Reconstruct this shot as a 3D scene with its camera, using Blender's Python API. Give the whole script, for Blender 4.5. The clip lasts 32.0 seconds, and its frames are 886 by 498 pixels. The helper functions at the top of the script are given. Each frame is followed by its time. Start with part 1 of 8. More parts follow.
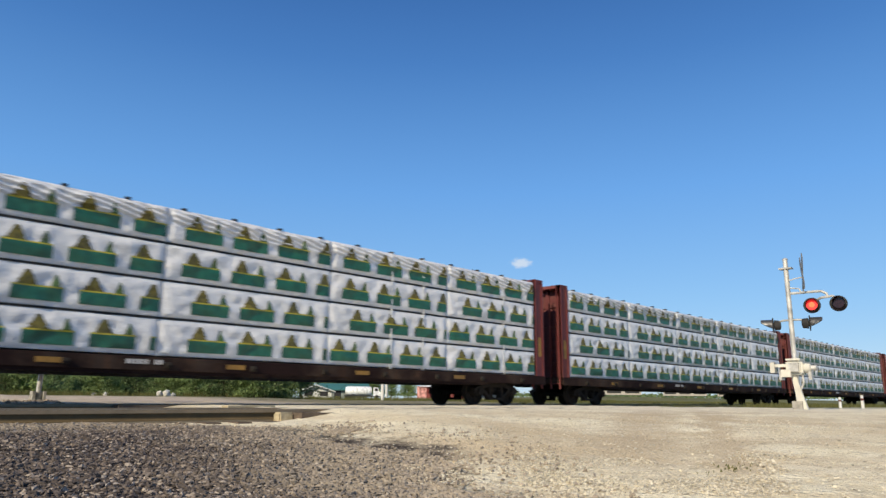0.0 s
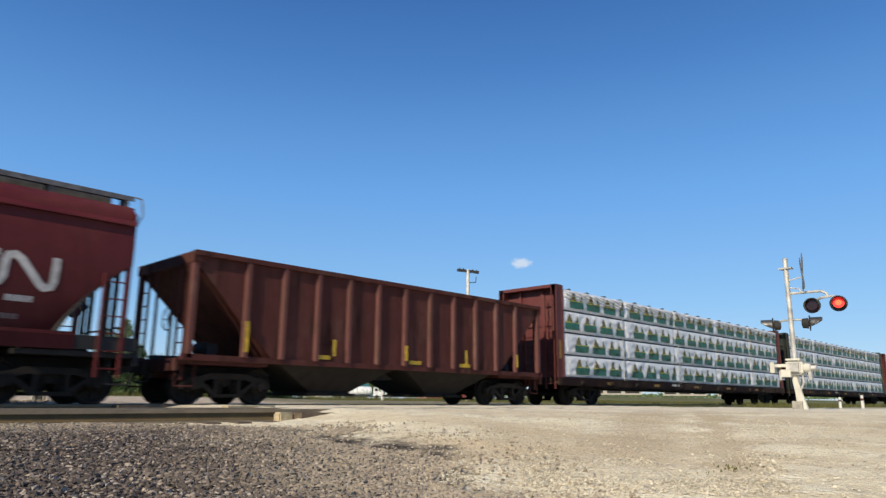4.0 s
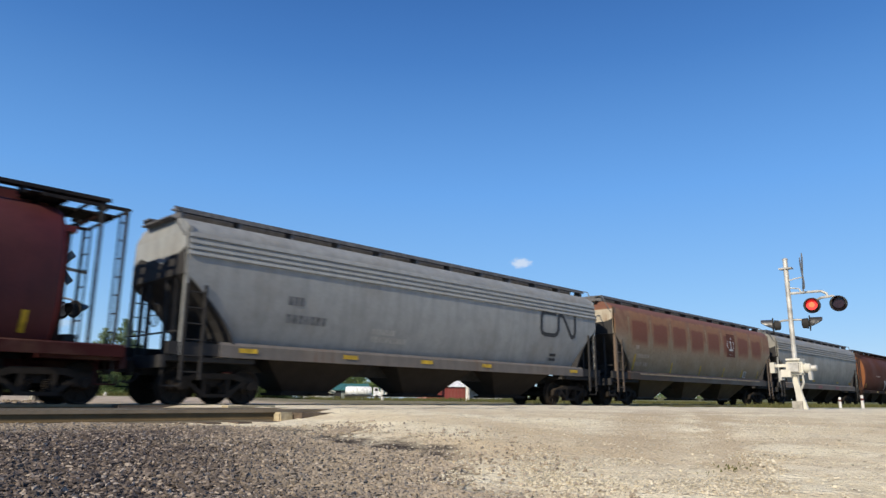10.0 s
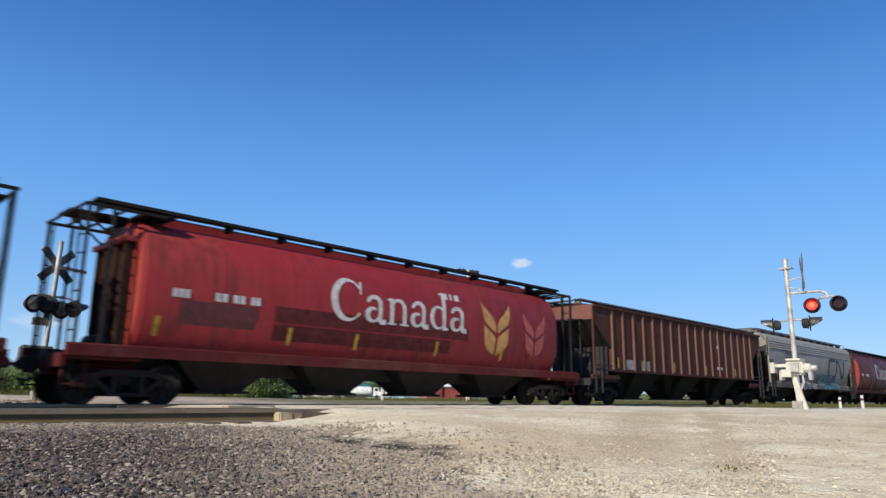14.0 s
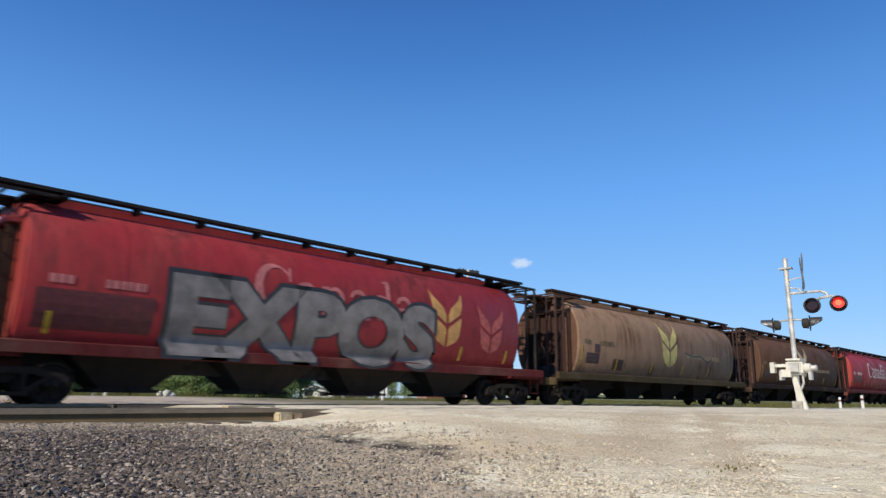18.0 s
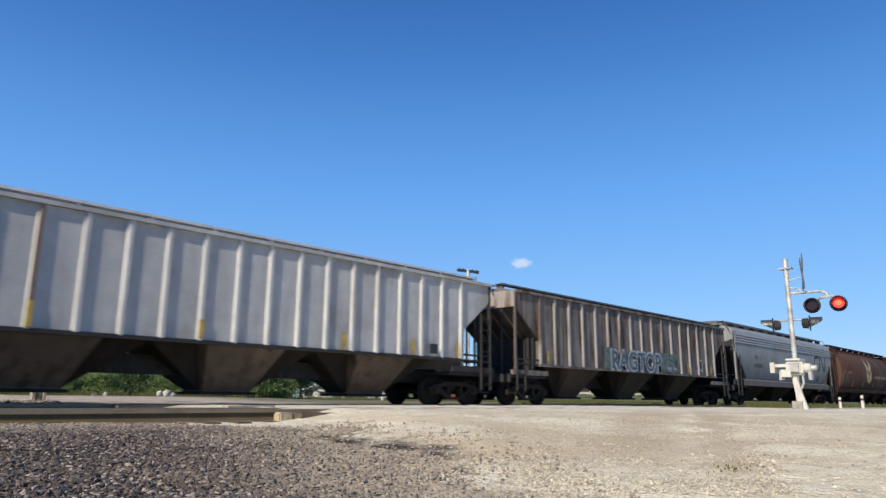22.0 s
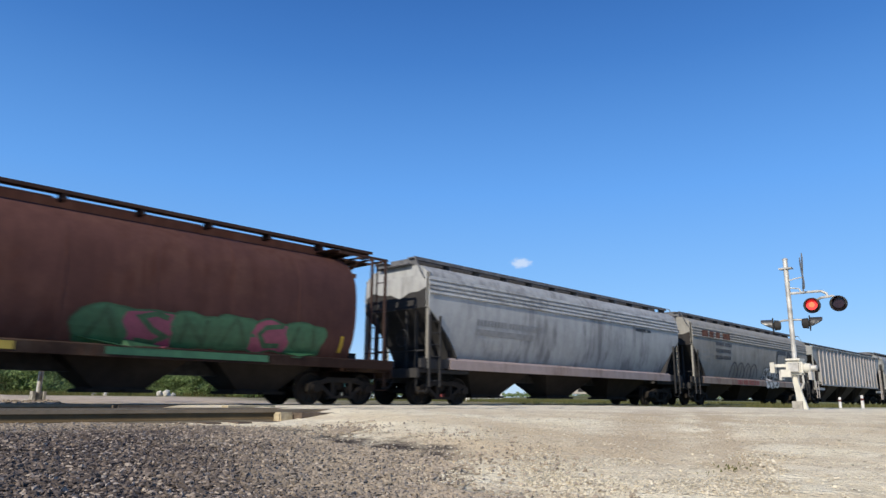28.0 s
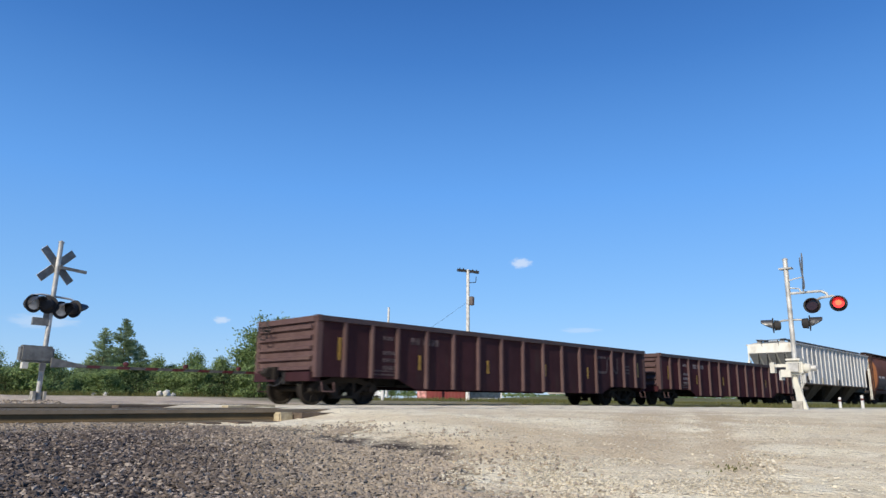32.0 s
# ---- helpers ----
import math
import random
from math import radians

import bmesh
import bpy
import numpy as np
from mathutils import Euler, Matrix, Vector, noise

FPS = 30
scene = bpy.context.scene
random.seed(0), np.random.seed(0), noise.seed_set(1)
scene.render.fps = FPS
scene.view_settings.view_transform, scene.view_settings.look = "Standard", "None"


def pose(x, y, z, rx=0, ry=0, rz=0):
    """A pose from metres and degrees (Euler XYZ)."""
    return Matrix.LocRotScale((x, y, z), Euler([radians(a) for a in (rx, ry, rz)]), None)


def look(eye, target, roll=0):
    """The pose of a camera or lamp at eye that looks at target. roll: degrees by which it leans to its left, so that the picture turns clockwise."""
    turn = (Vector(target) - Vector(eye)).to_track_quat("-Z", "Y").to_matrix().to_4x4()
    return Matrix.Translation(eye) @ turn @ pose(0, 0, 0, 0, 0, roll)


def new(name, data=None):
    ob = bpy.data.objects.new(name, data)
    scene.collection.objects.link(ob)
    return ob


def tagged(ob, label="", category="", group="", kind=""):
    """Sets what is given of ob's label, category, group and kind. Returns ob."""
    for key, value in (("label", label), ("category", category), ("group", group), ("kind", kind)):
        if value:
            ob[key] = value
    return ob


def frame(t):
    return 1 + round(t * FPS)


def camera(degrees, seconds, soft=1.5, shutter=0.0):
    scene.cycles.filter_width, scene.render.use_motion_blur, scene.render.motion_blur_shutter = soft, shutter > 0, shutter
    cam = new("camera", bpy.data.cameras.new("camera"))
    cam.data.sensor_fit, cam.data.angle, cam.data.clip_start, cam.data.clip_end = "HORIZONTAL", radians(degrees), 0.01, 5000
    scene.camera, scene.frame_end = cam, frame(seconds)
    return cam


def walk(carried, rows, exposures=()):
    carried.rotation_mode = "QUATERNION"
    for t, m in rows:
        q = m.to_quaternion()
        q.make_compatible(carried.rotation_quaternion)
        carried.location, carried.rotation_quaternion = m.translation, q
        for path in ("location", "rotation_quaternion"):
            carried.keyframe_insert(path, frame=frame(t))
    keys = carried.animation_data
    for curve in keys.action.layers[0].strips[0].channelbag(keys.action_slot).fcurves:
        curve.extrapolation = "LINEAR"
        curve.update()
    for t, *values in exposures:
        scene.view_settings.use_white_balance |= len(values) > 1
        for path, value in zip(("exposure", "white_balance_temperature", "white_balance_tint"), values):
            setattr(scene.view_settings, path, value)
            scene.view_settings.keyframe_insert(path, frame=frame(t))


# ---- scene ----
# Metres. x runs along the tracks (the train goes towards +x), y away from the camera, z = 0 at the rail tops of the far track.
TRACK_Y = 16.75
NEAR_TRACK_Y = 10.72
SPEED, SLOWING = 19.206, 0.01684          # m/s and m/s2: x(t) = x0 + SPEED t - SLOWING t^2
TAU = 2 * math.pi

cam = camera(65.53, 32.0, soft=1.45, shutter=0.17)
EYE = pose(0, 0, 0.166, 90 + 12.345, -0.507, -45.83)
walk(cam, [(0.0, EYE), (32.0, EYE)], exposures=[(0.0, 0.0, 7150, 8), (9.0, 0.0, 7000, 9), (12.0, 0.0, 6700, 10), (20.0, 0.0, 6550, 10), (32.0, 0.0, 6450, 10)])

# ---- light ----
SUN_ELEV, SUN_AZ = radians(31), radians(-102)     # azimuth clockwise from +y
world = bpy.data.worlds.new("sky")
scene.world = world
world.use_nodes = True
wn = world.node_tree.nodes
wn.clear()
sky = wn.new("ShaderNodeTexSky")
sky.sky_type, sky.sun_disc = "NISHITA", False
sky.sun_elevation, sky.sun_rotation = SUN_ELEV, SUN_AZ
sky.air_density, sky.dust_density, sky.ozone_density, sky.altitude = 1.0, 0.05, 4.0, 300
wb = wn.new("ShaderNodeBackground")
wb.inputs["Strength"].default_value = 0.06
wo = wn.new("ShaderNodeOutputWorld")
deep = wn.new("ShaderNodeHueSaturation")          # the clear, deep blue of a dry afternoon
deep.inputs["Saturation"].default_value = 1.40
even = wn.new("ShaderNodeGamma")                  # little haze towards the horizon
even.inputs["Gamma"].default_value = 0.75
world.node_tree.links.new(sky.outputs[0], even.inputs["Color"])
world.node_tree.links.new(even.outputs[0], deep.inputs["Color"])
tint = wn.new("ShaderNodeMix")
tint.data_type, tint.blend_type = "RGBA", "MULTIPLY"
tint.inputs[0].default_value = 1.0
tint.inputs[7].default_value = (1.0, 1.0, 1.2, 1)
world.node_tree.links.new(deep.outputs[0], tint.inputs[6])
world.node_tree.links.new(tint.outputs[2], wb.inputs[0])
# clean dry air: an even blue that deepens from the horizon to the zenith
up = wn.new("ShaderNodeTexCoord")
upz = wn.new("ShaderNodeSeparateXYZ")
air = wn.new("ShaderNodeValToRGB")
air.color_ramp.interpolation = "LINEAR"
stops = ((0.0, (0.37, 0.63, 0.95)), (0.06, (0.34, 0.615, 0.97)), (0.13, (0.28, 0.58, 1.0)), (0.29, (0.160, 0.44, 0.99)), (0.46, (0.066, 0.23, 0.65)), (0.56, (0.036, 0.143, 0.47)), (1.0, (0.020, 0.09, 0.35)))
for k, (at, col) in enumerate(stops):
    el = air.color_ramp.elements[k] if k < 2 else air.color_ramp.elements.new(at)
    el.position, el.color = at, (*col, 1)
wc = wn.new("ShaderNodeBackground")
wc.inputs["Strength"].default_value = 0.635
both = wn.new("ShaderNodeAddShader")
world.node_tree.links.new(up.outputs["Generated"], upz.inputs[0])
world.node_tree.links.new(upz.outputs[2], air.inputs[0])
world.node_tree.links.new(air.outputs[0], wc.inputs[0])
world.node_tree.links.new(wb.outputs[0], both.inputs[0])
world.node_tree.links.new(wc.outputs[0], both.inputs[1])
world.node_tree.links.new(both.outputs[0], wo.inputs[0])
to_sun = Vector((math.sin(SUN_AZ) * math.cos(SUN_ELEV), math.cos(SUN_AZ) * math.cos(SUN_ELEV), math.sin(SUN_ELEV)))
sun = new("sun", bpy.data.lights.new("sun", "SUN"))
sun.data.energy, sun.data.angle, sun.data.color = 5.0, radians(0.53), (1.0, 0.91, 0.76)
sun.matrix_world = look(to_sun * 60, (0, 0, 0))

# ---- materials ----
MATS = {}


def tree_of(name):
    m = bpy.data.materials.new(name)
    m.use_nodes = True
    nt = m.node_tree
    return m, nt, nt.nodes["Principled BSDF"]


def add(nt, kind, **vals):
    n = nt.nodes.new(kind)
    for k, v in vals.items():
        n.inputs[k.replace("_", " ")].default_value = v
    return n


def noise_node(nt, vec, scale, detail=4.0, rough=0.55):
    n = add(nt, "ShaderNodeTexNoise", Scale=scale, Detail=detail, Roughness=rough)
    nt.links.new(vec, n.inputs["Vector"])
    return n.outputs["Fac"]


def ramp(nt, fac, lo, hi, a=0.0, b=1.0):
    n = nt.nodes.new("ShaderNodeMapRange")
    n.interpolation_type = "SMOOTHSTEP"
    n.inputs[1].default_value, n.inputs[2].default_value = lo, hi
    n.inputs[3].default_value, n.inputs[4].default_value = a, b
    nt.links.new(fac, n.inputs[0])
    return n.outputs[0]


def mix(nt, fac, a, b, how="MIX"):
    n = nt.nodes.new("ShaderNodeMix")
    n.data_type, n.blend_type = "RGBA", how
    for sock, v in ((n.inputs[0], fac), (n.inputs[6], a), (n.inputs[7], b)):
        if isinstance(v, (int, float)):
            sock.default_value = v
        elif isinstance(v, tuple):
            sock.default_value = (*v, 1)
        else:
            nt.links.new(v, sock)
    return n.outputs[2]


def math_node(nt, op, a, b=0.0):
    n = nt.nodes.new("ShaderNodeMath")
    n.operation = op
    for sock, v in ((n.inputs[0], a), (n.inputs[1], b)):
        if isinstance(v, (int, float)):
            sock.default_value = v
        else:
            nt.links.new(v, sock)
    return n.outputs[0]


def object_space(nt, stretch=(1, 1, 1)):
    """Object coordinates, shifted by the thing's own random number."""
    tc, oi = nt.nodes.new("ShaderNodeTexCoord"), nt.nodes.new("ShaderNodeObjectInfo")
    mp, sh = nt.nodes.new("ShaderNodeMapping"), nt.nodes.new("ShaderNodeVectorMath")
    sh.operation = "ADD"
    mp.inputs["Scale"].default_value = stretch
    k = math_node(nt, "MULTIPLY", oi.outputs["Random"], 37.0)
    nt.links.new(tc.outputs["Object"], mp.inputs["Vector"])
    nt.links.new(mp.outputs[0], sh.inputs[0])
    nt.links.new(k, sh.inputs[1])
    return sh.outputs[0]


def bump(nt, bsdf, height, strength, distance=0.02):
    b = add(nt, "ShaderNodeBump", Strength=strength, Distance=distance)
    nt.links.new(height, b.inputs["Height"])
    nt.links.new(b.outputs[0], bsdf.inputs["Normal"])


def paint(name, base, rust=(0.10, 0.045, 0.025), rust_amt=0.3, dust=(0.24, 0.19, 0.14), dust_amt=0.25, rough=0.5, streak=True, metal=0.0):
    """Weathered paint on steel: vertical rain streaks, rust blotches, road dust that thickens in patches."""
    if name in MATS:
        return MATS[name]
    m, nt, p = tree_of(name)
    s1 = object_space(nt, (2.2, 2.2, 0.28) if streak else (1.5, 1.5, 1.5))
    s2 = object_space(nt)
    streaks, blotch, fine = noise_node(nt, s1, 1.6, 5), noise_node(nt, s2, 0.55, 5, 0.6), noise_node(nt, s2, 14, 3)
    c = mix(nt, ramp(nt, streaks, 0.35, 0.75, 0.0, 0.45), base, tuple(v * 0.55 for v in base))
    c = mix(nt, ramp(nt, blotch, 0.45, 0.72, 0.0, dust_amt), c, dust)
    mask = math_node(nt, "MULTIPLY", ramp(nt, streaks, 0.42, 0.66), ramp(nt, blotch, 0.60 - 0.35 * rust_amt, 0.80 - 0.35 * rust_amt))
    c = mix(nt, math_node(nt, "MULTIPLY", mask, min(1.0, 2.2 * rust_amt)), c, rust)
    c = mix(nt, ramp(nt, fine, 0.3, 0.75, 0.0, 0.22), c, tuple(v * 0.6 for v in base))
    cloudy = noise_node(nt, s2, 2.4, 4, 0.6)
    c = mix(nt, ramp(nt, cloudy, 0.40, 0.70, 0.0, 0.38), c, tuple(v * 0.62 for v in base))
    nt.links.new(c, p.inputs["Base Color"])
    nt.links.new(ramp(nt, blotch, 0.3, 0.7, rough - 0.08, min(1, rough + 0.25)), p.inputs["Roughness"])
    p.inputs["Metallic"].default_value = metal
    p.inputs["Specular IOR Level"].default_value = 0.06 if rough > 0.55 else 0.25
    bump(nt, p, blotch, 0.25, 0.03)
    MATS[name] = m
    return m


def plain(name, base, rough=0.6, metal=0.0, var=0.25, scale=6.0, glow=0.0):
    if name in MATS:
        return MATS[name]
    m, nt, p = tree_of(name)
    f = noise_node(nt, object_space(nt), scale, 4)
    c = mix(nt, ramp(nt, f, 0.3, 0.7), tuple(v * (1 - var) for v in base), tuple(min(1, v * (1 + var)) for v in base))
    nt.links.new(c, p.inputs["Base Color"])
    p.inputs["Roughness"].default_value, p.inputs["Metallic"].default_value = rough, metal
    if rough > 0.65:
        p.inputs["Specular IOR Level"].default_value = 0.15
    if glow:
        p.inputs["Emission Color"].default_value = (*base, 1)
        p.inputs["Emission Strength"].default_value = glow
    MATS[name] = m
    return m


M_TRUCK = paint("truck_steel", (0.030, 0.026, 0.023), rust_amt=0.25, rust=(0.048, 0.034, 0.026), dust_amt=0.4, dust=(0.065, 0.055, 0.046), rough=0.75)
M_BLACK = plain("black_steel", (0.032, 0.031, 0.031), 0.7)
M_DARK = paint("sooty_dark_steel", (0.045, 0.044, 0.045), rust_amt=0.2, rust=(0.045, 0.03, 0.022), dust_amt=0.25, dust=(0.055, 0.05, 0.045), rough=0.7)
M_GRATE = plain("walkway_grating", (0.125, 0.125, 0.130), 0.75)
M_YELLOW = plain("yellow_reflector", (0.47, 0.30, 0.015), 0.5, var=0.3)
M_WHITE = plain("white_lettering", (0.56, 0.53, 0.50), 0.6, var=0.2)
M_DARKINK = plain("dark_lettering", (0.019, 0.019, 0.021), 0.6)
M_GALV = plain("galvanised_steel", (0.46, 0.45, 0.42), 0.5, 0.25, var=0.3, scale=3.5)
# rust and dust, with sunlit head and foot and shaded web painted in
M_RAIL = paint("rail_web", (0.15, 0.108, 0.058), rust_amt=0.2, dust=(0.09, 0.07, 0.05), dust_amt=0.3, rough=0.8)
M_RAILSIDE = paint("rail_head_lit_rust", (0.30, 0.235, 0.16), rust_amt=0.1, dust_amt=0.2, rough=0.7)
M_RAILFOOT = paint("rail_foot_lit_dust", (0.34, 0.27, 0.17), rust_amt=0.25, dust=(0.32, 0.26, 0.18), dust_amt=0.5, rough=0.7)
M_RAILTOP = plain("rail_head", (0.32, 0.31, 0.30), 0.35, 0.8)
M_TIE = plain("tie_timber", (0.13, 0.10, 0.075), 0.9)

# ---- mesh tools ----


def box(bm, x0, x1, y0, y1, z0, z1):
    v = [bm.verts.new(c) for c in ((x0, y0, z0), (x1, y0, z0), (x1, y1, z0), (x0, y1, z0), (x0, y0, z1), (x1, y0, z1), (x1, y1, z1), (x0, y1, z1))]
    for f in ((0, 3, 2, 1), (4, 5, 6, 7), (0, 1, 5, 4), (1, 2, 6, 5), (2, 3, 7, 6), (3, 0, 4, 7)):
        bm.faces.new([v[i] for i in f])
    return bm


def loft(bm, rings, closed=True, caps=True):
    """Joins rings of points, all of one length, by quads."""
    vs = [[bm.verts.new(p) for p in r] for r in rings]
    n = len(vs[0])
    for a, b in zip(vs, vs[1:]):
        for i in range(n if closed else n - 1):
            j = (i + 1) % n
            bm.faces.new((a[i], a[j], b[j], b[i]))
    if caps:
        bm.faces.new(vs[0][::-1])
        bm.faces.new(vs[-1])
    return bm


def prism_y(bm, pts, y0, y1):
    """A polygon in x, z drawn out from y0 to y1."""
    return loft(bm, [[(x, y, z) for x, z in pts] for y in (y0, y1)])


def prism_x(bm, pts, x0, x1):
    """A polygon in y, z drawn out from x0 to x1."""
    return loft(bm, [[(x, y, z) for y, z in pts] for x in (x0, x1)])


def tube(bm, a, b, r, n=6, r2=None):
    a, b = Vector(a), Vector(b)
    q = (b - a).to_track_quat("Z", "Y")
    rings = []
    for p, rad in ((a, r), (b, r if r2 is None else r2)):
        rings.append([p + q @ Vector((rad * math.cos(TAU * i / n), rad * math.sin(TAU * i / n), 0)) for i in range(n)])
    return loft(bm, rings)


def bend_tube(bm, pts, r, n=6):
    for a, b in zip(pts, pts[1:]):
        tube(bm, a, b, r, n)
    return bm


def lathe(bm, prof, n=20, axis="y", centre=(0, 0, 0)):
    """Turns a profile of (radius, height) about an axis."""
    rings = []
    for r, h in prof:
        ring = []
        for i in range(n):
            c, s = r * math.cos(TAU * i / n), r * math.sin(TAU * i / n)
            p = {"y": (c, h, s), "z": (c, s, h), "x": (h, c, s)}[axis]
            ring.append(tuple(p[k] + centre[k] for k in range(3)))
        rings.append(ring)
    return loft(bm, rings)


def mesh_of(name, bm, smooth=False):
    bmesh.ops.recalc_face_normals(bm, faces=bm.faces)
    me = bpy.data.meshes.new(name)
    bm.to_mesh(me)
    bm.free()
    if smooth:
        for p in me.polygons:
            p.use_smooth = True
        me.set_sharp_from_angle(angle=radians(35))
    return me


def part(name, bm, material, parent, label="", smooth=False):
    """Links a bmesh, or a mesh, as one object under a thing or under a part."""
    me = bm if isinstance(bm, bpy.types.Mesh) else mesh_of(name, bm, smooth)
    if not me.materials:
        me.materials.append(material)
    ob = new(name, me)
    if me.materials[0] != material:
        ob.material_slots[0].link = "OBJECT"
        ob.material_slots[0].material = material
    ob.parent = parent
    if label:
        tagged(ob, label)
    return ob


def thing(name, m, label, category, group="", kind=""):
    ob = new(name)
    ob.empty_display_size = 0.3
    ob.matrix_world = m
    return tagged(ob, label, category, group, kind)


def B():
    return bmesh.new()

# ---- rolling stock: each kind of car is drawn once as a kit of meshes, then set up in its own colours ----


def kit_add(kit, key, name, bm, mat, parent=None, at=None, label="", smooth=False):
    me = bm if isinstance(bm, bpy.types.Mesh) else mesh_of(name, bm, smooth)
    kit.append((key, name, me, mat, parent, at, label))
    return me


def wheelset_mesh():
    bm = B()
    for s in (-1, 1):
        prof = [(0.10, -0.10), (0.16, -0.09), (0.17, -0.02), (0.36, -0.02), (0.38, -0.07), (0.425, -0.07), (0.435, 0.045), (0.465, 0.055), (0.465, 0.075), (0.40, 0.08), (0.36, 0.03), (0.16, 0.05), (0.12, 0.09)]
        lathe(bm, [(r, -s * h) for r, h in prof][::s], 24, "y", (0, s * 0.79, 0))
        lathe(bm, [(0.02, s * 1.16), (0.10, s * 1.16), (0.11, s * 1.12), (0.11, s * 0.98)][::s], 12, "y")
    tube(bm, (0, -1.05, 0), (0, 1.05, 0), 0.08, 10)
    for a in range(0, 360, 45):                      # plate ribs and bearing cap bolts, so that the turning shows
        c, s = math.cos(radians(a)), math.sin(radians(a))
        for y in (-0.84, 0.84):
            tube(bm, (0.2 * c, y, 0.2 * s), (0.34 * c, y, 0.34 * s), 0.018, 4)
    return mesh_of("wheelset", bm, True)


def side_frame_mesh(s):
    """Cast side frame with bearing jaws and a window on either side of the spring nest."""
    bm = B()
    y0, y1 = sorted((s * 0.93, s * 1.10))
    top = [(-1.12, 0.52), (-1.02, 0.62), (-0.72, 0.66), (-0.5, 0.74), (0.5, 0.74), (0.72, 0.66), (1.02, 0.62), (1.12, 0.52)]
    prism_y(bm, top + [(0.98, 0.44), (0.70, 0.53), (0.45, 0.60), (-0.45, 0.60), (-0.70, 0.53), (-0.98, 0.44)], y0, y1)
    for d in (-1, 1):
        prism_y(bm, [(d * 0.80, 0.54), (d * 0.66, 0.54), (d * 0.22, 0.22), (d * 0.40, 0.22)][::d], y0, y1)
        prism_y(bm, [(d * 1.14, 0.56), (d * 1.14, 0.36), (d * 1.03, 0.36), (d * 1.03, 0.50)][::d], y0, y1)
        prism_y(bm, [(d * 0.78, 0.52), (d * 0.78, 0.36), (d * 0.69, 0.36), (d * 0.66, 0.52)][::d], y0, y1)
        box(bm, d * 0.30 - 0.05, d * 0.30 + 0.05, y0, y1, 0.22, 0.64)
    box(bm, -0.42, 0.42, y0 - 0.02, y1 + 0.02, 0.17, 0.25)
    return mesh_of("side_frame", bm)


def spring_mesh():
    bm = B()
    lathe(bm, [(0.055 + 0.03 * (i % 2), 0.25 + i * 0.018) for i in range(15)], 10, "z")
    return mesh_of("spring", bm, True)


W_MESH, SF_MESH, SPRING = wheelset_mesh(), (side_frame_mesh(-1), side_frame_mesh(1)), spring_mesh()
bm = box(B(), -0.22, 0.22, -0.95, 0.95, 0.42, 0.68)
lathe(bm, [(0.2, 0.68), (0.2, 0.80)], 12, "z")
box(bm, -0.55, 0.55, -0.62, -0.52, 0.35, 0.5)
box(bm, -0.55, 0.55, 0.52, 0.62, 0.35, 0.5)
BOLSTER = mesh_of("truck", bm)

bm = box(B(), -0.55, 0.0, -0.09, 0.09, 0.74, 0.92)
prism_y(bm, [(0.0, 0.70), (0.24, 0.74), (0.34, 0.82), (0.22, 0.96), (0.0, 0.98)], -0.14, 0.10)
box(bm, -0.02, 0.10, -0.2, 0.2, 0.66, 1.0)
COUPLER = mesh_of("coupler", bm)
HOSE = mesh_of("air_hose", bend_tube(B(), [(0.05, 0.35, 0.72), (0.16, 0.35, 0.55), (0.30, 0.30, 0.48), (0.44, 0.26, 0.52)], 0.025, 5))


def running_gear(kit, h, inset=1.95):
    """Two trucks with their wheels, couplers and hoses."""
    for i, s in enumerate((-1, 1)):
        k = "truck%d" % i
        kit_add(kit, k, "truck", BOLSTER, M_TRUCK, None, pose(s * (h - inset), 0, 0))
        for d in (-1, 1):
            kit_add(kit, "", "wheelset", W_MESH, M_TRUCK, k, pose(d * 0.89, 0, 0.435))
            kit_add(kit, "", "side_frame", SF_MESH[(d + 1) // 2], M_TRUCK, k)
            for j in (-0.18, 0.18):
                kit_add(kit, "", "spring", SPRING, M_TRUCK, k, pose(j, d * 1.01, 0))
        kit_add(kit, "", "coupler", COUPLER, M_TRUCK, None, pose(s * (h - 0.30), 0, 0, 0, 0, 0 if s > 0 else 180))
        kit_add(kit, "", "air_hose", HOSE, M_BLACK, None, pose(s * (h - 0.45), 0, 0, 0, 0, 0 if s > 0 else 180))


def ladder(kit, x, y, z0, z1, mat, w=0.42, n=None, face="side", stile=0.028):
    """A ladder whose stiles stand w apart, along x on a side or along y on an end."""
    d = Vector((1, 0, 0)) if face == "side" else Vector((0, 1, 0))
    n = n or max(2, int((z1 - z0) / 0.36))
    key = "ladder%d" % len(kit)
    bm = B()
    for e in (0, w):
        a = Vector((x, y, 0)) + d * e
        box(bm, a.x - stile, a.x + stile, a.y - stile, a.y + stile, z0, z1)
    kit_add(kit, key, "ladder", bm, mat)
    a = Vector((x, y, 0))
    for i in range(n):
        z = z0 + (i + 0.5) * (z1 - z0) / n
        kit_add(kit, "", "rung", tube(B(), a + Vector((0, 0, z)), a + d * w + Vector((0, 0, z)), 0.016, 5), mat, key)


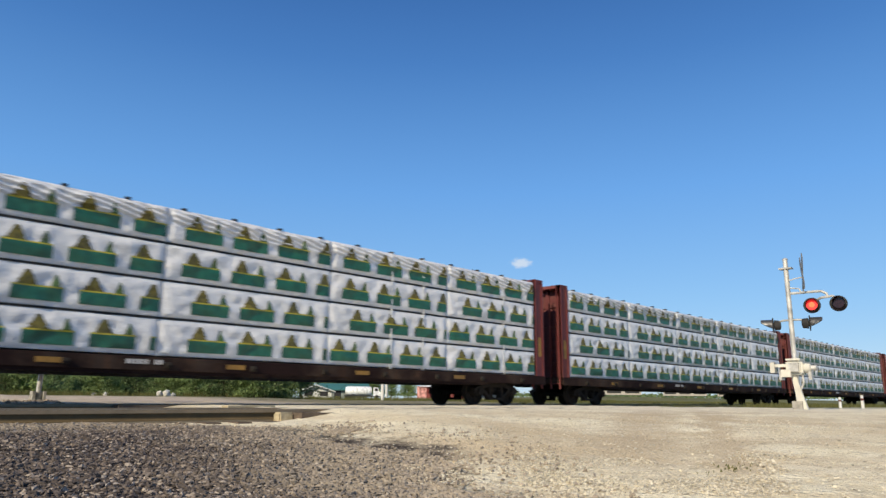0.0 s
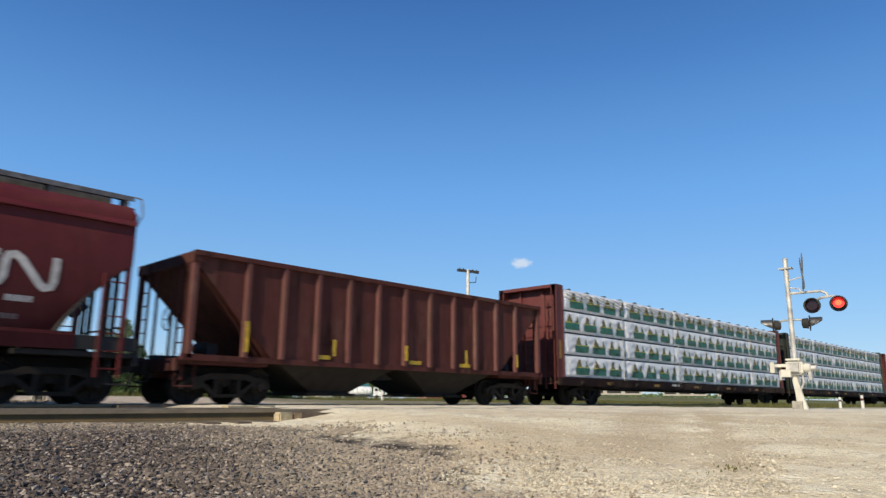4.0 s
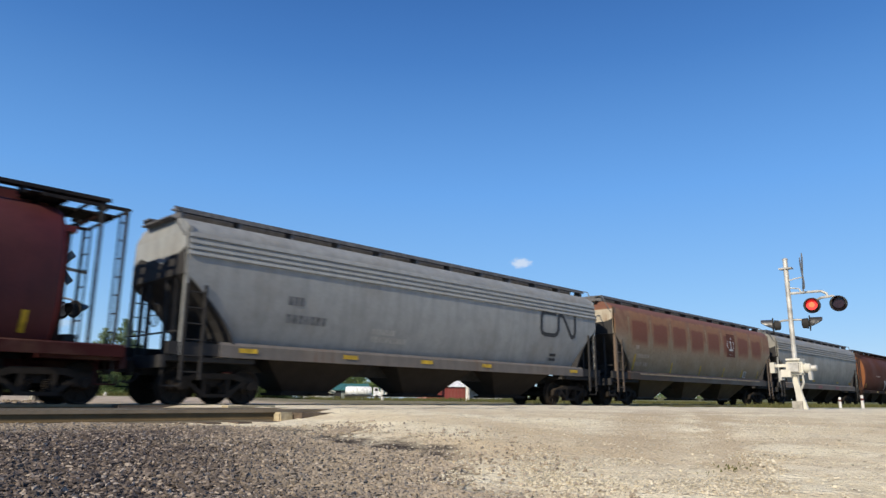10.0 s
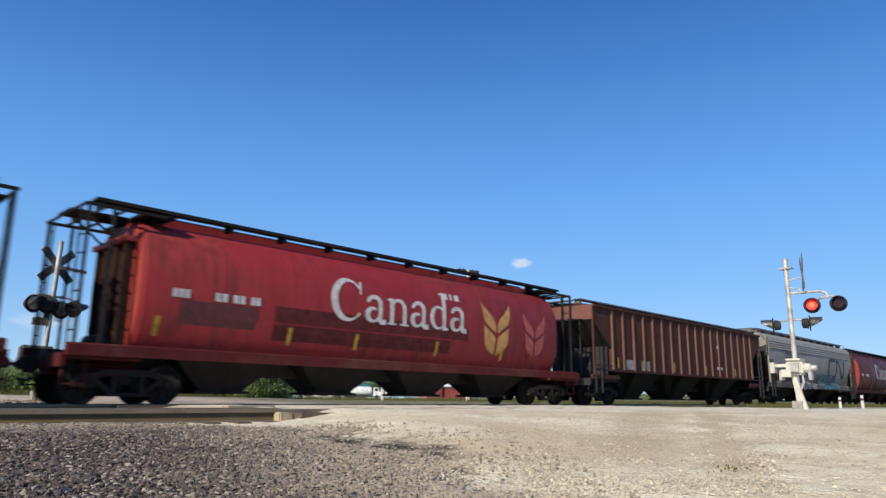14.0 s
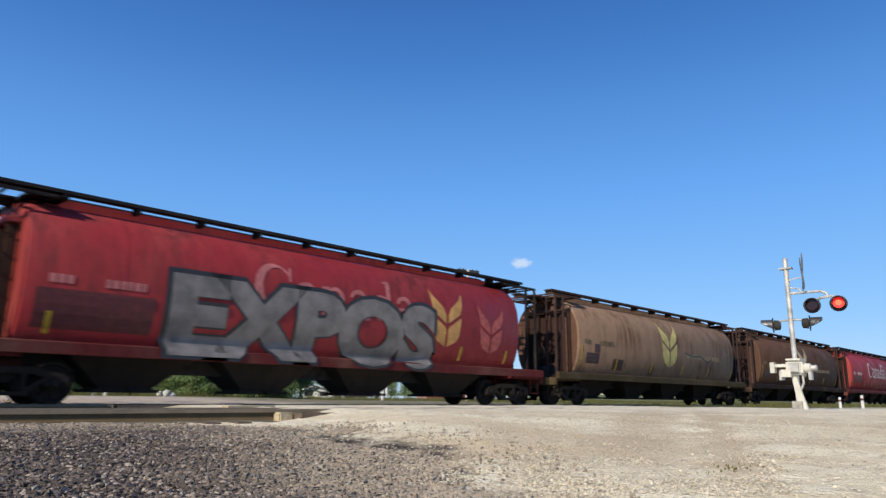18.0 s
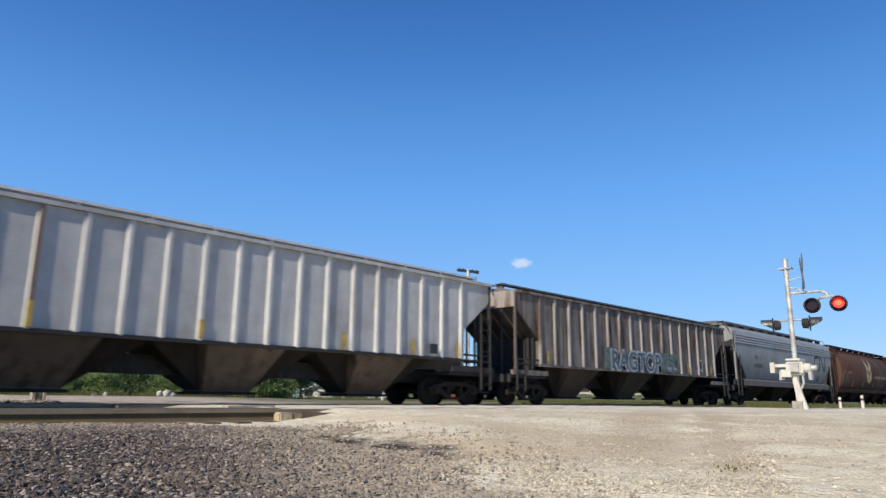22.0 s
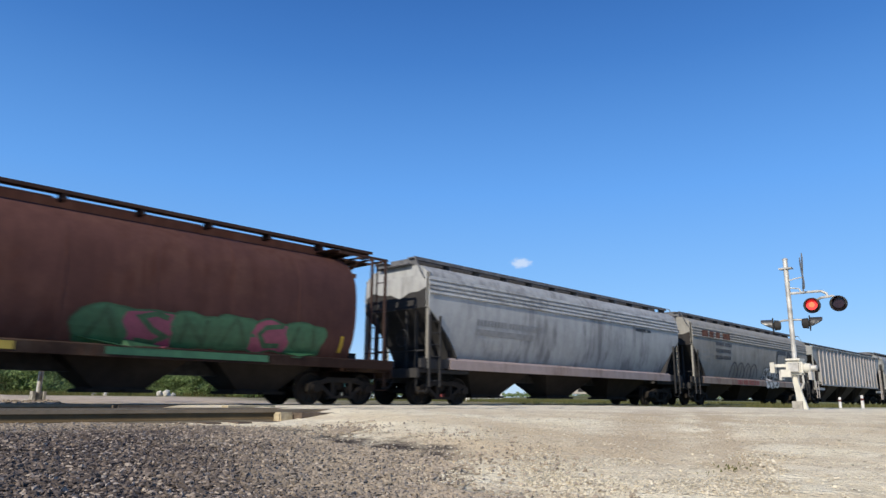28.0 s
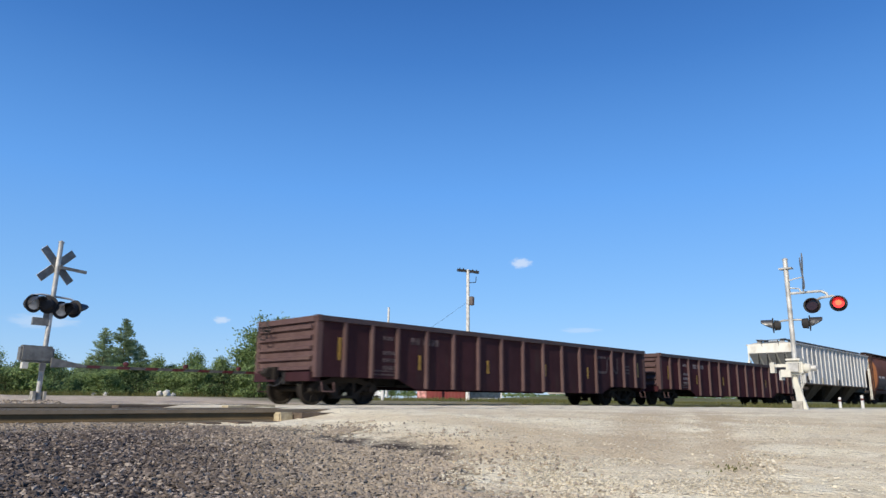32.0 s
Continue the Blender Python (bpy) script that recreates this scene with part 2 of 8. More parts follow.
def bay(kit, x, lt, lb, zt, zb, wt, wb, key_mat="bay"):
    """A hopper bay: a funnel with a flanged outlet gate below."""
    bm = B()
    loft(bm, [[(x - l, -w, z), (x + l, -w, z), (x + l, w, z), (x - l, w, z)] for l, w, z in ((lb, wb, zb), (lb, wb, zb + 0.08), (lt, wt, zt))])
    k = "bay%.1f" % x
    kit_add(kit, k, "hopper_bay", bm, key_mat)
    bm = box(B(), x - lb - 0.12, x + lb + 0.12, -wb - 0.1, wb + 0.1, zb - 0.04, zb + 0.03)
    tube(bm, (x, -wb - 0.28, zb), (x, wb + 0.28, zb), 0.03, 6)
    kit_add(kit, "", "outlet_gate", bm, M_TRUCK, k)


def end_platform(kit, h, xin, z, mat):
    for s in (-1, 1):
        bm = box(B(), *sorted((s * xin, s * (h - 0.42))), -1.42, 1.42, z - 0.10, z)
        box(bm, *sorted((s * (h - 0.50), s * (h - 0.40))), -1.45, 1.45, z - 0.26, z + 0.02)
        box(bm, *sorted((s * (h - 2.4), s * (h - 0.5))), -0.22, 0.22, z - 0.40, z - 0.1)
        kit_add(kit, "", "end_platform", bm, mat)
        for y in (-1.3, 1.3):                               # stirrup step under the corner
            bm = bend_tube(B(), [(s * (h - 0.5), y, z - 0.1), (s * (h - 0.5), y, 0.42), (s * (h - 0.95), y, 0.42), (s * (h - 0.95), y, z - 0.1)], 0.02, 5)
            kit_add(kit, "", "stirrup_step", bm, mat)


def brake_wheel(kit, x, y, z):
    """A spoked hand wheel that faces along the track."""
    bm = B()
    for i in range(16):
        a, b = TAU * i / 16, TAU * (i + 1) / 16
        tube(bm, (x, y + 0.27 * math.cos(a), z + 0.27 * math.sin(a)), (x, y + 0.27 * math.cos(b), z + 0.27 * math.sin(b)), 0.018, 4)
    for a in range(0, 360, 60):
        tube(bm, (x + 0.02, y, z), (x, y + 0.27 * math.cos(radians(a)), z + 0.27 * math.sin(radians(a))), 0.012, 4)
    kit_add(kit, "", "brake_wheel", bm, M_BLACK)


def brake_gear(kit, h, xin, z, ends=(-1, 1)):
    """Brake wheel, cylinder and valve on the end platforms."""
    for s in ends:
        bm = lathe(B(), [(0.06, -0.25), (0.15, -0.24), (0.15, 0.22), (0.05, 0.25)], 12, "y", (s * (xin + 0.45), 0.35 * s, z + 0.32))
        box(bm, s * (xin + 0.45) - 0.12, s * (xin + 0.45) + 0.12, 0.35 * s - 0.2, 0.35 * s + 0.2, z, z + 0.2)
        kit_add(kit, "", "brake_cylinder", bm, M_BLACK, smooth=True)
        bm = box(B(), s * (xin + 0.4) - 0.1, s * (xin + 0.4) + 0.16, -0.75, -0.4, z, z + 0.42)
        kit_add(kit, "", "brake_valve", bm, M_BLACK)
    brake_wheel(kit, -h + 0.52, -0.62, z + 0.95)


def walkway(kit, x0, x1, y, w, z, drop, mat, step=1.5, skirt=0.05):
    """A grated running board on each side of the hatches, on brackets."""
    for s in (-1, 1):
        key = "walk%d" % len(kit)
        bm = box(B(), x0, x1, s * y - w / 2, s * y + w / 2, z - 0.035, z)
        box(bm, x0, x1, s * (y + w / 2) - 0.015, s * (y + w / 2) + 0.015, z - skirt, z + 0.01)
        kit_add(kit, key, "running_board", bm, mat)
        n = max(2, int((x1 - x0) / step))
        for i in range(n + 1):
            x = x0 + 0.15 + (x1 - x0 - 0.3) * i / n
            kit_add(kit, "", "bracket", prism_y(B(), [(x - 0.05, z - drop), (x + 0.05, z - drop), (x + 0.05, z - 0.04), (x - 0.05, z - 0.04)], s * y - w / 2 + 0.02, s * y + w / 2 - 0.01), mat, key)


def hatches(kit, x0, x1, n, zt, mat, w=0.36, hgt=0.12):
    for i in range(n):
        a = x0 + (x1 - x0) * i / n
        b = x0 + (x1 - x0) * (i + 1) / n
        bm = prism_x(B(), [(-w, zt), (w, zt), (w, zt + hgt * 0.7), (w * 0.7, zt + hgt), (-w * 0.7, zt + hgt), (-w, zt + hgt * 0.7)], a + 0.06, b - 0.06)
        kit_add(kit, "", "roof_hatch", bm, mat)


# -- smooth-sided covered hopper
def smooth_w(z):
    return 1.56 - 0.112 * (z - 3.2) ** 2 * (1.0 if z < 3.2 else 0.6)


def smooth_kit(L, beads=(3.46, 3.60, 3.74, 3.89)):
    h, kit = L / 2, []
    xe = h - 0.76
    roof = [(1.50, 4.06), (1.44, 4.17), (1.15, 4.36), (0.7, 4.46), (0, 4.49)]

    def ring(x, zb):
        side = []
        for i in range(9):
            z = zb + (3.95 - zb) * i / 8
            side.append((smooth_w(z), z))
        half = side + roof
        return [(x, -y, z) for y, z in half] + [(x, y, z) for y, z in half[-2::-1]]
    bm = B()
    arch = ((0.0, 3.00), (0.35, 2.70), (0.70, 2.36), (1.0, 2.02), (1.2, 1.74), (1.34, 1.47), (1.42, 1.2))      # the side is cut in an arch over each truck
    loft(bm, [ring(-xe + d, zb) for d, zb in arch] + [ring(xe - d, zb) for d, zb in arch[::-1]])
    kit_add(kit, "body", "body", bm, "body", smooth=True)
    for z in beads:
        for s in (-1, 1):
            w = smooth_w(z) + (0.03 if len(beads) == 1 else 0)
            bm = prism_x(B(), [(s * (w - 0.015), z - 0.03), (s * (w + (0.06 if z == beads[0] else 0.04)), z - 0.028), (s * (w + (0.06 if z == beads[0] else 0.04)), z - 0.005), (s * (w - 0.01), z + 0.10)][::s], -xe + 0.01, xe - 0.01)
            kit_add(kit, "", "side_bead", bm, "body", "body")
    for s in (-1, 1):
        bm = prism_x(B(), [(s * 1.44, 1.10), (s * 1.54, 1.10), (s * 1.54, 1.385), (s * 1.46, 1.46), (s * 1.40, 1.46)][::s], -xe + 1.0, xe - 1.0)
        kit_add(kit, "", "side_sill", bm, "sill")
        for e in (-1, 1):
            kit_add(kit, "", "sill_end", box(B(), *sorted((e * (xe - 1.0), e * (h - 0.48))), *sorted((s * 1.42, s * 1.52)), 1.12, 1.40), M_DARK)
        for e in (-1, 1):
            bm = box(B(), *sorted((e * xe, e * (xe - 0.10))), *sorted((s * 1.44, s * 1.53)), 1.1, 4.12)
            kit_add(kit, "", "corner_post", bm, "trim")
            ladder(kit, e * (xe - 0.30) - 0.24, s * 1.55, 0.55, 2.75, "ladder", 0.46, 6)
            for y in (0.5, 0.95):
                kit_add(kit, "", "end_post", box(B(), *sorted((e * (xe - 0.02), e * (xe - 0.12))), *sorted((s * y - 0.03, s * y + 0.03)), 1.05, 3.1), M_DARK)
    for e in (-1, 1):
        kit_add(kit, "", "end_rail", bend_tube(B(), [(e * (xe + 0.05), -1.40, 1.65), (e * (xe + 0.05), 1.40, 1.65)], 0.025, 5), M_DARK)
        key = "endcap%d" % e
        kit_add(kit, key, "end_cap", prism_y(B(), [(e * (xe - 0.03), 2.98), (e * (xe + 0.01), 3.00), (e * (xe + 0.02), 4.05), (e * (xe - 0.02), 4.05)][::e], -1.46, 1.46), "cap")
        # darker lower part of the end cap, with a wavy upper edge
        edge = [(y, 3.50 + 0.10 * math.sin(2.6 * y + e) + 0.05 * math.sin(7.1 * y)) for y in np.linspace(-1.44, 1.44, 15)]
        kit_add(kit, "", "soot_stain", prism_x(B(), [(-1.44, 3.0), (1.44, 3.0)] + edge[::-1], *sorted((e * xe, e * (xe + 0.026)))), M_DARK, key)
        bm = box(B(), *sorted((e * (xe - 0.1), e * (xe + 0.22))), -0.78, 0.78, 4.42, 4.45)
        bend_tube(bm, [(e * (xe + 0.1), -0.98, 4.66), (e * (xe + 0.22), -1.1, 4.62), (e * (xe + 0.2), -1.3, 4.2), (e * (xe + 0.05), -1.4, 3.9)], 0.02, 5)
        kit_add(kit, "", "end_walkway", bm, M_GRATE)
    for x in (-4.45, 0, 4.45):
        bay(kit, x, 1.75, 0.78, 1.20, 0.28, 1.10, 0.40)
    kit_add(kit, "", "centre_sill", box(B(), -h + 0.5, h - 0.5, -0.2, 0.2, 0.82, 1.15), M_BLACK)
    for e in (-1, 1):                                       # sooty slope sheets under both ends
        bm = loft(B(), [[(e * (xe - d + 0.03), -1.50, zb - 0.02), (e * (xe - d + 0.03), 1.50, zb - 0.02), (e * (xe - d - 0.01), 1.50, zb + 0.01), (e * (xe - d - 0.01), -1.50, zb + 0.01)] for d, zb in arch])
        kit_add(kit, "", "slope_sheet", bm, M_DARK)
    end_platform(kit, h, xe - 2.0, 1.08, M_DARK)
    brake_gear(kit, h, xe - 1.5, 1.1)
    walkway(kit, -xe - 0.1, xe + 0.1, 0.80, 0.34, 4.66, 0.27, M_GRATE, 1.55, 0.10)
    kit_add(kit, "", "hatch_coaming", box(B(), -xe + 0.25, xe - 0.25, -0.56, 0.56, 4.40, 4.73), M_GRATE)
    hatches(kit, -xe + 0.5, xe - 0.5, 5, 4.65, "roof")
    running_gear(kit, h)
    return kit


# -- cylindrical covered hopper
CYL_R, CYL_Z = 1.56, 2.70


def cyl_w(z):
    """A full-sided section: flatter than a circle at the sides, squarer at the shoulder."""
    k = abs(z - CYL_Z) / CYL_R * (1.0 if z > CYL_Z else 0.80)
    return max(0.30, CYL_R * max(0.0, 1 - k ** 2.5) ** 0.4)


def cyl_kit(L):
    h, kit = L / 2, []
    xb, xe = h - 1.88, h - 0.60

    def ring(x, k=1.0):
        pts = []
        for i in range(25):
            a = radians(-78 + 156 * i / 24)
            z = CYL_Z + CYL_R * math.sin(a)
            z = max(z, 1.22)
            pts.append((cyl_w(z) * k, CYL_Z + (z - CYL_Z) * k))
        return [(x, -y, z) for y, z in pts] + [(x, y, z) for y, z in pts[::-1]]
    bm = loft(B(), [ring(-xb, 0.95), ring(-xb + 0.03, 0.985), ring(-xb + 0.10), ring(xb - 0.10), ring(xb - 0.03, 0.985), ring(xb, 0.95)])
    kit_add(kit, "body", "body", bm, "body", smooth=True)
    n = 8
    for i in range(1, n):                                  # weld seams round the tank
        x = -xb + 2 * xb * i / n
        kit_add(kit, "", "weld_seam", loft(B(), [ring(x - 0.03, 1.0015), ring(x, 1.005), ring(x + 0.03, 1.0015)], True, False), "body", "body", smooth=True)
    for e in (-1, 1):
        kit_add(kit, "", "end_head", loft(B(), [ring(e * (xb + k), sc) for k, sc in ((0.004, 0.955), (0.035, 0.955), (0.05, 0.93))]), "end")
        key = "endframe%d" % e
        kit_add(kit, key, "end_frame", prism_y(B(), [(e * (xb + 0.05), 1.05), (e * (xb + 0.16), 1.05), (e * (xb + 0.12), 3.62), (e * (xb + 0.05), 3.62)][::e], -0.95, 0.80), "endsheet")
        for y in (-0.92, -0.35, 0.22, 0.77):
            kit_add(kit, "", "end_rib", box(B(), *sorted((e * (xb + 0.10), e * (xb + 0.26))), y - 0.035, y + 0.035, 1.05, 3.66), "endsheet", key)
        kit_add(kit, "", "end_crossbar", box(B(), *sorted((e * (xb + 0.05), e * (xb + 0.34))), -1.05, 0.90, 3.62, 3.74), "end", key)
        for y in (-0.4, 0.4):
            kit_add(kit, "", "walkway_strut", tube(B(), (e * (xb + 0.28), y, 3.70), (e * (xe - 0.35), y, 4.22), 0.03, 5), "endsheet", key)
        for s in (-1, 1):
            for x in (xe - 0.06, xb + 0.70):
                kit_add(kit, "", "corner_post", box(B(), *sorted((e * x - 0.032, e * x + 0.032)), *sorted((s * 1.30, s * 1.37)), 1.08, 4.24), "post")
            ladder(kit, e * (xe - 0.04), s * 1.34 - (0.42 if s > 0 else 0), 0.5, 4.2, "post", 0.42, 9, "end", 0.02)
        key = "endwalk%d" % e
        kit_add(kit, key, "end_walkway", box(B(), *sorted((e * (xb - 0.4), e * (xe + 0.05))), -0.42, 0.42, 4.26, 4.30), "walk")
        kit_add(kit, "", "walkway_plate", prism_y(B(), [(e * (xb + 0.05), 4.275), (e * (xb - 0.75), 4.275), (e * (xb - 0.75), 4.29), (e * (xb + 0.05), 4.29)][::-e], -1.27, 1.27), "walk", key)
        for y in (-1.30, 1.30):
            kit_add(kit, "", "walkway_edge", box(B(), *sorted((e * (xb - 0.5), e * xe)), y - 0.03, y + 0.03, 4.21, 4.28), "walk", key)
        for x in np.linspace(xb - 0.4, xe, 5):
            kit_add(kit, "", "walkway_bar", box(B(), e * x - 0.028, e * x + 0.028, -1.34, 1.34, 4.22, 4.27), "walk", key)
    for s in (-1, 1):
        bm = prism_x(B(), [(s * 1.40, 0.99), (s * 1.56, 0.99), (s * 1.56, 1.22), (s * 1.40, 1.26)][::s], -h + 0.48, h - 0.48)
        kit_add(kit, "", "side_sill", bm, "sill")
    for x in (-5.25, -1.75, 1.75, 5.25):
        bay(kit, x, 1.66, 0.62, 1.26, 0.30, 1.0, 0.5)
    kit_add(kit, "", "centre_sill", box(B(), -h + 0.5, h - 0.5, -0.2, 0.2, 0.70, 1.15), M_BLACK)
    end_platform(kit, h, xb - 0.2, 1.02, "sill")
    brake_gear(kit, h, xb + 0.1, 1.04)
    walkway(kit, -xe + 0.3, xe - 0.3, 0.80, 0.36, 4.50, 0.20, "walk", 1.6, 0.07)
    hatches(kit, -xb + 0.6, xb - 0.6, 4, 4.36, "walk", 0.34, 0.16)
    kit_add(kit, "", "hatch_coaming", box(B(), -xb + 0.15, xb - 0.15, -0.46, 0.46, 4.10, 4.42), "body")
    running_gear(kit, h)
    return kit


# -- rib-sided covered hopper
RIB_OUT = 1.565


def rib_kit(L, ribs=16):
    h, kit = L / 2, []
    xe = h - 0.66
    roof = [(1.50, 4.02), (1.44, 4.06), (0.9, 4.16), (0, 4.20)]

    def ring(x, zb):
        half = [(0.05, zb), (1.0, zb), (1.50, zb), (1.50, zb + (4.0 - zb) * 0.5)] + roof
        return [(x, -y, z) for y, z in half] + [(x, y, z) for y, z in half[::-1]]
    bm = loft(B(), [ring(x, zb) for x, zb in ((-xe, 3.48), (-xe + 1.42, 2.35), (-xe + 1.44, 1.44), (xe - 1.44, 1.44), (xe - 1.42, 2.35), (xe, 3.48))])
    kit_add(kit, "body", "body", bm, "body")
    x0, x1 = -xe + 1.48, xe - 1.48
    for s in (-1, 1):
        for i in range(ribs):
            x = x0 + (x1 - x0) * i / (ribs - 1)
            bm = loft(B(), [[(x - 0.075, s * 1.495, z), (x - 0.042, s * RIB_OUT, z), (x + 0.042, s * RIB_OUT, z), (x + 0.075, s * 1.495, z)] for z in (1.45, 3.98)])
            # rib paint is paler than the panels: sun on the ribs is coloured in
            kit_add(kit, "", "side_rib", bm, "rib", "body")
        bm = box(B(), -xe, xe, *sorted((s * 1.49, s * 1.60)), 3.98, 4.07)
        kit_add(kit, "", "top_chord", bm, "body")
        bm = box(B(), -h + 0.5, -xe + 1.9, *sorted((s * 1.42, s * 1.54)), 1.05, 1.22)
        box(bm, xe - 1.9, h - 0.5, *sorted((s * 1.42, s * 1.54)), 1.05, 1.22)
        box(bm, x0 - 0.1, x1 + 0.1, *sorted((s * 1.44, s * 1.56)), 1.38, 1.47)
        kit_add(kit, "", "side_sill", bm, "sill")
        for e in (-1, 1):
            bm = box(B(), *sorted((e * xe, e * (xe - 0.07))), *sorted((s * 1.45, s * 1.53)), 1.05, 4.0)
            kit_add(kit, "", "corner_post", bm, "end")
            if e != s:                                       # a full ladder at one corner of each side, a short one at the other
                ladder(kit, e * (xe - 0.28) - 0.24, s * 1.56, 0.5, 3.0, "ladder", 0.46, 7)
            else:
                ladder(kit, e * (xe - 0.28) - 0.24, s * 1.56, 0.5, 1.65, "ladder", 0.46, 3)
            for z in (1.42, 1.60):
                kit_add(kit, "", "side_rail", box(B(), *sorted((e * (xe - 0.05), e * (xe - 1.62))), *sorted((s * 1.47, s * 1.51)), z - 0.03, z + 0.03), M_DARK)
    for e in (-1, 1):
        for y in (-0.85, -0.28, 0.28, 0.85):
            kit_add(kit, "", "end_post", box(B(), *sorted((e * (xe - 0.01), e * (xe - 0.1))), y - 0.02, y + 0.02, 1.05, 3.48), M_DARK)
            bm = loft(B(), [[(e * (xe - 0.02) - e * (3.48 - z) * 1.252, y - 0.04, z - 0.04), (e * (xe + 0.04) - e * (3.48 - z) * 1.252, y - 0.04, z - 0.06), (e * (xe + 0.04) - e * (3.48 - z) * 1.252, y + 0.04, z - 0.06), (e * (xe - 0.02) - e * (3.48 - z) * 1.252, y + 0.04, z - 0.04)] for z in (2.42, 3.46)])
            kit_add(kit, "", "slope_rib", bm, "end")
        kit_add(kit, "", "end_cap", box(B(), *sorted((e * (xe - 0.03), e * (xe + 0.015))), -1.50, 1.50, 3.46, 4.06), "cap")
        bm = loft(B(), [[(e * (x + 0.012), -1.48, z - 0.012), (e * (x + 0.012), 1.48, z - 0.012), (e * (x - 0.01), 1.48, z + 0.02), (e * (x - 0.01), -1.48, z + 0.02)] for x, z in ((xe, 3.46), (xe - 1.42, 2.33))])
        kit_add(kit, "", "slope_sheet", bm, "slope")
        bm = box(B(), *sorted((e * (xe - 1.30), e * (xe - 1.22))), -1.38, 1.38, 1.05, 2.42)
        for y in (-1.0, -0.35, 0.35, 1.0):
            box(bm, *sorted((e * (xe - 1.22), e * (xe - 1.14))), y - 0.06, y + 0.06, 1.05, 2.40)
        kit_add(kit, "", "end_bulkhead", bm, "slope")
        bm = box(B(), *sorted((e * (xe - 0.05), e * (xe + 0.26))), -0.62, 0.62, 4.27, 4.30)
        for y in (-0.55, 0.55):
            tube(bm, (e * (xe + 0.22), y, 4.26), (e * (xe - 0.02), y, 3.85), 0.022, 5)
        kit_add(kit, "", "end_walkway", bm, M_GRATE)
    for x in (-4.5, 0, 4.5):
        bay(kit, x, 1.08, 0.66, 1.42, 0.28, 1.46, 0.55)
        bm = loft(B(), [[(x - l, -w, z), (x + l, -w, z), (x + l, w, z), (x - l, w, z)] for l, w, z in ((0.72, 0.40, 0.36), (2.24, 1.02, 1.43))])
        kit_add(kit, "", "cross_ridge", bm, M_TRUCK)
    kit_add(kit, "", "centre_sill", box(B(), -h + 0.5, h - 0.5, -0.2, 0.2, 0.70, 1.15), M_BLACK)
    end_platform(kit, h, xe - 1.9, 1.05, M_DARK)
    brake_gear(kit, h, xe - 1.0, 1.06, (-1,))
    walkway(kit, -xe, xe, 0.74, 0.32, 4.36, 0.22, "walk", 1.6)
    hatches(kit, -xe + 0.6, xe - 0.6, 10, 4.18, "roof", 0.34, 0.12)
    running_gear(kit, h)
    return kit


# -- open-top hopper
def open_kit(L, ribs=11):
    h, kit = L / 2, []
    xe = h - 0.62
    for s in (-1, 1):
        y0, y1 = sorted((s * 1.46, s * 1.52))
        bm = prism_y(B(), [(-xe, 3.48), (-xe + 0.05, 3.30), (-xe + 2.25, 1.1), (xe - 2.25, 1.1), (xe - 0.05, 3.30), (xe, 3.48)], y0, y1)
        kit_add(kit, "side%d" % s, "side_sheet", bm, "body")
        for i in range(ribs):
            x = -xe + 1.45 + (2 * xe - 2.9) * i / (ribs - 1)
            bm = loft(B(), [[(x - 0.085, s * 1.515, z), (x - 0.05, s * 1.61, z), (x + 0.05, s * 1.61, z), (x + 0.085, s * 1.515, z)] for z in (1.12, 3.46)])
            kit_add(kit, "", "side_rib", bm, "rib", "side%d" % s)
        kit_add(kit, "", "top_chord", box(B(), -xe, xe, *sorted((s * 1.44, s * 1.62)), 3.44, 3.56), "body")
        kit_add(kit, "", "side_sill", box(B(), -h + 0.5, h - 0.5, *sorted((s * 1.44, s * 1.56)), 1.0, 1.14), "body")
        for e in (-1, 1):
            kit_add(kit, "", "corner_post", box(B(), *sorted((e * xe, e * (xe - 0.13))), *sorted((s * 1.42, s * 1.56)), 1.05, 3.5), "rib")
            ladder(kit, e * (xe - 0.02), s * 1.30 - (0.42 if s > 0 else 0), 0.55, 3.3, "body", 0.42, 8, "end")
    for e in (-1, 1):
        bm = loft(B(), [[(e * x, -1.46, z), (e * x, 1.46, z), (e * (x - 0.06), 1.46, z - 0.03), (e * (x - 0.06), -1.46, z - 0.03)] for x, z in ((xe - 0.05, 3.34), (xe - 2.35, 1.05))])
        kit_add(kit, "", "slope_sheet", bm, "body")
        kit_add(kit, "", "end_chord", box(B(), *sorted((e * (xe - 0.14), e * (xe + 0.02))), -1.6, 1.6, 3.28, 3.54), "body")
        for y in (-0.45, 0.45):
            kit_add(kit, "", "end_post", box(B(), *sorted((e * (xe - 0.03), e * (xe - 0.09))), y - 0.03, y + 0.03, 1.0, 3.3), "body")
    for x in (-2.2, 2.2):
        bay(kit, x, 2.15, 0.7, 1.12, 0.28, 1.44, 0.9)
    kit_add(kit, "", "centre_sill", box(B(), -h + 0.5, h - 0.5, -0.25, 0.25, 0.75, 1.15), M_BLACK)
    end_platform(kit, h, xe - 2.2, 1.02, "body")
    brake_gear(kit, h, xe - 1.4, 1.04)
    running_gear(kit, h)
    return kit


# -- gondola
def gon_w(z):
    return 1.50


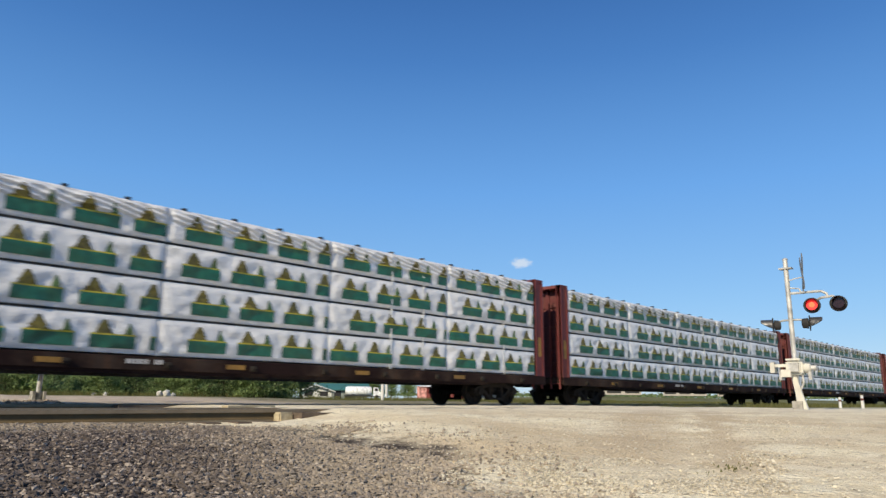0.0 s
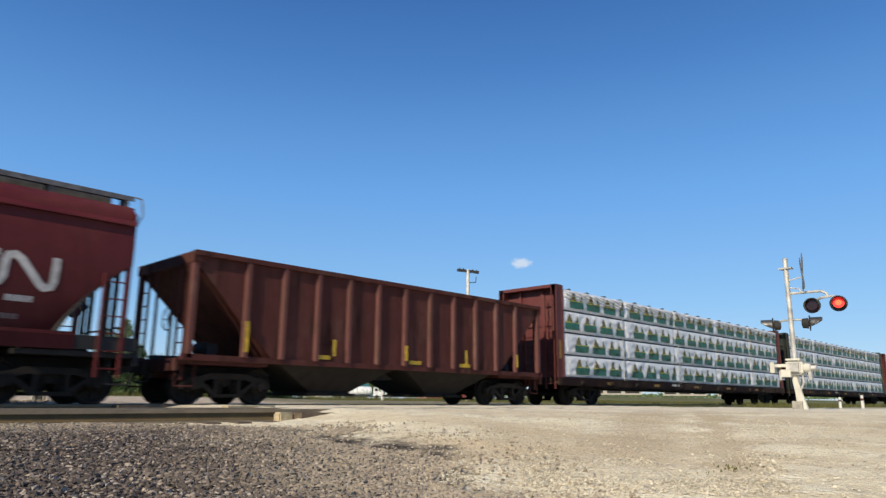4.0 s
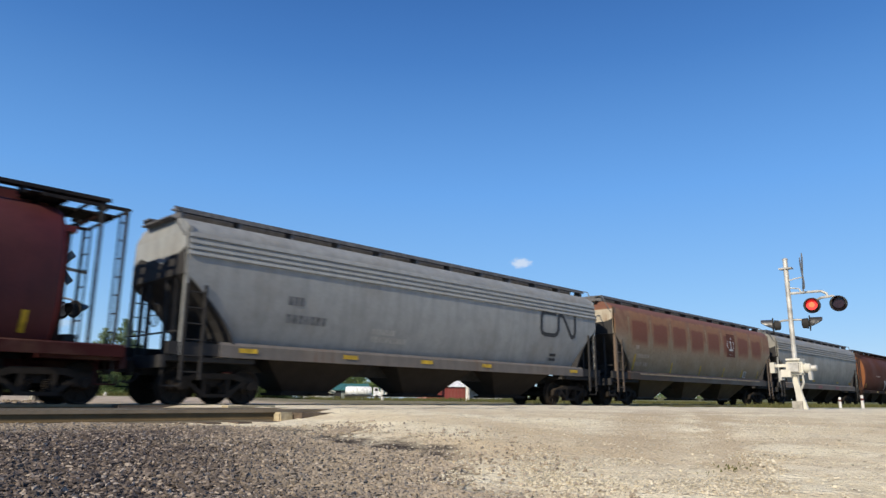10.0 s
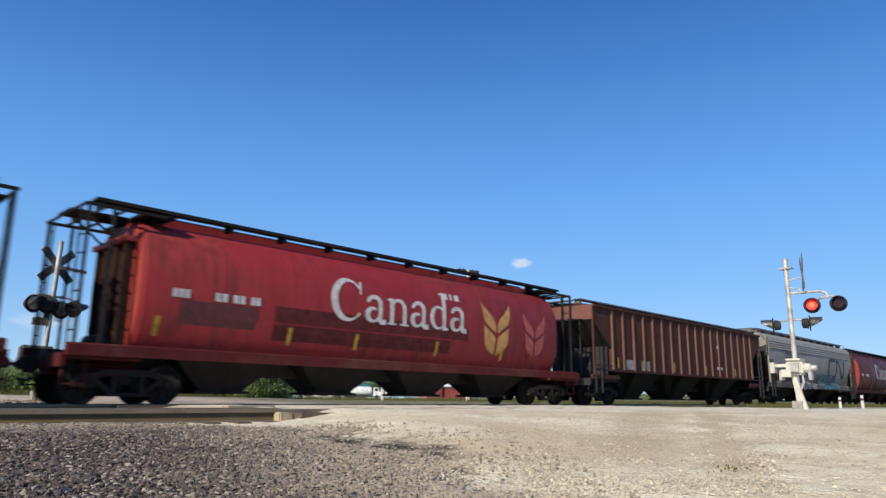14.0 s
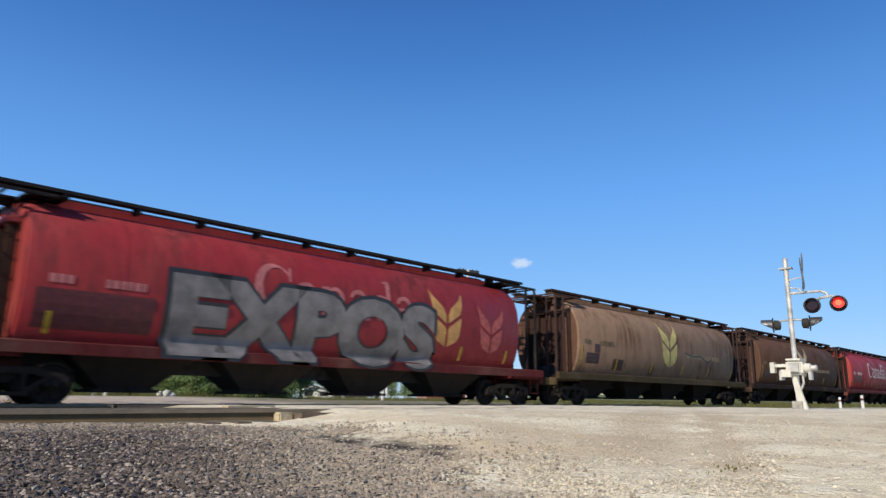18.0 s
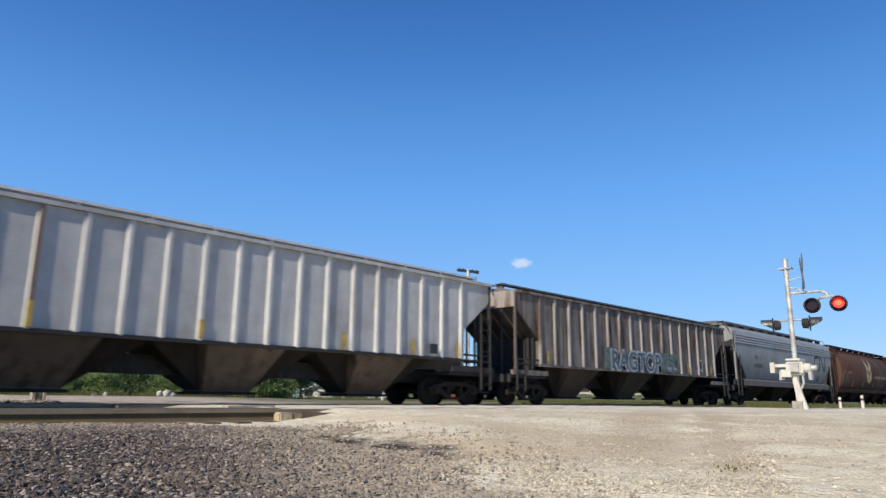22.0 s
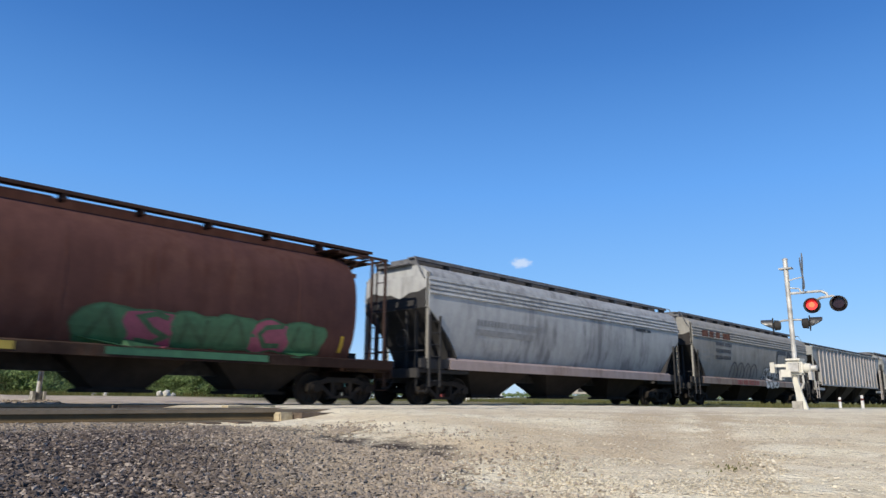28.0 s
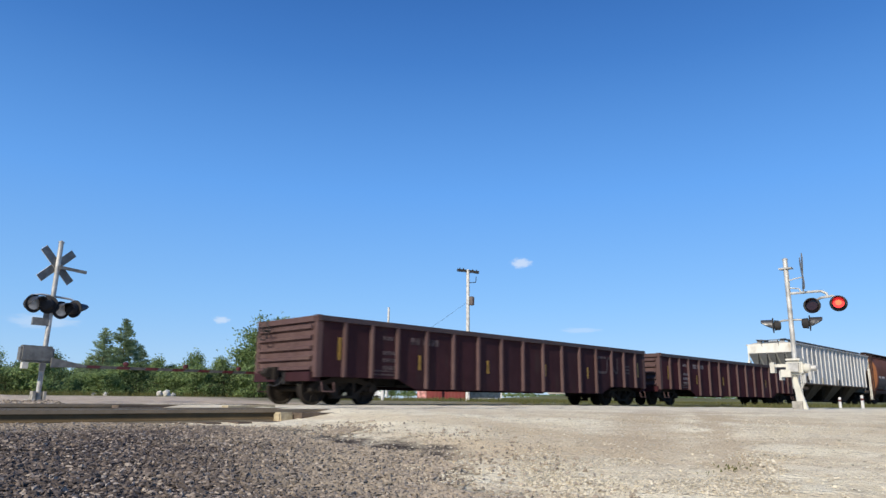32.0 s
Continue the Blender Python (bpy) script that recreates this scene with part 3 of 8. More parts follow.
def gon_kit(L, ribs=15):
    h, kit = L / 2, []
    xe = h - 0.66
    for s in (-1, 1):
        y0, y1 = sorted((s * 1.44, s * 1.50))
        bm = prism_y(B(), [(-xe, 2.30), (-xe, 0.74), (-xe + 2.9, 0.74), (-xe + 3.6, 0.46), (xe - 3.6, 0.46), (xe - 2.9, 0.74), (xe, 0.74), (xe, 2.30)], y0, y1)
        kit_add(kit, "side%d" % s, "side_sheet", bm, "body")
        near_end = (xe - 0.88, xe - 1.85)                    # the ribs stand closer towards both ends
        for x in [-v for v in near_end] + list(np.linspace(-xe + 2.83, xe - 2.83, ribs - 4)) + list(near_end):
            zb = 0.74 if abs(x) > xe - 3.2 else 0.48
            bm = loft(B(), [[(x - 0.065, s * 1.495, z), (x - 0.035, s * 1.59, z), (x + 0.035, s * 1.59, z), (x + 0.065, s * 1.495, z)] for z in (zb, 2.24)])
            kit_add(kit, "", "side_rib", bm, "rib", "side%d" % s)
        kit_add(kit, "", "top_chord", box(B(), -xe, xe, *sorted((s * 1.42, s * 1.58)), 2.22, 2.36), "chord")
        for e in (-1, 1):
            kit_add(kit, "", "corner_post", box(B(), *sorted((e * (xe + 0.04), e * (xe - 0.14))), *sorted((s * 1.36, s * 1.51)), 0.72, 2.38), "rib")
            kit_add(kit, "", "grab_iron", bend_tube(B(), [(e * (xe - 0.55), s * 1.52, 0.6), (e * (xe - 0.55), s * 1.58, 0.35), (e * (xe - 0.15), s * 1.58, 0.35), (e * (xe - 0.15), s * 1.52, 0.6)], 0.02, 5), "rib")
    for e in (-1, 1):
        k = "end%d" % e
        kit_add(kit, k, "end_panel", box(B(), *sorted((e * (xe - 0.06), e * xe)), -1.40, 1.40, 0.74, 2.30), "rib")
        for z in (0.95, 1.22, 1.50, 1.78, 2.05):
            bm = prism_y(B(), [(e * xe, z - 0.08), (e * (xe + 0.09), z - 0.03), (e * (xe + 0.09), z + 0.03), (e * xe, z + 0.08)][::e], -1.28, 1.28)
            kit_add(kit, "", "end_corrugation", bm, "rib", k)
        kit_add(kit, "", "end_sill", box(B(), *sorted((e * (xe - 0.2), e * (xe + 0.14))), -1.38, 1.38, 0.62, 0.86), "body")
        kit_add(kit, "", "end_chord", box(B(), *sorted((e * (xe - 0.16), e * (xe + 0.08))), -1.40, 1.40, 2.20, 2.355), "rib")
    kit_add(kit, "", "floor_plate", box(B(), -xe + 0.05, xe - 0.05, -1.44, 1.44, 0.86, 0.94), "body")
    kit_add(kit, "", "centre_sill", box(B(), -h + 0.5, h - 0.5, -0.25, 0.25, 0.55, 0.86), M_BLACK)
    for x in np.linspace(-xe + 4, xe - 4, 7):
        kit_add(kit, "", "crossbearer", box(B(), x - 0.08, x + 0.08, -1.44, 1.44, 0.6, 0.86), M_BLACK)
    brake_wheel(kit, -xe - 0.30, 0.75, 2.05)
    kit_add(kit, "", "wheel_spindle", tube(B(), (-xe - 0.30, 0.75, 2.05), (-xe, 0.75, 2.05), 0.03, 6), M_BLACK)
    kit_add(kit, "", "brake_rod", bend_tube(B(), [(-xe + 3.5, -0.7, 0.55), (xe - 3.5, -0.7, 0.55)], 0.03, 5), M_BLACK)
    running_gear(kit, h)
    return kit


# -- centre-beam flatcar with wrapped lumber
BUNDLE_L, TIER = 4.675, 0.865


def wrap_y(x, z, v):
    """How far the slack film stands off the boards."""
    k = min(1.0, z / 0.12, (TIER - z) / 0.12, (BUNDLE_L / 2 - abs(x)) / 0.15)
    a = noise.noise(Vector((x * 2.4 + z * 3.0 + v * 9, (z - x * 0.35) * 3.2, v))) * 0.042
    b = (1 - abs(noise.noise(Vector((x * 1.1 + z * 1.9 + v * 5, (z * 1.2 - x * 0.8) * 2.2, v + 3)))) * 3) * 0.026
    y = 0.03 + a + max(0.0, b)
    if v >= 3:                                  # the top tier's film is drawn into slanting folds
        y += 0.028 * (1 + math.sin(TAU * (z * 8.0 + x * 1.5 + 0.6 * noise.noise(Vector((x, z, v)))))) * min(1.0, max(0.0, (z - 0.36) / 0.15))
    return -max(0.0, k) * y


def conform(bm, v, lift):
    """Lays flat prints on the slack film."""
    for axis, lo, hi, step in ((0, -BUNDLE_L / 2, BUNDLE_L / 2, 0.11), (2, 0.0, TIER, 0.09)):
        c = lo + step
        while c < hi:
            co, no = [0, 0, 0], [0, 0, 0]
            co[axis], no[axis] = c, 1
            bmesh.ops.bisect_plane(bm, geom=bm.verts[:] + bm.edges[:] + bm.faces[:], plane_co=co, plane_no=no)
            c += step
    for q in bm.verts:
        q.co.y = wrap_y(q.co.x, q.co.z, v) - lift
    return bm


def lumber_meshes():
    """A wrapped bundle with slack, creased film, and the prints on its side."""
    rnd = random.Random(5)
    out = []
    for v in range(5):
        bm = B()
        nx, nz = (52, 11) if v < 3 else (72, 26)
        grid = []
        for i in range(nx + 1):
            col = []
            for j in range(nz + 1):
                x, z = -BUNDLE_L / 2 + 0.015 + (BUNDLE_L - 0.03) * i / nx, 0.03 + (TIER - 0.05) * j / nz
                e = 0 if (i in (0, nx) or j in (0, nz)) else 1
                sag = 0.0 if 0 < i < nx else 0.012
                col.append((x, wrap_y(x, z, v) * e, z - (0.02 * abs(noise.noise(Vector((x * 1.3, v, 5)))) if j == nz else 0) - sag))
            grid.append(col)
        vs = [[bm.verts.new(p) for p in col] for col in grid]
        for i in range(nx):
            for j in range(nz):
                bm.faces.new((vs[i][j], vs[i + 1][j], vs[i + 1][j + 1], vs[i][j + 1]))
        back = [[bm.verts.new((grid[i][j][0], 1.2, grid[i][j][2])) for j in (0, nz)] for i in (0, nx)]
        bot, top = [vs[i][0] for i in range(nx + 1)], [vs[i][nz] for i in range(nx + 1)]
        bm.faces.new(top + [back[1][1], back[0][1]])
        bm.faces.new(bot[::-1] + [back[0][0], back[1][0]])
        bm.faces.new([back[0][0], back[0][1]] + vs[0][::-1])
        bm.faces.new([back[1][1], back[1][0]] + vs[nx])
        bm.faces.new([back[0][1], back[0][0], back[1][0], back[1][1]])
        wrap = mesh_of("wrapped_lumber", bm, True)
        band, tree_l, dark, tall_t = B(), B(), B(), B()
        step = BUNDLE_L / 3.7
        x = -BUNDLE_L / 2 + 0.10 + 0.3 * (v % 3)
        while x < BUNDLE_L / 2 - 0.1:
            x1 = min(x + 0.96, BUNDLE_L / 2 - 0.04)
            y = -0.045
            band.faces.new([band.verts.new(p) for p in ((x, y, 0.13), (x1, y, 0.13), (x1, y, 0.40), (x, y, 0.40))])
            tree_l.faces.new([tree_l.verts.new(p) for p in ((x, y - 0.001, 0.40), (x1, y - 0.001, 0.40), (x1, y - 0.001, 0.43), (x, y - 0.001, 0.43))])
            for cx, w, hh, tgt in ((x + 0.27, 0.20, 0.30, tall_t), (x + 0.80, 0.10, 0.25, dark)):
                if cx + w < BUNDLE_L / 2:
                    pts, tiers = [], 4                       # a ragged conifer in tiers
                    for k in range(tiers):
                        wk = w * (1 - k / tiers) ** 0.8
                        pts += [(cx + wk * rnd.uniform(0.9, 1.15), 0.43 + hh * k / tiers), (cx + wk * rnd.uniform(0.62, 0.8), 0.43 + hh * (k + 0.8) / tiers)]
                    pts += [(cx, 0.43 + hh)]
                    left = []
                    for k in range(tiers):
                        wk = w * (1 - k / tiers) ** 0.8
                        left += [(cx - wk * rnd.uniform(0.9, 1.15), 0.43 + hh * k / tiers), (cx - wk * rnd.uniform(0.62, 0.8), 0.43 + hh * (k + 0.8) / tiers)]
                    tgt.faces.new([tgt.verts.new((px, y, pz)) for px, pz in pts + left[::-1]])
            x += step
        out.append((wrap, *(mesh_of(n, conform(b, v, 0.022), True) for n, b in (("printed_band", band), ("printed_line", tree_l), ("printed_shrub", dark), ("printed_tree", tall_t)))))
    return out


LUMBER = lumber_meshes()


def beam_kit(L, seed):
    h, kit = L / 2, []
    rnd = random.Random(seed)
    xe = h - 0.62
    bm = prism_y(B(), [(-xe, 1.04), (-xe, 0.80), (-xe + 2.6, 0.76), (-xe + 3.4, 0.66), (xe - 3.4, 0.66), (xe - 2.6, 0.76), (xe, 0.80), (xe, 1.04)], -1.42, 1.42)
    kit_add(kit, "deck", "deck", bm, "deck")
    for s in (-1, 1):
        kit_add(kit, "", "side_sill", box(B(), -xe, xe, *sorted((s * 1.42, s * 1.47)), 0.74, 1.03), "deck")
        for i in range(11):
            x = -xe + 1.5 + (2 * xe - 3) * i / 10
            kit_add(kit, "", "strap_winch", lathe(B(), [(0.03, 0), (0.07, 0.0), (0.07, 0.12), (0.03, 0.12)], 8, "x", (x, s * 1.5, 0.86)), M_TRUCK)
    for e in (-1, 1):
        k = "bulk%d" % e
        bm = box(B(), *sorted((e * (xe - 0.38), e * (xe - 0.46))), -1.2, 1.2, 1.04, 4.50)
        kit_add(kit, k, "bulkhead", bm, "panel")
        for y in (-1.31, 1.31):
            bm = box(B(), *sorted((e * xe, e * (xe - 0.48))), y - 0.09, y + 0.09, 0.9, 4.62)
            for d in (0.0, 0.40):                            # flanges of the channel
                box(bm, *sorted((e * (xe - d), e * (xe - d - 0.08))), y - 0.12, y + 0.12, 0.92, 4.60)
            kit_add(kit, "", "bulkhead_post", bm, "end", k)
            kit_add(kit, "", "reflector_strip", box(B(), *sorted((e * (xe - 0.14), e * (xe - 0.32))), *sorted((y * 0.99, y + math.copysign(0.096, y))), 1.75, 2.45), "amber", k)
        kit_add(kit, "", "bulkhead_cap", box(B(), *sorted((e * xe, e * (xe - 0.45))), -1.42, 1.42, 4.50, 4.62), "end", k)
        for z in (1.6, 2.35, 3.1, 3.85):
            kit_add(kit, "", "bulkhead_stiffener", box(B(), *sorted((e * (xe - 0.39), e * (xe - 0.32))), -1.2, 1.2, z - 0.07, z + 0.07), "panel", k)
        for y in (-0.55, 0.55):
            kit_add(kit, "", "bulkhead_stiffener", box(B(), *sorted((e * (xe - 0.39), e * (xe - 0.30))), y - 0.06, y + 0.06, 1.05, 4.5), "panel", k)
        ladder(kit, e * (xe + 0.01), -1.30, 0.6, 4.2, "end", 0.42, 9, "end")
    bm = box(B(), -xe + 0.5, xe - 0.5, -0.12, 0.12, 1.04, 4.55)
    kit_add(kit, "", "centre_beam", bm, "end")
    x0 = -xe + 0.52
    nb = 5
    step = (2 * xe - 1.04) / nb
    for s in (-1, 1):
        for t in range(4):
            for i in range(nb):
                v = rnd.randrange(3) if t < 3 else 3 + rnd.randrange(2)
                wrap, band, ln, sh, tr = LUMBER[v]
                m = pose(x0 + step * (i + 0.5), s * 1.37, 1.045 + t * TIER, 0, 0, 0 if s < 0 else 180)
                k = "bundle%d%d%d" % (s, t, i)
                kit_add(kit, k, "wrapped_lumber", wrap, "wrap", None, m, "lumber bundle in creased white wrap with green print")
                kit_add(kit, "", "printed_band", band, "band", k)
                if s < 0:
                    kit_add(kit, "", "printed_line", ln, "line", k)
                    kit_add(kit, "", "printed_tree", tr, "tree", k)
                    kit_add(kit, "", "printed_shrub", sh, "shrub", k)
    for t in range(1, 4):
        kit_add(kit, "", "spacer_strip", box(B(), x0 + 0.05, -x0 - 0.05, -1.385, 1.385, 1.045 + t * TIER - 0.022, 1.045 + t * TIER + 0.022), M_BLACK)
    n = 18
    for i in range(n):
        x = x0 + 0.5 + (-2 * x0 - 1.0) * i / (n - 1)
        kit_add(kit, "", "corner_protector", box(B(), x - 0.05, x + 0.05, -1.40, -1.25, 4.49, 4.535), M_BLACK)
    for i in rnd.sample(range(1, 17), 3):
        x = x0 + 0.5 + (-2 * x0 - 1.0) * i / (n - 1)
        kit_add(kit, "", "tie_down_strap", box(B(), x - 0.025, x + 0.025, -1.425, -1.41, 1.0, 4.5), "strap")
    running_gear(kit, h, 3.0)
    return kit


# -- lettering and markings, laid on the near side of a car
def text_mesh(word, size, offset=0.0):
    cu = bpy.data.curves.new("lettering", "FONT")
    cu.body, cu.size, cu.align_x, cu.align_y, cu.offset, cu.resolution_u = word, size, "CENTER", "CENTER", offset, 4
    ob = new("lettering", cu)
    bpy.context.view_layer.update()
    me = bpy.data.meshes.new_from_object(ob.evaluated_get(bpy.context.evaluated_depsgraph_get()))
    bpy.data.objects.remove(ob)
    bpy.data.curves.remove(cu)
    return me


def wrap_on(bm, w, cx, cz, lift, sx=1.0, sz=1.0):
    """Lays a flat drawing (x, y) on the side whose half width at height z is w(z)."""
    zs = [v.co.y * sz + cz for v in bm.verts]
    z = math.ceil(min(zs) / 0.2) * 0.2
    while z < max(zs):
        g = bm.verts[:] + bm.edges[:] + bm.faces[:]
        bmesh.ops.bisect_plane(bm, geom=g, plane_co=(0, (z - cz) / sz, 0), plane_no=(0, 1, 0))
        z += 0.2
    for v in bm.verts:
        x, zz = v.co.x * sx + cx, v.co.y * sz + cz
        v.co = Vector((x, -w(zz) - lift - v.co.z, zz))
    return bm


def stroke(bm, pts, width):
    """A flat ribbon of even width along a line of points."""
    pts = [Vector((*p, 0)) for p in pts]
    left, right = [], []
    for i, p in enumerate(pts):
        d0 = (p - pts[i - 1]).normalized() if i else (pts[1] - p).normalized()
        d1 = (pts[i + 1] - p).normalized() if i < len(pts) - 1 else d0
        t = (d0 + d1).normalized()
        k = width / 2 / max(0.4, t.dot(d0))
        nrm = Vector((-t.y, t.x, 0)) * k
        left.append(bm.verts.new(p + nrm))
        right.append(bm.verts.new(p - nrm))
    for i in range(len(pts) - 1):
        bm.faces.new((left[i], right[i], right[i + 1], left[i + 1]))
    return bm


def flat(bm, x0, x1, z0, z1, lean=0.0):
    bm.faces.new([bm.verts.new(p) for p in ((x0, z0, 0), (x1, z0, 0), (x1 + lean, z1, 0), (x0 + lean, z1, 0))])
    return bm


RIBBON = [(1.02, 0.92), (0.30, 0.92), (0.12, 0.86), (0.05, 0.70), (0.05, 0.30), (0.12, 0.14), (0.30, 0.08), (0.92, 0.08), (1.08, 0.15), (1.16, 0.32), (1.16, 0.72), (1.22, 0.88), (1.36, 0.92), (1.50, 0.82), (1.98, 0.18), (2.10, 0.08), (2.24, 0.12), (2.30, 0.28), (2.30, 0.95)]


def put_ribbon(car, w, x, z, hgt, mat, thick=0.17, wide=1.0):
    bm = wrap_on(stroke(B(), RIBBON, thick), w, x, z, 0.012, hgt * wide, hgt)
    part("railway_emblem", bm, mat, car, "single ribbon emblem in one colour")


def put_text(car, w, word, x, z, wide, tall, mat, lift=0.014, offset=0.0, name="lettering"):
    """A word, fitted into wide by tall metres."""
    bm = B()
    bm.from_mesh(text_mesh(word, 1.0, offset))
    xs, ys = [v.co.x for v in bm.verts], [v.co.y for v in bm.verts]
    cx, cy = (min(xs) + max(xs)) / 2, (min(ys) + max(ys)) / 2
    for v in bm.verts:
        v.co.x, v.co.y, v.co.z = v.co.x - cx, v.co.y - cy, 0
    bmesh.ops.remove_doubles(bm, verts=bm.verts, dist=0.0005)
    part(name, wrap_on(bm, w, x, z, lift, wide / (max(xs) - min(xs)), tall / (max(ys) - min(ys))), mat, car, "the word %s in large letters" % word)


def taper(bm, pts, widths, up):
    """A flat ribbon whose width changes along the line, a little above the last one."""
    n = len(bm.verts)
    stroke(bm, pts, 1.0)
    bm.verts.ensure_lookup_table()
    for i, ((px, pz), wd) in enumerate(zip(pts, widths)):
        for side in (0, 1):
            v = bm.verts[n + 2 * i + side]
            d = Vector((v.co.x - px, v.co.y - pz, 0))
            v.co = Vector((px, pz, up)) + d.normalized() * wd / 2


def oval(cx, cz, rx, rz, a0, a1, n=18):
    return [(cx + rx * math.cos(radians(a0 + (a1 - a0) * i / n)), cz + rz * math.sin(radians(a0 + (a1 - a0) * i / n))) for i in range(n + 1)]


def roman(bm, ch, x):
    """One letter of a serif alphabet with thick and thin strokes; returns its advance."""
    def line(pts, widths):
        taper(bm, [(px + x, pz) for px, pz in pts], widths, 0.0012 * (roman.k % 7))
        roman.k += 1
    flat_w = lambda pts, wd: line(pts, [wd] * len(pts))
    if ch == "C":
        arc = oval(0.70, 0.72, 0.60, 0.70, 38, 322, 26)
        line(arc, [0.08 + 0.20 * max(0.0, (0.85 - px) / 0.75) for px, pz in arc])
        flat_w([(1.20, 0.95), (1.22, 1.42)], 0.08)
        return 1.40
    if ch == "a":
        bowl = oval(0.36, 0.29, 0.25, 0.23, 60, 345, 18)
        line(bowl, [0.10 + 0.11 * max(0.0, (0.36 - px) / 0.25) for px, pz in bowl])
        top = oval(0.40, 0.70, 0.28, 0.24, 175, 5, 12)
        line(top, [0.13 + 0.05 * i / 12 for i in range(13)])
        flat_w([(0.68, 0.72), (0.68, 0.10), (0.74, 0.05), (0.94, 0.07)], 0.19)
        return 1.0
    if ch == "n":
        flat_w([(0.22, 0.0), (0.22, 0.97)], 0.19)
        flat_w([(0.02, 0.90), (0.24, 0.95)], 0.08)
        arch = oval(0.53, 0.62, 0.29, 0.31, 165, 0, 12)
        line(arch, [0.07 + 0.12 * i / 12 for i in range(13)])
        flat_w([(0.82, 0.64), (0.82, 0.0)], 0.19)
        for c in (0.22, 0.82):
            flat_w([(c - 0.20, 0.035), (c + 0.20, 0.035)], 0.07)
        return 1.10
    bowl = oval(0.45, 0.48, 0.34, 0.42, 50, 310, 20)                 # d
    line(bowl, [0.08 + 0.13 * max(0.0, (0.45 - px) / 0.34) for px, pz in bowl])
    flat_w([(0.76, 0.0), (0.76, 1.50)], 0.19)
    flat_w([(0.54, 1.43), (0.78, 1.47)], 0.08)
    flat_w([(0.76, 0.04), (0.98, 0.07)], 0.09)
    return 1.08


def put_roman(car, w, word, x, z, wide, tall, mat):
    total, parts_of = 0.0, []
    for ch in word:
        bm = B()
        roman.k = 0
        step = roman(bm, ch, total)
        parts_of.append(bm)
        total += step
    for bm in parts_of:
        for v in bm.verts:
            v.co.x, v.co.y = v.co.x - total / 2, v.co.y - 0.75
        part("lettering", wrap_on(bm, w, x, z, 0.014, wide / total, tall / 1.5), mat, car, "serif letter of the word %s" % word)


def put_bars(car, w, x, z, mat, rows, hgt=0.16, gap=0.10, name="marking"):
    """Small lettering as plain bars: rows of lengths, one row below another."""
    for r, lens in enumerate(rows):
        xx = 0.0
        for l in lens:
            if l:
                n = max(1, round(l / (0.85 * hgt))) if l < 3 else 1        # one bar for each character
                for j in range(n):
                    bm = flat(B(), xx + l * j / n, xx + l * (j + (0.8 if n > 1 else 1)) / n, -r * (hgt + gap) - hgt, -r * (hgt + gap))
                    part(name, wrap_on(bm, w, x, z, 0.013), mat, car)
            xx += l + 0.12


def put_reflectors(car, w, xs, z, tall=True, mat=None, k=1.0):
    for x in xs:
        bm = flat(B(), -0.055, 0.055, -0.22 * k, 0.22 * k) if tall else flat(B(), -0.25, 0.25, -0.055, 0.055)
        part("reflector_strip", wrap_on(bm, w, x, z, 0.016), mat or M_YELLOW, car)


def put_leaf(car, w, x, z, hgt, mat):
    """Wheat-ear emblem: two pairs of pointed leaves on a stem."""
    bm = B()
    for s in (-1, 1):
        for half in (((0.022, 0.43), (0.28, 0.62), (0.32, 0.74), (0.36, 1.04), (0.27, 0.91), (0.08, 0.72), (0.022, 0.58)), ((0.022, 0.0), (0.20, 0.10), (0.27, 0.22), (0.31, 0.57), (0.22, 0.50), (0.06, 0.38), (0.022, 0.32))):
            half = [(s * px, pz) for px, pz in half]
            f = [bm.verts.new((px, pz, 0)) for px, pz in (half if s > 0 else half[::-1])]
            bm.faces.new(f)
    part("wheat_emblem", wrap_on(bm, w, x, z, 0.013, hgt * 1.25, hgt), mat, car, "pale two-pair wheat leaf emblem")


SKELETONS = (((0.8, 0.7), (0.1, 0.95), (-0.75, 0.6), (0.0, 0.05), (0.75, -0.45), (0.1, -0.95), (-0.8, -0.75)), ((-0.85, -1.0), (-0.1, 0.95), (0.15, 0.95), (0.9, -1.0)), ((-0.8, -1.0), (-0.7, 0.9), (0.6, -0.85), (0.8, 1.0)),
             ((0.75, 0.85), (-0.5, 0.9), (-0.85, 0.0), (-0.5, -0.9), (0.8, -0.85)), ((-0.75, 0.9), (0.5, 0.85), (0.75, 0.1), (-0.2, -0.1), (0.85, -1.0)), ((-0.6, 0.95), (-0.75, -0.6), (0.0, -0.95), (0.75, -0.5), (0.6, 0.95)))


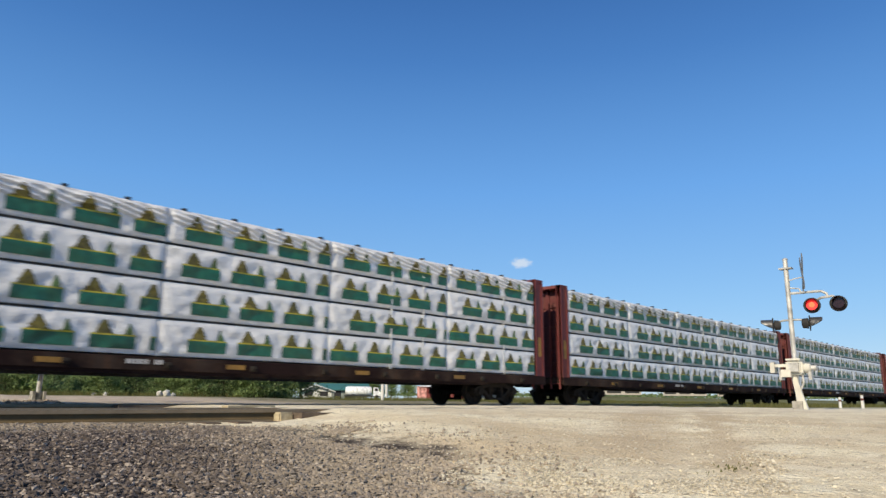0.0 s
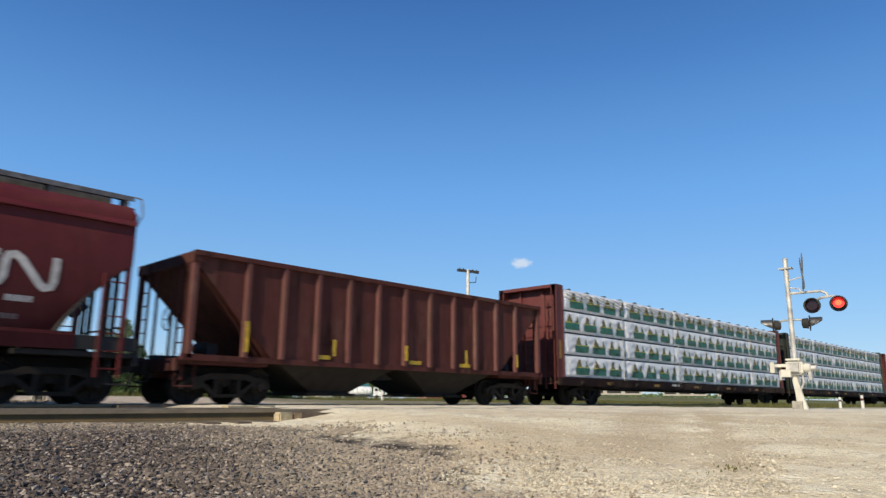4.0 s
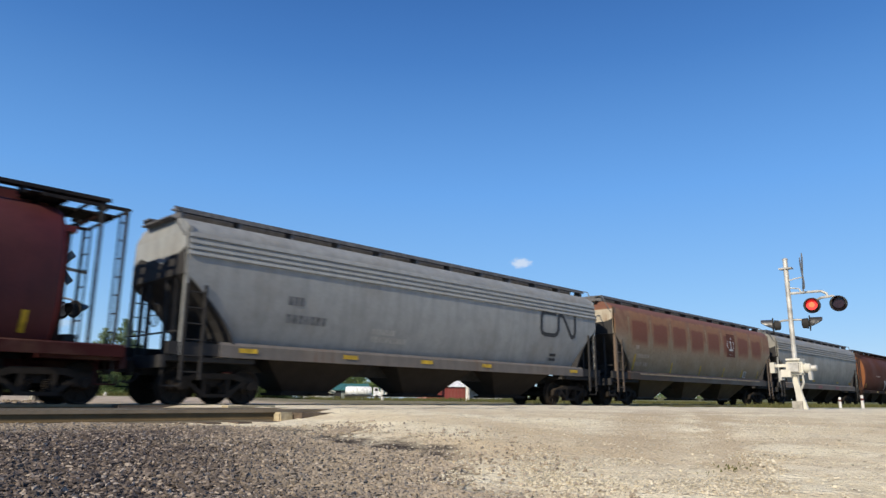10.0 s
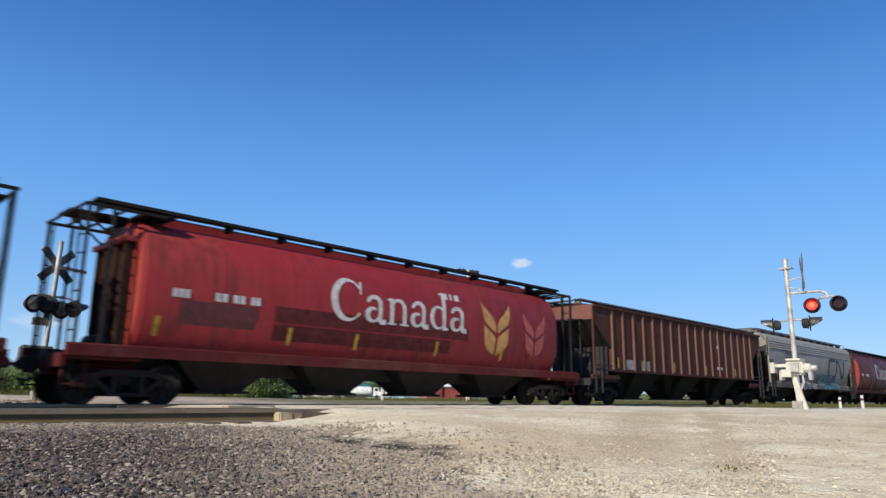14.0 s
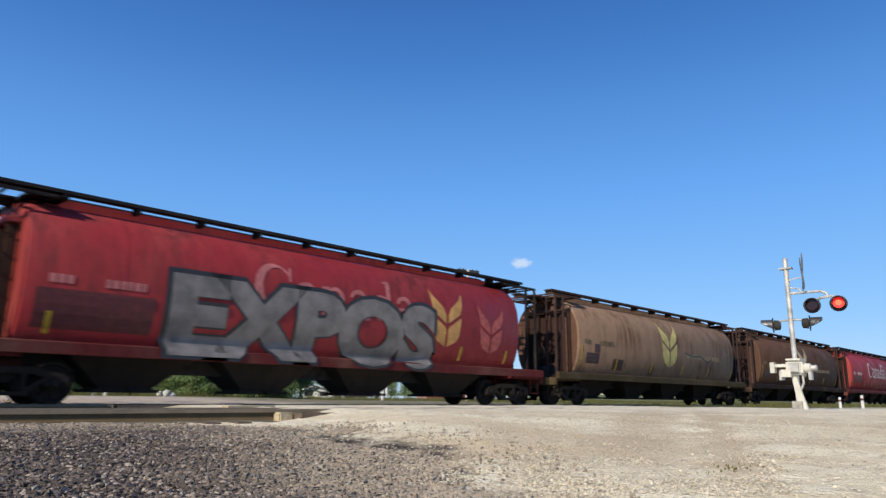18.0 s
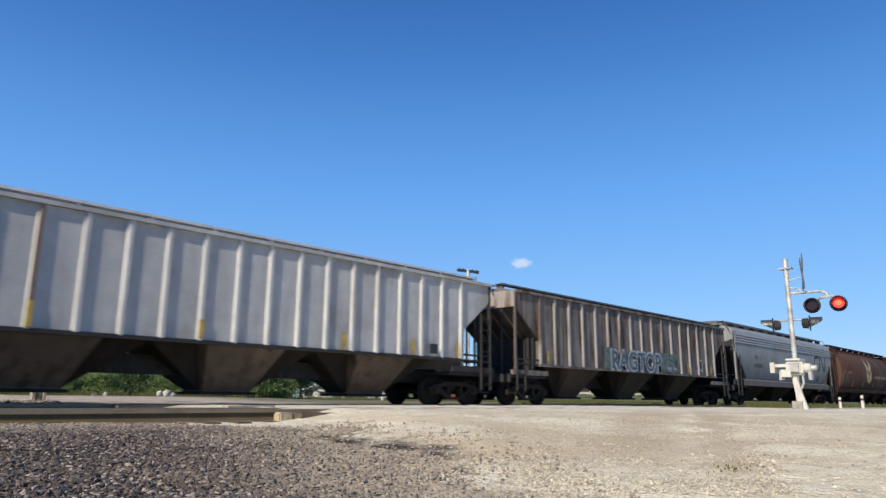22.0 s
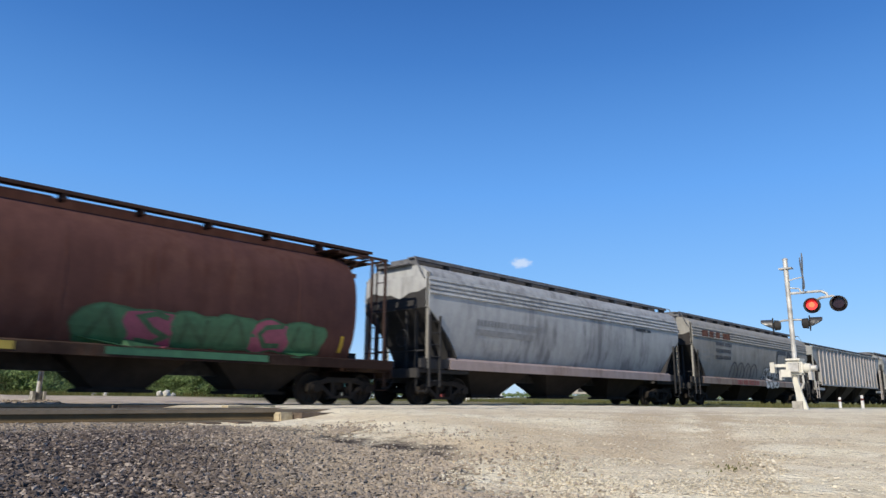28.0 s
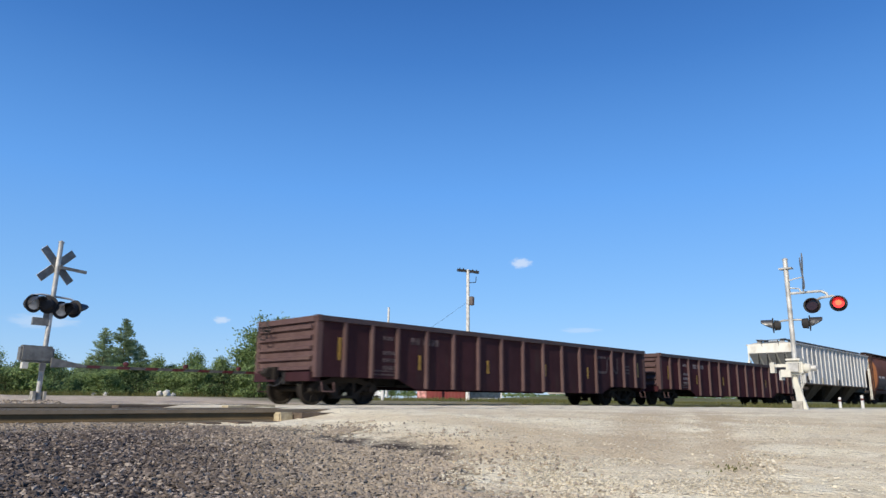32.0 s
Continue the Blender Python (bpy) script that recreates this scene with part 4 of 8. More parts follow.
def put_scrawl(car, w, x0, x1, z0, z1, fills, outline, seed, n=5, letters=False):
    """Spray paint that spells nothing: puffy shapes with bent strokes on them, dark strokes on a halo, or outlined strokes alone."""
    rnd = random.Random(seed)
    step = (x1 - x0) / n
    for i in range(n):
        cx, cz = x0 + step * (i + 0.5), (z0 + z1) / 2 + rnd.uniform(-0.05, 0.05)
        rx, rz = step * 0.50, (z1 - z0) / 2 * rnd.uniform(0.92, 1.06)
        ph = [rnd.uniform(0, TAU) for _ in range(3)]

        def blob(k):
            b = B()
            vs = []
            for j in range(26):
                a = TAU * j / 26
                r = 0.92 + 0.08 * math.sin(3 * a + ph[0]) + 0.07 * math.sin(5 * a + ph[1])
                c, s = math.cos(a), math.sin(a)
                q = max(abs(c), abs(s)) ** 0.8
                vs.append(b.verts.new((c / q * (rx * 1.22 * r + k), s / q * (rz * r + k), 0)))
            b.faces.new(vs)
            return b

        def letter(wide):
            b = B()
            stroke(b, line, wide)
            return b
        line = [(x * rx * 0.78 + rnd.uniform(-0.06, 0.06), z * rz * 0.74 + rnd.uniform(-0.06, 0.06)) for x, z in rnd.choice(SKELETONS)]
        up = 0.0008 * i
        if letters == "halo":
            part("spray_outline", wrap_on(blob(0.035), w, cx, cz, 0.013 + up), outline, car)
            part("spray_fill", wrap_on(blob(-0.01), w, cx, cz, 0.019 + up), fills[0], car)
            part("spray_line", wrap_on(letter(0.46 * rz), w, cx, cz, 0.027 + up), outline, car)
            part("spray_line", wrap_on(letter(0.13 * rz), w, cx, cz, 0.034 + up), fills[1], car)
        elif letters:
            part("spray_outline", wrap_on(letter(0.40 * rz + 0.13), w, cx, cz, 0.015 + up), outline, car)
            part("spray_fill", wrap_on(letter(0.40 * rz), w, cx, cz, 0.022 + up), fills[i % len(fills)], car)
        else:
            part("spray_outline", wrap_on(blob(0.045), w, cx, cz, 0.013 + up), outline, car)
            part("spray_fill", wrap_on(blob(0.0), w, cx, cz, 0.019 + up), fills[i % len(fills)], car)
            part("spray_line", wrap_on(letter(0.12), w, cx, cz, 0.027 + up), outline, car)


DEFAULTS = {"ladder": M_DARK, "walk": M_GRATE, "slope": M_DARK, "cap": None}


def make_car(kit, x, colours, name, label, category, group):
    car = thing(name, pose(x, TRACK_Y, 0), label, category, group)
    made = {}
    for key, pname, me, mat, parent, at, lab in kit:
        material = colours.get(mat, DEFAULTS.get(mat) or colours.get("body")) if isinstance(mat, str) else mat
        ob = part(pname, me, material, made[parent] if parent else car, lab)
        if at is not None:
            ob.matrix_basis = at
        if key:
            made[key] = ob
    return car

# ---- ground: one sheet, dense near the camera, out to the horizon ----


def smooth01(t):
    t = min(1.0, max(0.0, t))
    return t * t * (3 - 2 * t)


def road_edge(y):
    """Where dark ballast gives way to the sandy crossing, as x for a given y."""
    return 3.55 + 0.40 * (y - 3.1) if y < 9.9 else 6.3


def ballast_edge(y):
    """Where the dark stones end: they narrow towards the camera and towards the siding."""
    return min(0.88 + 0.85 * y, 5.15, 14.75 - 1.2 * y)


def ground_z(x, y):
    r = math.hypot(x, y)
    road = -0.46 + 0.45 * smooth01((r - 2.5) / 10.0)
    left = -0.46 + 0.265 * smooth01((y - 2.0) / 7.6)
    if 10.0 < y < 11.35:
        left = -0.115
    elif y >= 11.6:
        left = -0.13 + 0.16 * smooth01((y - 18.0) / 2.0)
    k = smooth01((x - road_edge(y)) / (1.9 if y < 9.5 else 1.3) + (0.2 if y < 7 else 0.0))
    if y > 9.6:
        k *= 1 - smooth01((x - 22.5) / 2.0)
    z = left * (1 - k) + road * k
    z += 0.022 * noise.noise(Vector((x * 0.9, y * 0.9, 3))) * smooth01(r / 4) + 0.014 * noise.noise(Vector((x * 2.6, y * 2.6, 7)))
    far = smooth01((y - 30) / 110.0)
    return z + 1.75 * far * smooth01((x / max(y, 1.0) - 1.08) / 0.32) + 0.05 * smooth01((y - 19) / 4) + 0.16 * smooth01((y - 22.5) / 8) * (1 - smooth01((x - 16) / 9))


def spread(a, b, step, lo, hi):
    """Coordinates: even steps from a to b, then ever wider ones out to lo and hi."""
    mid = list(np.arange(a, b + step / 2, step))
    out, s = [], step
    v = b
    while v < hi:
        s *= 1.22
        v += s
        out.append(v)
    pre, s, v = [], step, a
    while v > lo:
        s *= 1.22
        v -= s
        pre.append(v)
    return pre[::-1] + mid + out


gx, gy = spread(-1.0, 26.0, 0.16, -3000, 3000), spread(0.5, 19.0, 0.16, -3000, 3000)
verts = [(x, y, ground_z(x, y)) for y in gy for x in gx]
nx = len(gx)
faces = [(j * nx + i, j * nx + i + 1, (j + 1) * nx + i + 1, (j + 1) * nx + i) for j in range(len(gy) - 1) for i in range(nx - 1)]
me = bpy.data.meshes.new("ground")
me.from_pydata(verts, [], faces)
for p in me.polygons:
    p.use_smooth = True


def ground_material():
    m, nt, p = tree_of("ground_gravel_sand_grass")
    geo = nt.nodes.new("ShaderNodeNewGeometry")
    pos = geo.outputs["Position"]
    sep = nt.nodes.new("ShaderNodeSeparateXYZ")
    nt.links.new(pos, sep.inputs[0])
    x, y = sep.outputs[0], sep.outputs[1]
    big, mid, fine, grit = noise_node(nt, pos, 0.35, 5), noise_node(nt, pos, 2.2, 5, 0.65), noise_node(nt, pos, 24, 4, 0.7), noise_node(nt, pos, 90, 3, 0.6)
    vor = add(nt, "ShaderNodeTexVoronoi", Scale=26.0)
    nt.links.new(pos, vor.inputs["Vector"])
    cell = vor.outputs["Color"]
    sc = nt.nodes.new("ShaderNodeSeparateColor")
    nt.links.new(cell, sc.inputs[0])
    # dark ballast, each stone of its own tone
    bal = mix(nt, sc.outputs[0], (0.032, 0.026, 0.022), (0.15, 0.122, 0.098))
    bal = mix(nt, ramp(nt, mid, 0.4, 0.7, 0.0, 0.5), bal, (0.10, 0.080, 0.064))
    # sandy gravel with tracks of packed earth
    sand = mix(nt, ramp(nt, mid, 0.3, 0.7), (0.76, 0.655, 0.445), (0.88, 0.795, 0.59))
    sand = mix(nt, ramp(nt, fine, 0.45, 0.75, 0.0, 0.35), sand, (0.76, 0.67, 0.50))
    sand = mix(nt, ramp(nt, grit, 0.50, 0.72, 0.0, 0.45), sand, (0.42, 0.335, 0.225))
    sand = mix(nt, ramp(nt, big, 0.46, 0.60, 0.0, 0.7), sand, (0.57, 0.45, 0.29))
    clods = noise_node(nt, pos, 7.5, 3, 0.7)
    sand = mix(nt, ramp(nt, clods, 0.54, 0.66, 0.0, 0.6), sand, (0.38, 0.305, 0.205))
    lane = nt.nodes.new("ShaderNodeMapping")              # wheel lanes of packed earth along the road
    lane.inputs["Rotation"].default_value, lane.inputs["Scale"].default_value = (0, 0, radians(-28)), (1.6, 0.22, 1)
    nt.links.new(pos, lane.inputs[0])
    ruts = noise_node(nt, lane.outputs[0], 0.9, 5, 0.6)
    sand = mix(nt, ramp(nt, ruts, 0.47, 0.60, 0.0, 0.5), sand, (0.60, 0.47, 0.30))
    sand = mix(nt, ramp(nt, ruts, 0.30, 0.42, 0.35, 0.0), sand, (0.80, 0.71, 0.52))
    # two bands of brown earth, worn by wheels that cross at a slant
    for y0, slope, half in ((-0.55, 0.49, 0.42), (0.35, 0.50, 0.8)):
        off = math_node(nt, "ABSOLUTE", math_node(nt, "SUBTRACT", y, math_node(nt, "ADD", math_node(nt, "MULTIPLY", x, slope), y0)))
        off = math_node(nt, "ADD", off, math_node(nt, "MULTIPLY", math_node(nt, "SUBTRACT", mid, 0.5), 1.4))
        worn = math_node(nt, "MULTIPLY", ramp(nt, off, 0.0, half, 0.75, 0.0), ramp(nt, x, 4.0, 6.0))
        sand = mix(nt, worn, sand, (0.53, 0.415, 0.27))
    pale = mix(nt, ramp(nt, mid, 0.3, 0.7), (0.70, 0.62, 0.46), (0.82, 0.74, 0.58))
    # the crossing turns paler towards the rails
    sand = mix(nt, ramp(nt, math_node(nt, "ADD", math_node(nt, "MULTIPLY", x, 0.7), y), 12.0, 20.0, 0.0, 0.8), sand, pale)
    lip = math_node(nt, "MINIMUM", math_node(nt, "ADD", math_node(nt, "MULTIPLY", y, 0.85), 0.88), 5.15)
    lip = math_node(nt, "MINIMUM", lip, math_node(nt, "SUBTRACT", 14.75, math_node(nt, "MULTIPLY", math_node(nt, "MINIMUM", y, 9.6), 1.2)))
    edge = math_node(nt, "SUBTRACT", x, lip)
    edge = math_node(nt, "ADD", edge, math_node(nt, "MULTIPLY", math_node(nt, "SUBTRACT", mid, 0.5), 3.2))
    c = mix(nt, ramp(nt, edge, -0.55, 0.55), bal, sand)
    track = math_node(nt, "MULTIPLY", ramp(nt, y, 9.6, 9.9), math_node(nt, "SUBTRACT", 1.0, ramp(nt, y, 18.4, 19.2)))
    side = math_node(nt, "MAXIMUM", math_node(nt, "SUBTRACT", 1.0, ramp(nt, x, 6.6, 7.6)), ramp(nt, x, 22.5, 24.0))
    trk = mix(nt, ramp(nt, mid, 0.35, 0.7), (0.21, 0.17, 0.125), (0.34, 0.28, 0.21))
    c = mix(nt, math_node(nt, "MULTIPLY", track, side), c, trk)
    # beyond the line: gravel road, then rough grass
    beyond = ramp(nt, math_node(nt, "ADD", y, math_node(nt, "MULTIPLY", big, 1.5)), 19.0, 20.0)
    dirt = mix(nt, ramp(nt, mid, 0.35, 0.7), (0.17, 0.155, 0.085), (0.30, 0.26, 0.18))
    c = mix(nt, beyond, c, mix(nt, ramp(nt, math_node(nt, "ADD", x, math_node(nt, "MULTIPLY", big, 5.0)), 15.0, 19.0), mix(nt, ramp(nt, mid, 0.35, 0.7), (0.44, 0.355, 0.265), (0.60, 0.50, 0.385)), dirt))
    grass = mix(nt, ramp(nt, mid, 0.3, 0.7), (0.095, 0.115, 0.04), (0.18, 0.175, 0.075))
    grass = mix(nt, ramp(nt, big, 0.4, 0.7, 0.0, 0.6), grass, (0.24, 0.215, 0.12))
    gz = math_node(nt, "MAXIMUM", ramp(nt, math_node(nt, "ADD", y, math_node(nt, "MULTIPLY", big, 6)), 31.0, 34.0), math_node(nt, "MULTIPLY", ramp(nt, math_node(nt, "ADD", x, math_node(nt, "MULTIPLY", mid, 6)), 27.0, 31.0), ramp(nt, y, 4.0, 9.5)))
    gz = math_node(nt, "MULTIPLY", gz, 0.92)
    c = mix(nt, gz, c, grass)
    nt.links.new(c, p.inputs["Base Color"])
    p.inputs["Roughness"].default_value = 0.95
    p.inputs["Specular IOR Level"].default_value = 0.08
    h = math_node(nt, "ADD", math_node(nt, "MULTIPLY", fine, 0.6), math_node(nt, "MULTIPLY", vor.outputs["Distance"], 0.5))
    bump(nt, p, math_node(nt, "ADD", h, math_node(nt, "MULTIPLY", mid, 1.6)), 1.0, 0.03)
    return m


me.materials.append(ground_material())
tagged(new("ground", me), "sandy gravel crossing with dark ballast, rough grass beyond", "ground", kind="structure")


def stones_mesh(name, count, place, size, seed, flat_k=0.75, lift=0.3, under=True):
    """Many small broken stones, joined: each a bent octahedron with cut corners."""
    rng = np.random.default_rng(seed)
    base = np.array([(1, 0, 0), (0.35, 0.9, 0.1), (-0.8, 0.5, 0), (-0.7, -0.6, 0.05), (0.4, -0.9, 0), (0.25, 0.1, 0.85), (-0.35, -0.1, 0.75), (0, 0, -0.6)])
    fcs = [(0, 1, 5), (1, 2, 6), (1, 6, 5), (2, 3, 6), (3, 4, 6), (4, 5, 6), (4, 0, 5), (1, 0, 7), (2, 1, 7), (3, 2, 7), (4, 3, 7), (0, 4, 7)]
    fcs = fcs if under else fcs[:7]                 # small flat-lying stones need no underside
    vs, fs = [], []
    for i in range(count):
        x, y = place(rng)
        s = size[0] + (size[1] - size[0]) * rng.random() ** 2
        a = rng.random() * TAU
        rot = np.array([[math.cos(a), -math.sin(a), 0], [math.sin(a), math.cos(a), 0], [0, 0, 1]])
        v = (base * (1 + 0.7 * (rng.random((8, 3)) - 0.5))) * np.array([1.25, 0.45 + 0.45 * rng.random(), flat_k * (0.6 + 0.5 * rng.random())]) * s
        tilt = (rng.random() - 0.5) * (2.9 if under else 1.6)
        rt = np.array([[1, 0, 0], [0, math.cos(tilt), -math.sin(tilt)], [0, math.sin(tilt), math.cos(tilt)]])
        v = v @ rt.T @ rot.T + np.array([x, y, ground_z(x, y) + s * (0.15 + lift * rng.random())])
        n = len(vs)
        vs.extend(map(tuple, v))
        fs.extend([(a0 + n, b0 + n, c0 + n) for a0, b0, c0 in fcs])
    m = bpy.data.meshes.new(name)
    m.from_pydata(vs, [], fs)
    return m


def stone_material(name, tones, dusted=False):
    m, nt, p = tree_of(name)
    geo = nt.nodes.new("ShaderNodeNewGeometry")
    rnd = geo.outputs["Random Per Island"]
    f = noise_node(nt, geo.outputs["Position"], 60, 3)
    c = mix(nt, math_node(nt, "POWER", rnd, 1.5), tones[0], tones[1])
    c = mix(nt, ramp(nt, rnd, 0.82, 0.9), c, tones[2])
    c = mix(nt, ramp(nt, f, 0.4, 0.7, 0.0, 0.35), c, tuple(v * 0.5 for v in tones[0]))
    patch = noise_node(nt, geo.outputs["Position"], 1.6, 4, 0.6)
    c = mix(nt, ramp(nt, patch, 0.38, 0.62, 0.0, 0.4), c, tuple(v * 0.5 for v in tones[1]))
    if dusted:                                  # road dust settles on the stones beside the crossing
        sep = nt.nodes.new("ShaderNodeSeparateXYZ")
        nt.links.new(geo.outputs["Position"], sep.inputs[0])
        lane = math_node(nt, "SUBTRACT", sep.outputs[0], math_node(nt, "MULTIPLY", sep.outputs[1], 0.40))
        lane = math_node(nt, "ADD", lane, math_node(nt, "MULTIPLY", noise_node(nt, geo.outputs["Position"], 1.1, 4), 2.4))
        c = mix(nt, ramp(nt, lane, 1.2, 3.9, 0.0, 0.60), c, (0.46, 0.385, 0.285))
        c = mix(nt, ramp(nt, sep.outputs[1], 7.8, 9.4, 0.0, 0.55), c, (0.40, 0.33, 0.24))
    nt.links.new(c, p.inputs["Base Color"])
    p.inputs["Roughness"].default_value = 0.9
    return m


def ballast_place(rng):
    while True:
        y = 2.2 + 7.7 * rng.random() ** 1.25 - (rng.exponential(0.5) if rng.random() < 0.06 else 0)
        x = rng.uniform(0.2 * y - 0.2, max(ballast_edge(y), 0.2 * y) + 1.4) - (rng.exponential(0.5) if rng.random() < 0.06 else 0)
        d = x - ballast_edge(y) - 1.5 * noise.noise(Vector((x * 0.9, y * 0.9, 11)))
        if (d < 0 or rng.random() < 0.22 * math.exp(-d * 2.2)):
            return x, y


def sand_place(rng):
    while True:
        r, a = 3.0 + 7.5 * rng.random() ** 2.1, radians(rng.uniform(8, 66))
        x, y = r * math.sin(radians(90) - a), r * math.sin(a)
        thick = 0.9 * noise.noise(Vector((x * 1.1, y * 1.1, 21))) + 0.42 - 0.17 * (r - 3.0)
        if x > ballast_edge(y) - 0.6 and (thick > 0 or rng.random() < 0.10):
            return x, y


me = stones_mesh("ballast", 80000, ballast_place, (0.0065, 0.0245), 3, 0.85, 0.55)
me.materials.append(stone_material("ballast_stone", ((0.040, 0.030, 0.026), (0.255, 0.200, 0.162), (0.42, 0.35, 0.285)), True))
tagged(new("ballast", me), "loose dark grey crushed ballast stones beside the track", "gravel", kind="stuff")


def bed_place(rng):
    return rng.uniform(-2.0, 6.1), rng.choice((rng.uniform(11.7, 15.7), rng.uniform(10.1, 11.3), rng.uniform(17.9, 20.4)))


me = stones_mesh("track_ballast", 9000, bed_place, (0.015, 0.045), 5, 0.8, 0.3, False)
me.materials.append(stone_material("track_stone", ((0.12, 0.095, 0.07), (0.46, 0.38, 0.285), (0.58, 0.49, 0.375))))
tagged(new("track_ballast", me), "brown-grey crushed stone bed between the tracks", "gravel", kind="stuff")
me = stones_mesh("pebbles", 60000, sand_place, (0.0035, 0.0145), 4, 0.8, 0.5, False)
me.materials.append(stone_material("pebble_stone", ((0.55, 0.475, 0.35), (0.84, 0.765, 0.60), (0.33, 0.275, 0.20))))
tagged(new("pebbles", me), "scattered pale pebbles on the sandy crossing", "gravel", kind="stuff")

# ---- tracks ----
RAIL = [(-0.07, 0.0), (0.07, 0.0), (0.07, 0.02), (0.018, 0.045), (0.012, 0.12), (0.035, 0.135), (0.036, 0.168), (0.025, 0.175), (-0.025, 0.175), (-0.036, 0.168), (-0.035, 0.135), (-0.012, 0.12), (-0.018, 0.045), (-0.07, 0.02)]


def track(yc, top, x0, x1, label, tie_from, tie_to, hide):
    tr = thing("railway_track", pose(0, yc, top), label, "track", kind="structure")
    for s in (-1, 1):
        bm = prism_x(B(), [(y, z - 0.175) for y, z in RAIL], x0, x1)
        for v in bm.verts:
            v.co.y += s * 0.755
        r = part("rail", bm, M_RAIL, tr)
        part("head_side", box(B(), x0, x1, s * 0.755 - 0.038, s * 0.755 + 0.038, -0.052, -0.003), M_RAILSIDE, r)
        part("rail_foot", box(B(), x0, x1, s * 0.755 - 0.073, s * 0.755 + 0.073, -0.185, -0.160), M_RAILFOOT, r)
        part("rail_head", box(B(), x0, x1, s * 0.755 - 0.024, s * 0.755 + 0.024, 0.0, 0.002), M_RAILTOP, r)
    tie = mesh_of("tie", box(B(), -0.115, 0.115, -1.3, 1.3, -0.36, -0.178))
    x = tie_from
    while x < tie_to:
        if not hide[0] < x < hide[1]:
            t = part("tie", tie, M_TIE, tr)
            t.location = (x, 0, 0)
        x += 0.5
    return tr


track(TRACK_Y, 0.0, -420, 900, "busy main track on timber ties in ballast", -4, 60, (6.0, 22.5))
track(NEAR_TRACK_Y, -0.008, -420, 900, "rusty siding track running into the crossing", 0.5, 40, (6.0, 22.0))

# crossing timbers: flangeway planks along the siding, a block at their end
cr = thing("crossing_panel", pose(0, 0, 0), "weathered timber crossing planks beside the siding rails", "crossing", kind="structure")
for y0, y1, z1, x0 in ((NEAR_TRACK_Y - 1.22, NEAR_TRACK_Y - 0.86, -0.06, 6.55), (NEAR_TRACK_Y - 0.62, NEAR_TRACK_Y + 0.62, -0.05, 6.4), (NEAR_TRACK_Y + 0.86, NEAR_TRACK_Y + 1.22, -0.05, 5.6), (TRACK_Y - 1.25, TRACK_Y - 0.86, -0.01, 6.0), (TRACK_Y - 0.62, TRACK_Y + 0.62, -0.01, 6.0), (TRACK_Y + 0.86, TRACK_Y + 1.25, -0.01, 5.6)):
    n = max(1, round((y1 - y0) / 0.3))
    for i in range(n):
        w = (y1 - y0) / n
        part("plank", box(B(), x0 + 0.05 * (i % 2), 21.8, y0 + i * w + 0.008, y0 + (i + 1) * w - 0.008, z1 - 0.16, z1 - 0.012 * (i % 2)), M_TIE, cr)
bm = box(B(), 6.28, 6.54, NEAR_TRACK_Y - 1.0, NEAR_TRACK_Y - 0.80, -0.25, -0.055)
bmesh.ops.bevel(bm, geom=bm.edges[:], offset=0.025, segments=2, affect="EDGES")
tagged(new("timber_block", mesh_of("timber_block", bm)), "pale weathered timber block at the end of the crossing planks", "timber").data.materials.append(plain("pale_timber", (0.42, 0.35, 0.23), 0.85, scale=9))

# loose pale boards between the tracks
for x, y, l, yaw in ((7.3, 12.4, 1.1, 4), (4.2, 12.7, 0.5, -10), (2.6, 13.1, 0.4, 20)):
    bm = box(B(), -l / 2, l / 2, -0.11, 0.11, 0.0, 0.05)
    bmesh.ops.bevel(bm, geom=bm.edges[:], offset=0.012, segments=1, affect="EDGES")
    me = mesh_of("loose_board", bm)
    me.materials.append(plain("pale_timber", (0, 0, 0)))
    ob = tagged(new("loose_board", me), "short pale weathered board lying between the tracks", "board", "loose boards")
    ob.matrix_world = pose(x, y, max(ground_z(x + a, y) for a in (-l / 2, 0, l / 2)) - 0.015, 0, 0, yaw)

# ---- crossing signals ----
M_LENS = plain("dark_red_lens", (0.022, 0.008, 0.009), 0.2, var=0.1)
M_GLOW = plain("lit_red_lens", (0.62, 0.012, 0.010), 0.4, var=0.25, scale=20, glow=0.75)
M_CORE = plain("lit_lens_core", (1.0, 0.10, 0.03), 0.4, var=0.05, glow=0.95)
M_CLEAR = plain("pale_lens", (0.62, 0.60, 0.57), 0.25, var=0.3)
M_HOOD = plain("glossy_black_hood", (0.05, 0.05, 0.052), 0.28, var=0.3)
M_BOARD = paint("board_white", (0.70, 0.69, 0.66), rust_amt=0.05, dust_amt=0.15, rough=0.55)
M_BOARDBACK = plain("board_back_aluminium", (0.17, 0.165, 0.15), 0.5, 0.3)
M_CREAM = paint("mechanism_paint", (0.66, 0.64, 0.56), rust_amt=0.12, dust_amt=0.2, rough=0.5)
# red and white of the gate arm, dulled to show it in shade
M_REDSTRIPE = plain("red_stripe", (0.10, 0.022, 0.02), 0.5)
M_ARMSHADE = plain("shaded_arm_white", (0.10, 0.095, 0.085), 0.6)
M_CONCRETE = plain("concrete", (0.55, 0.52, 0.46), 0.9, scale=9)


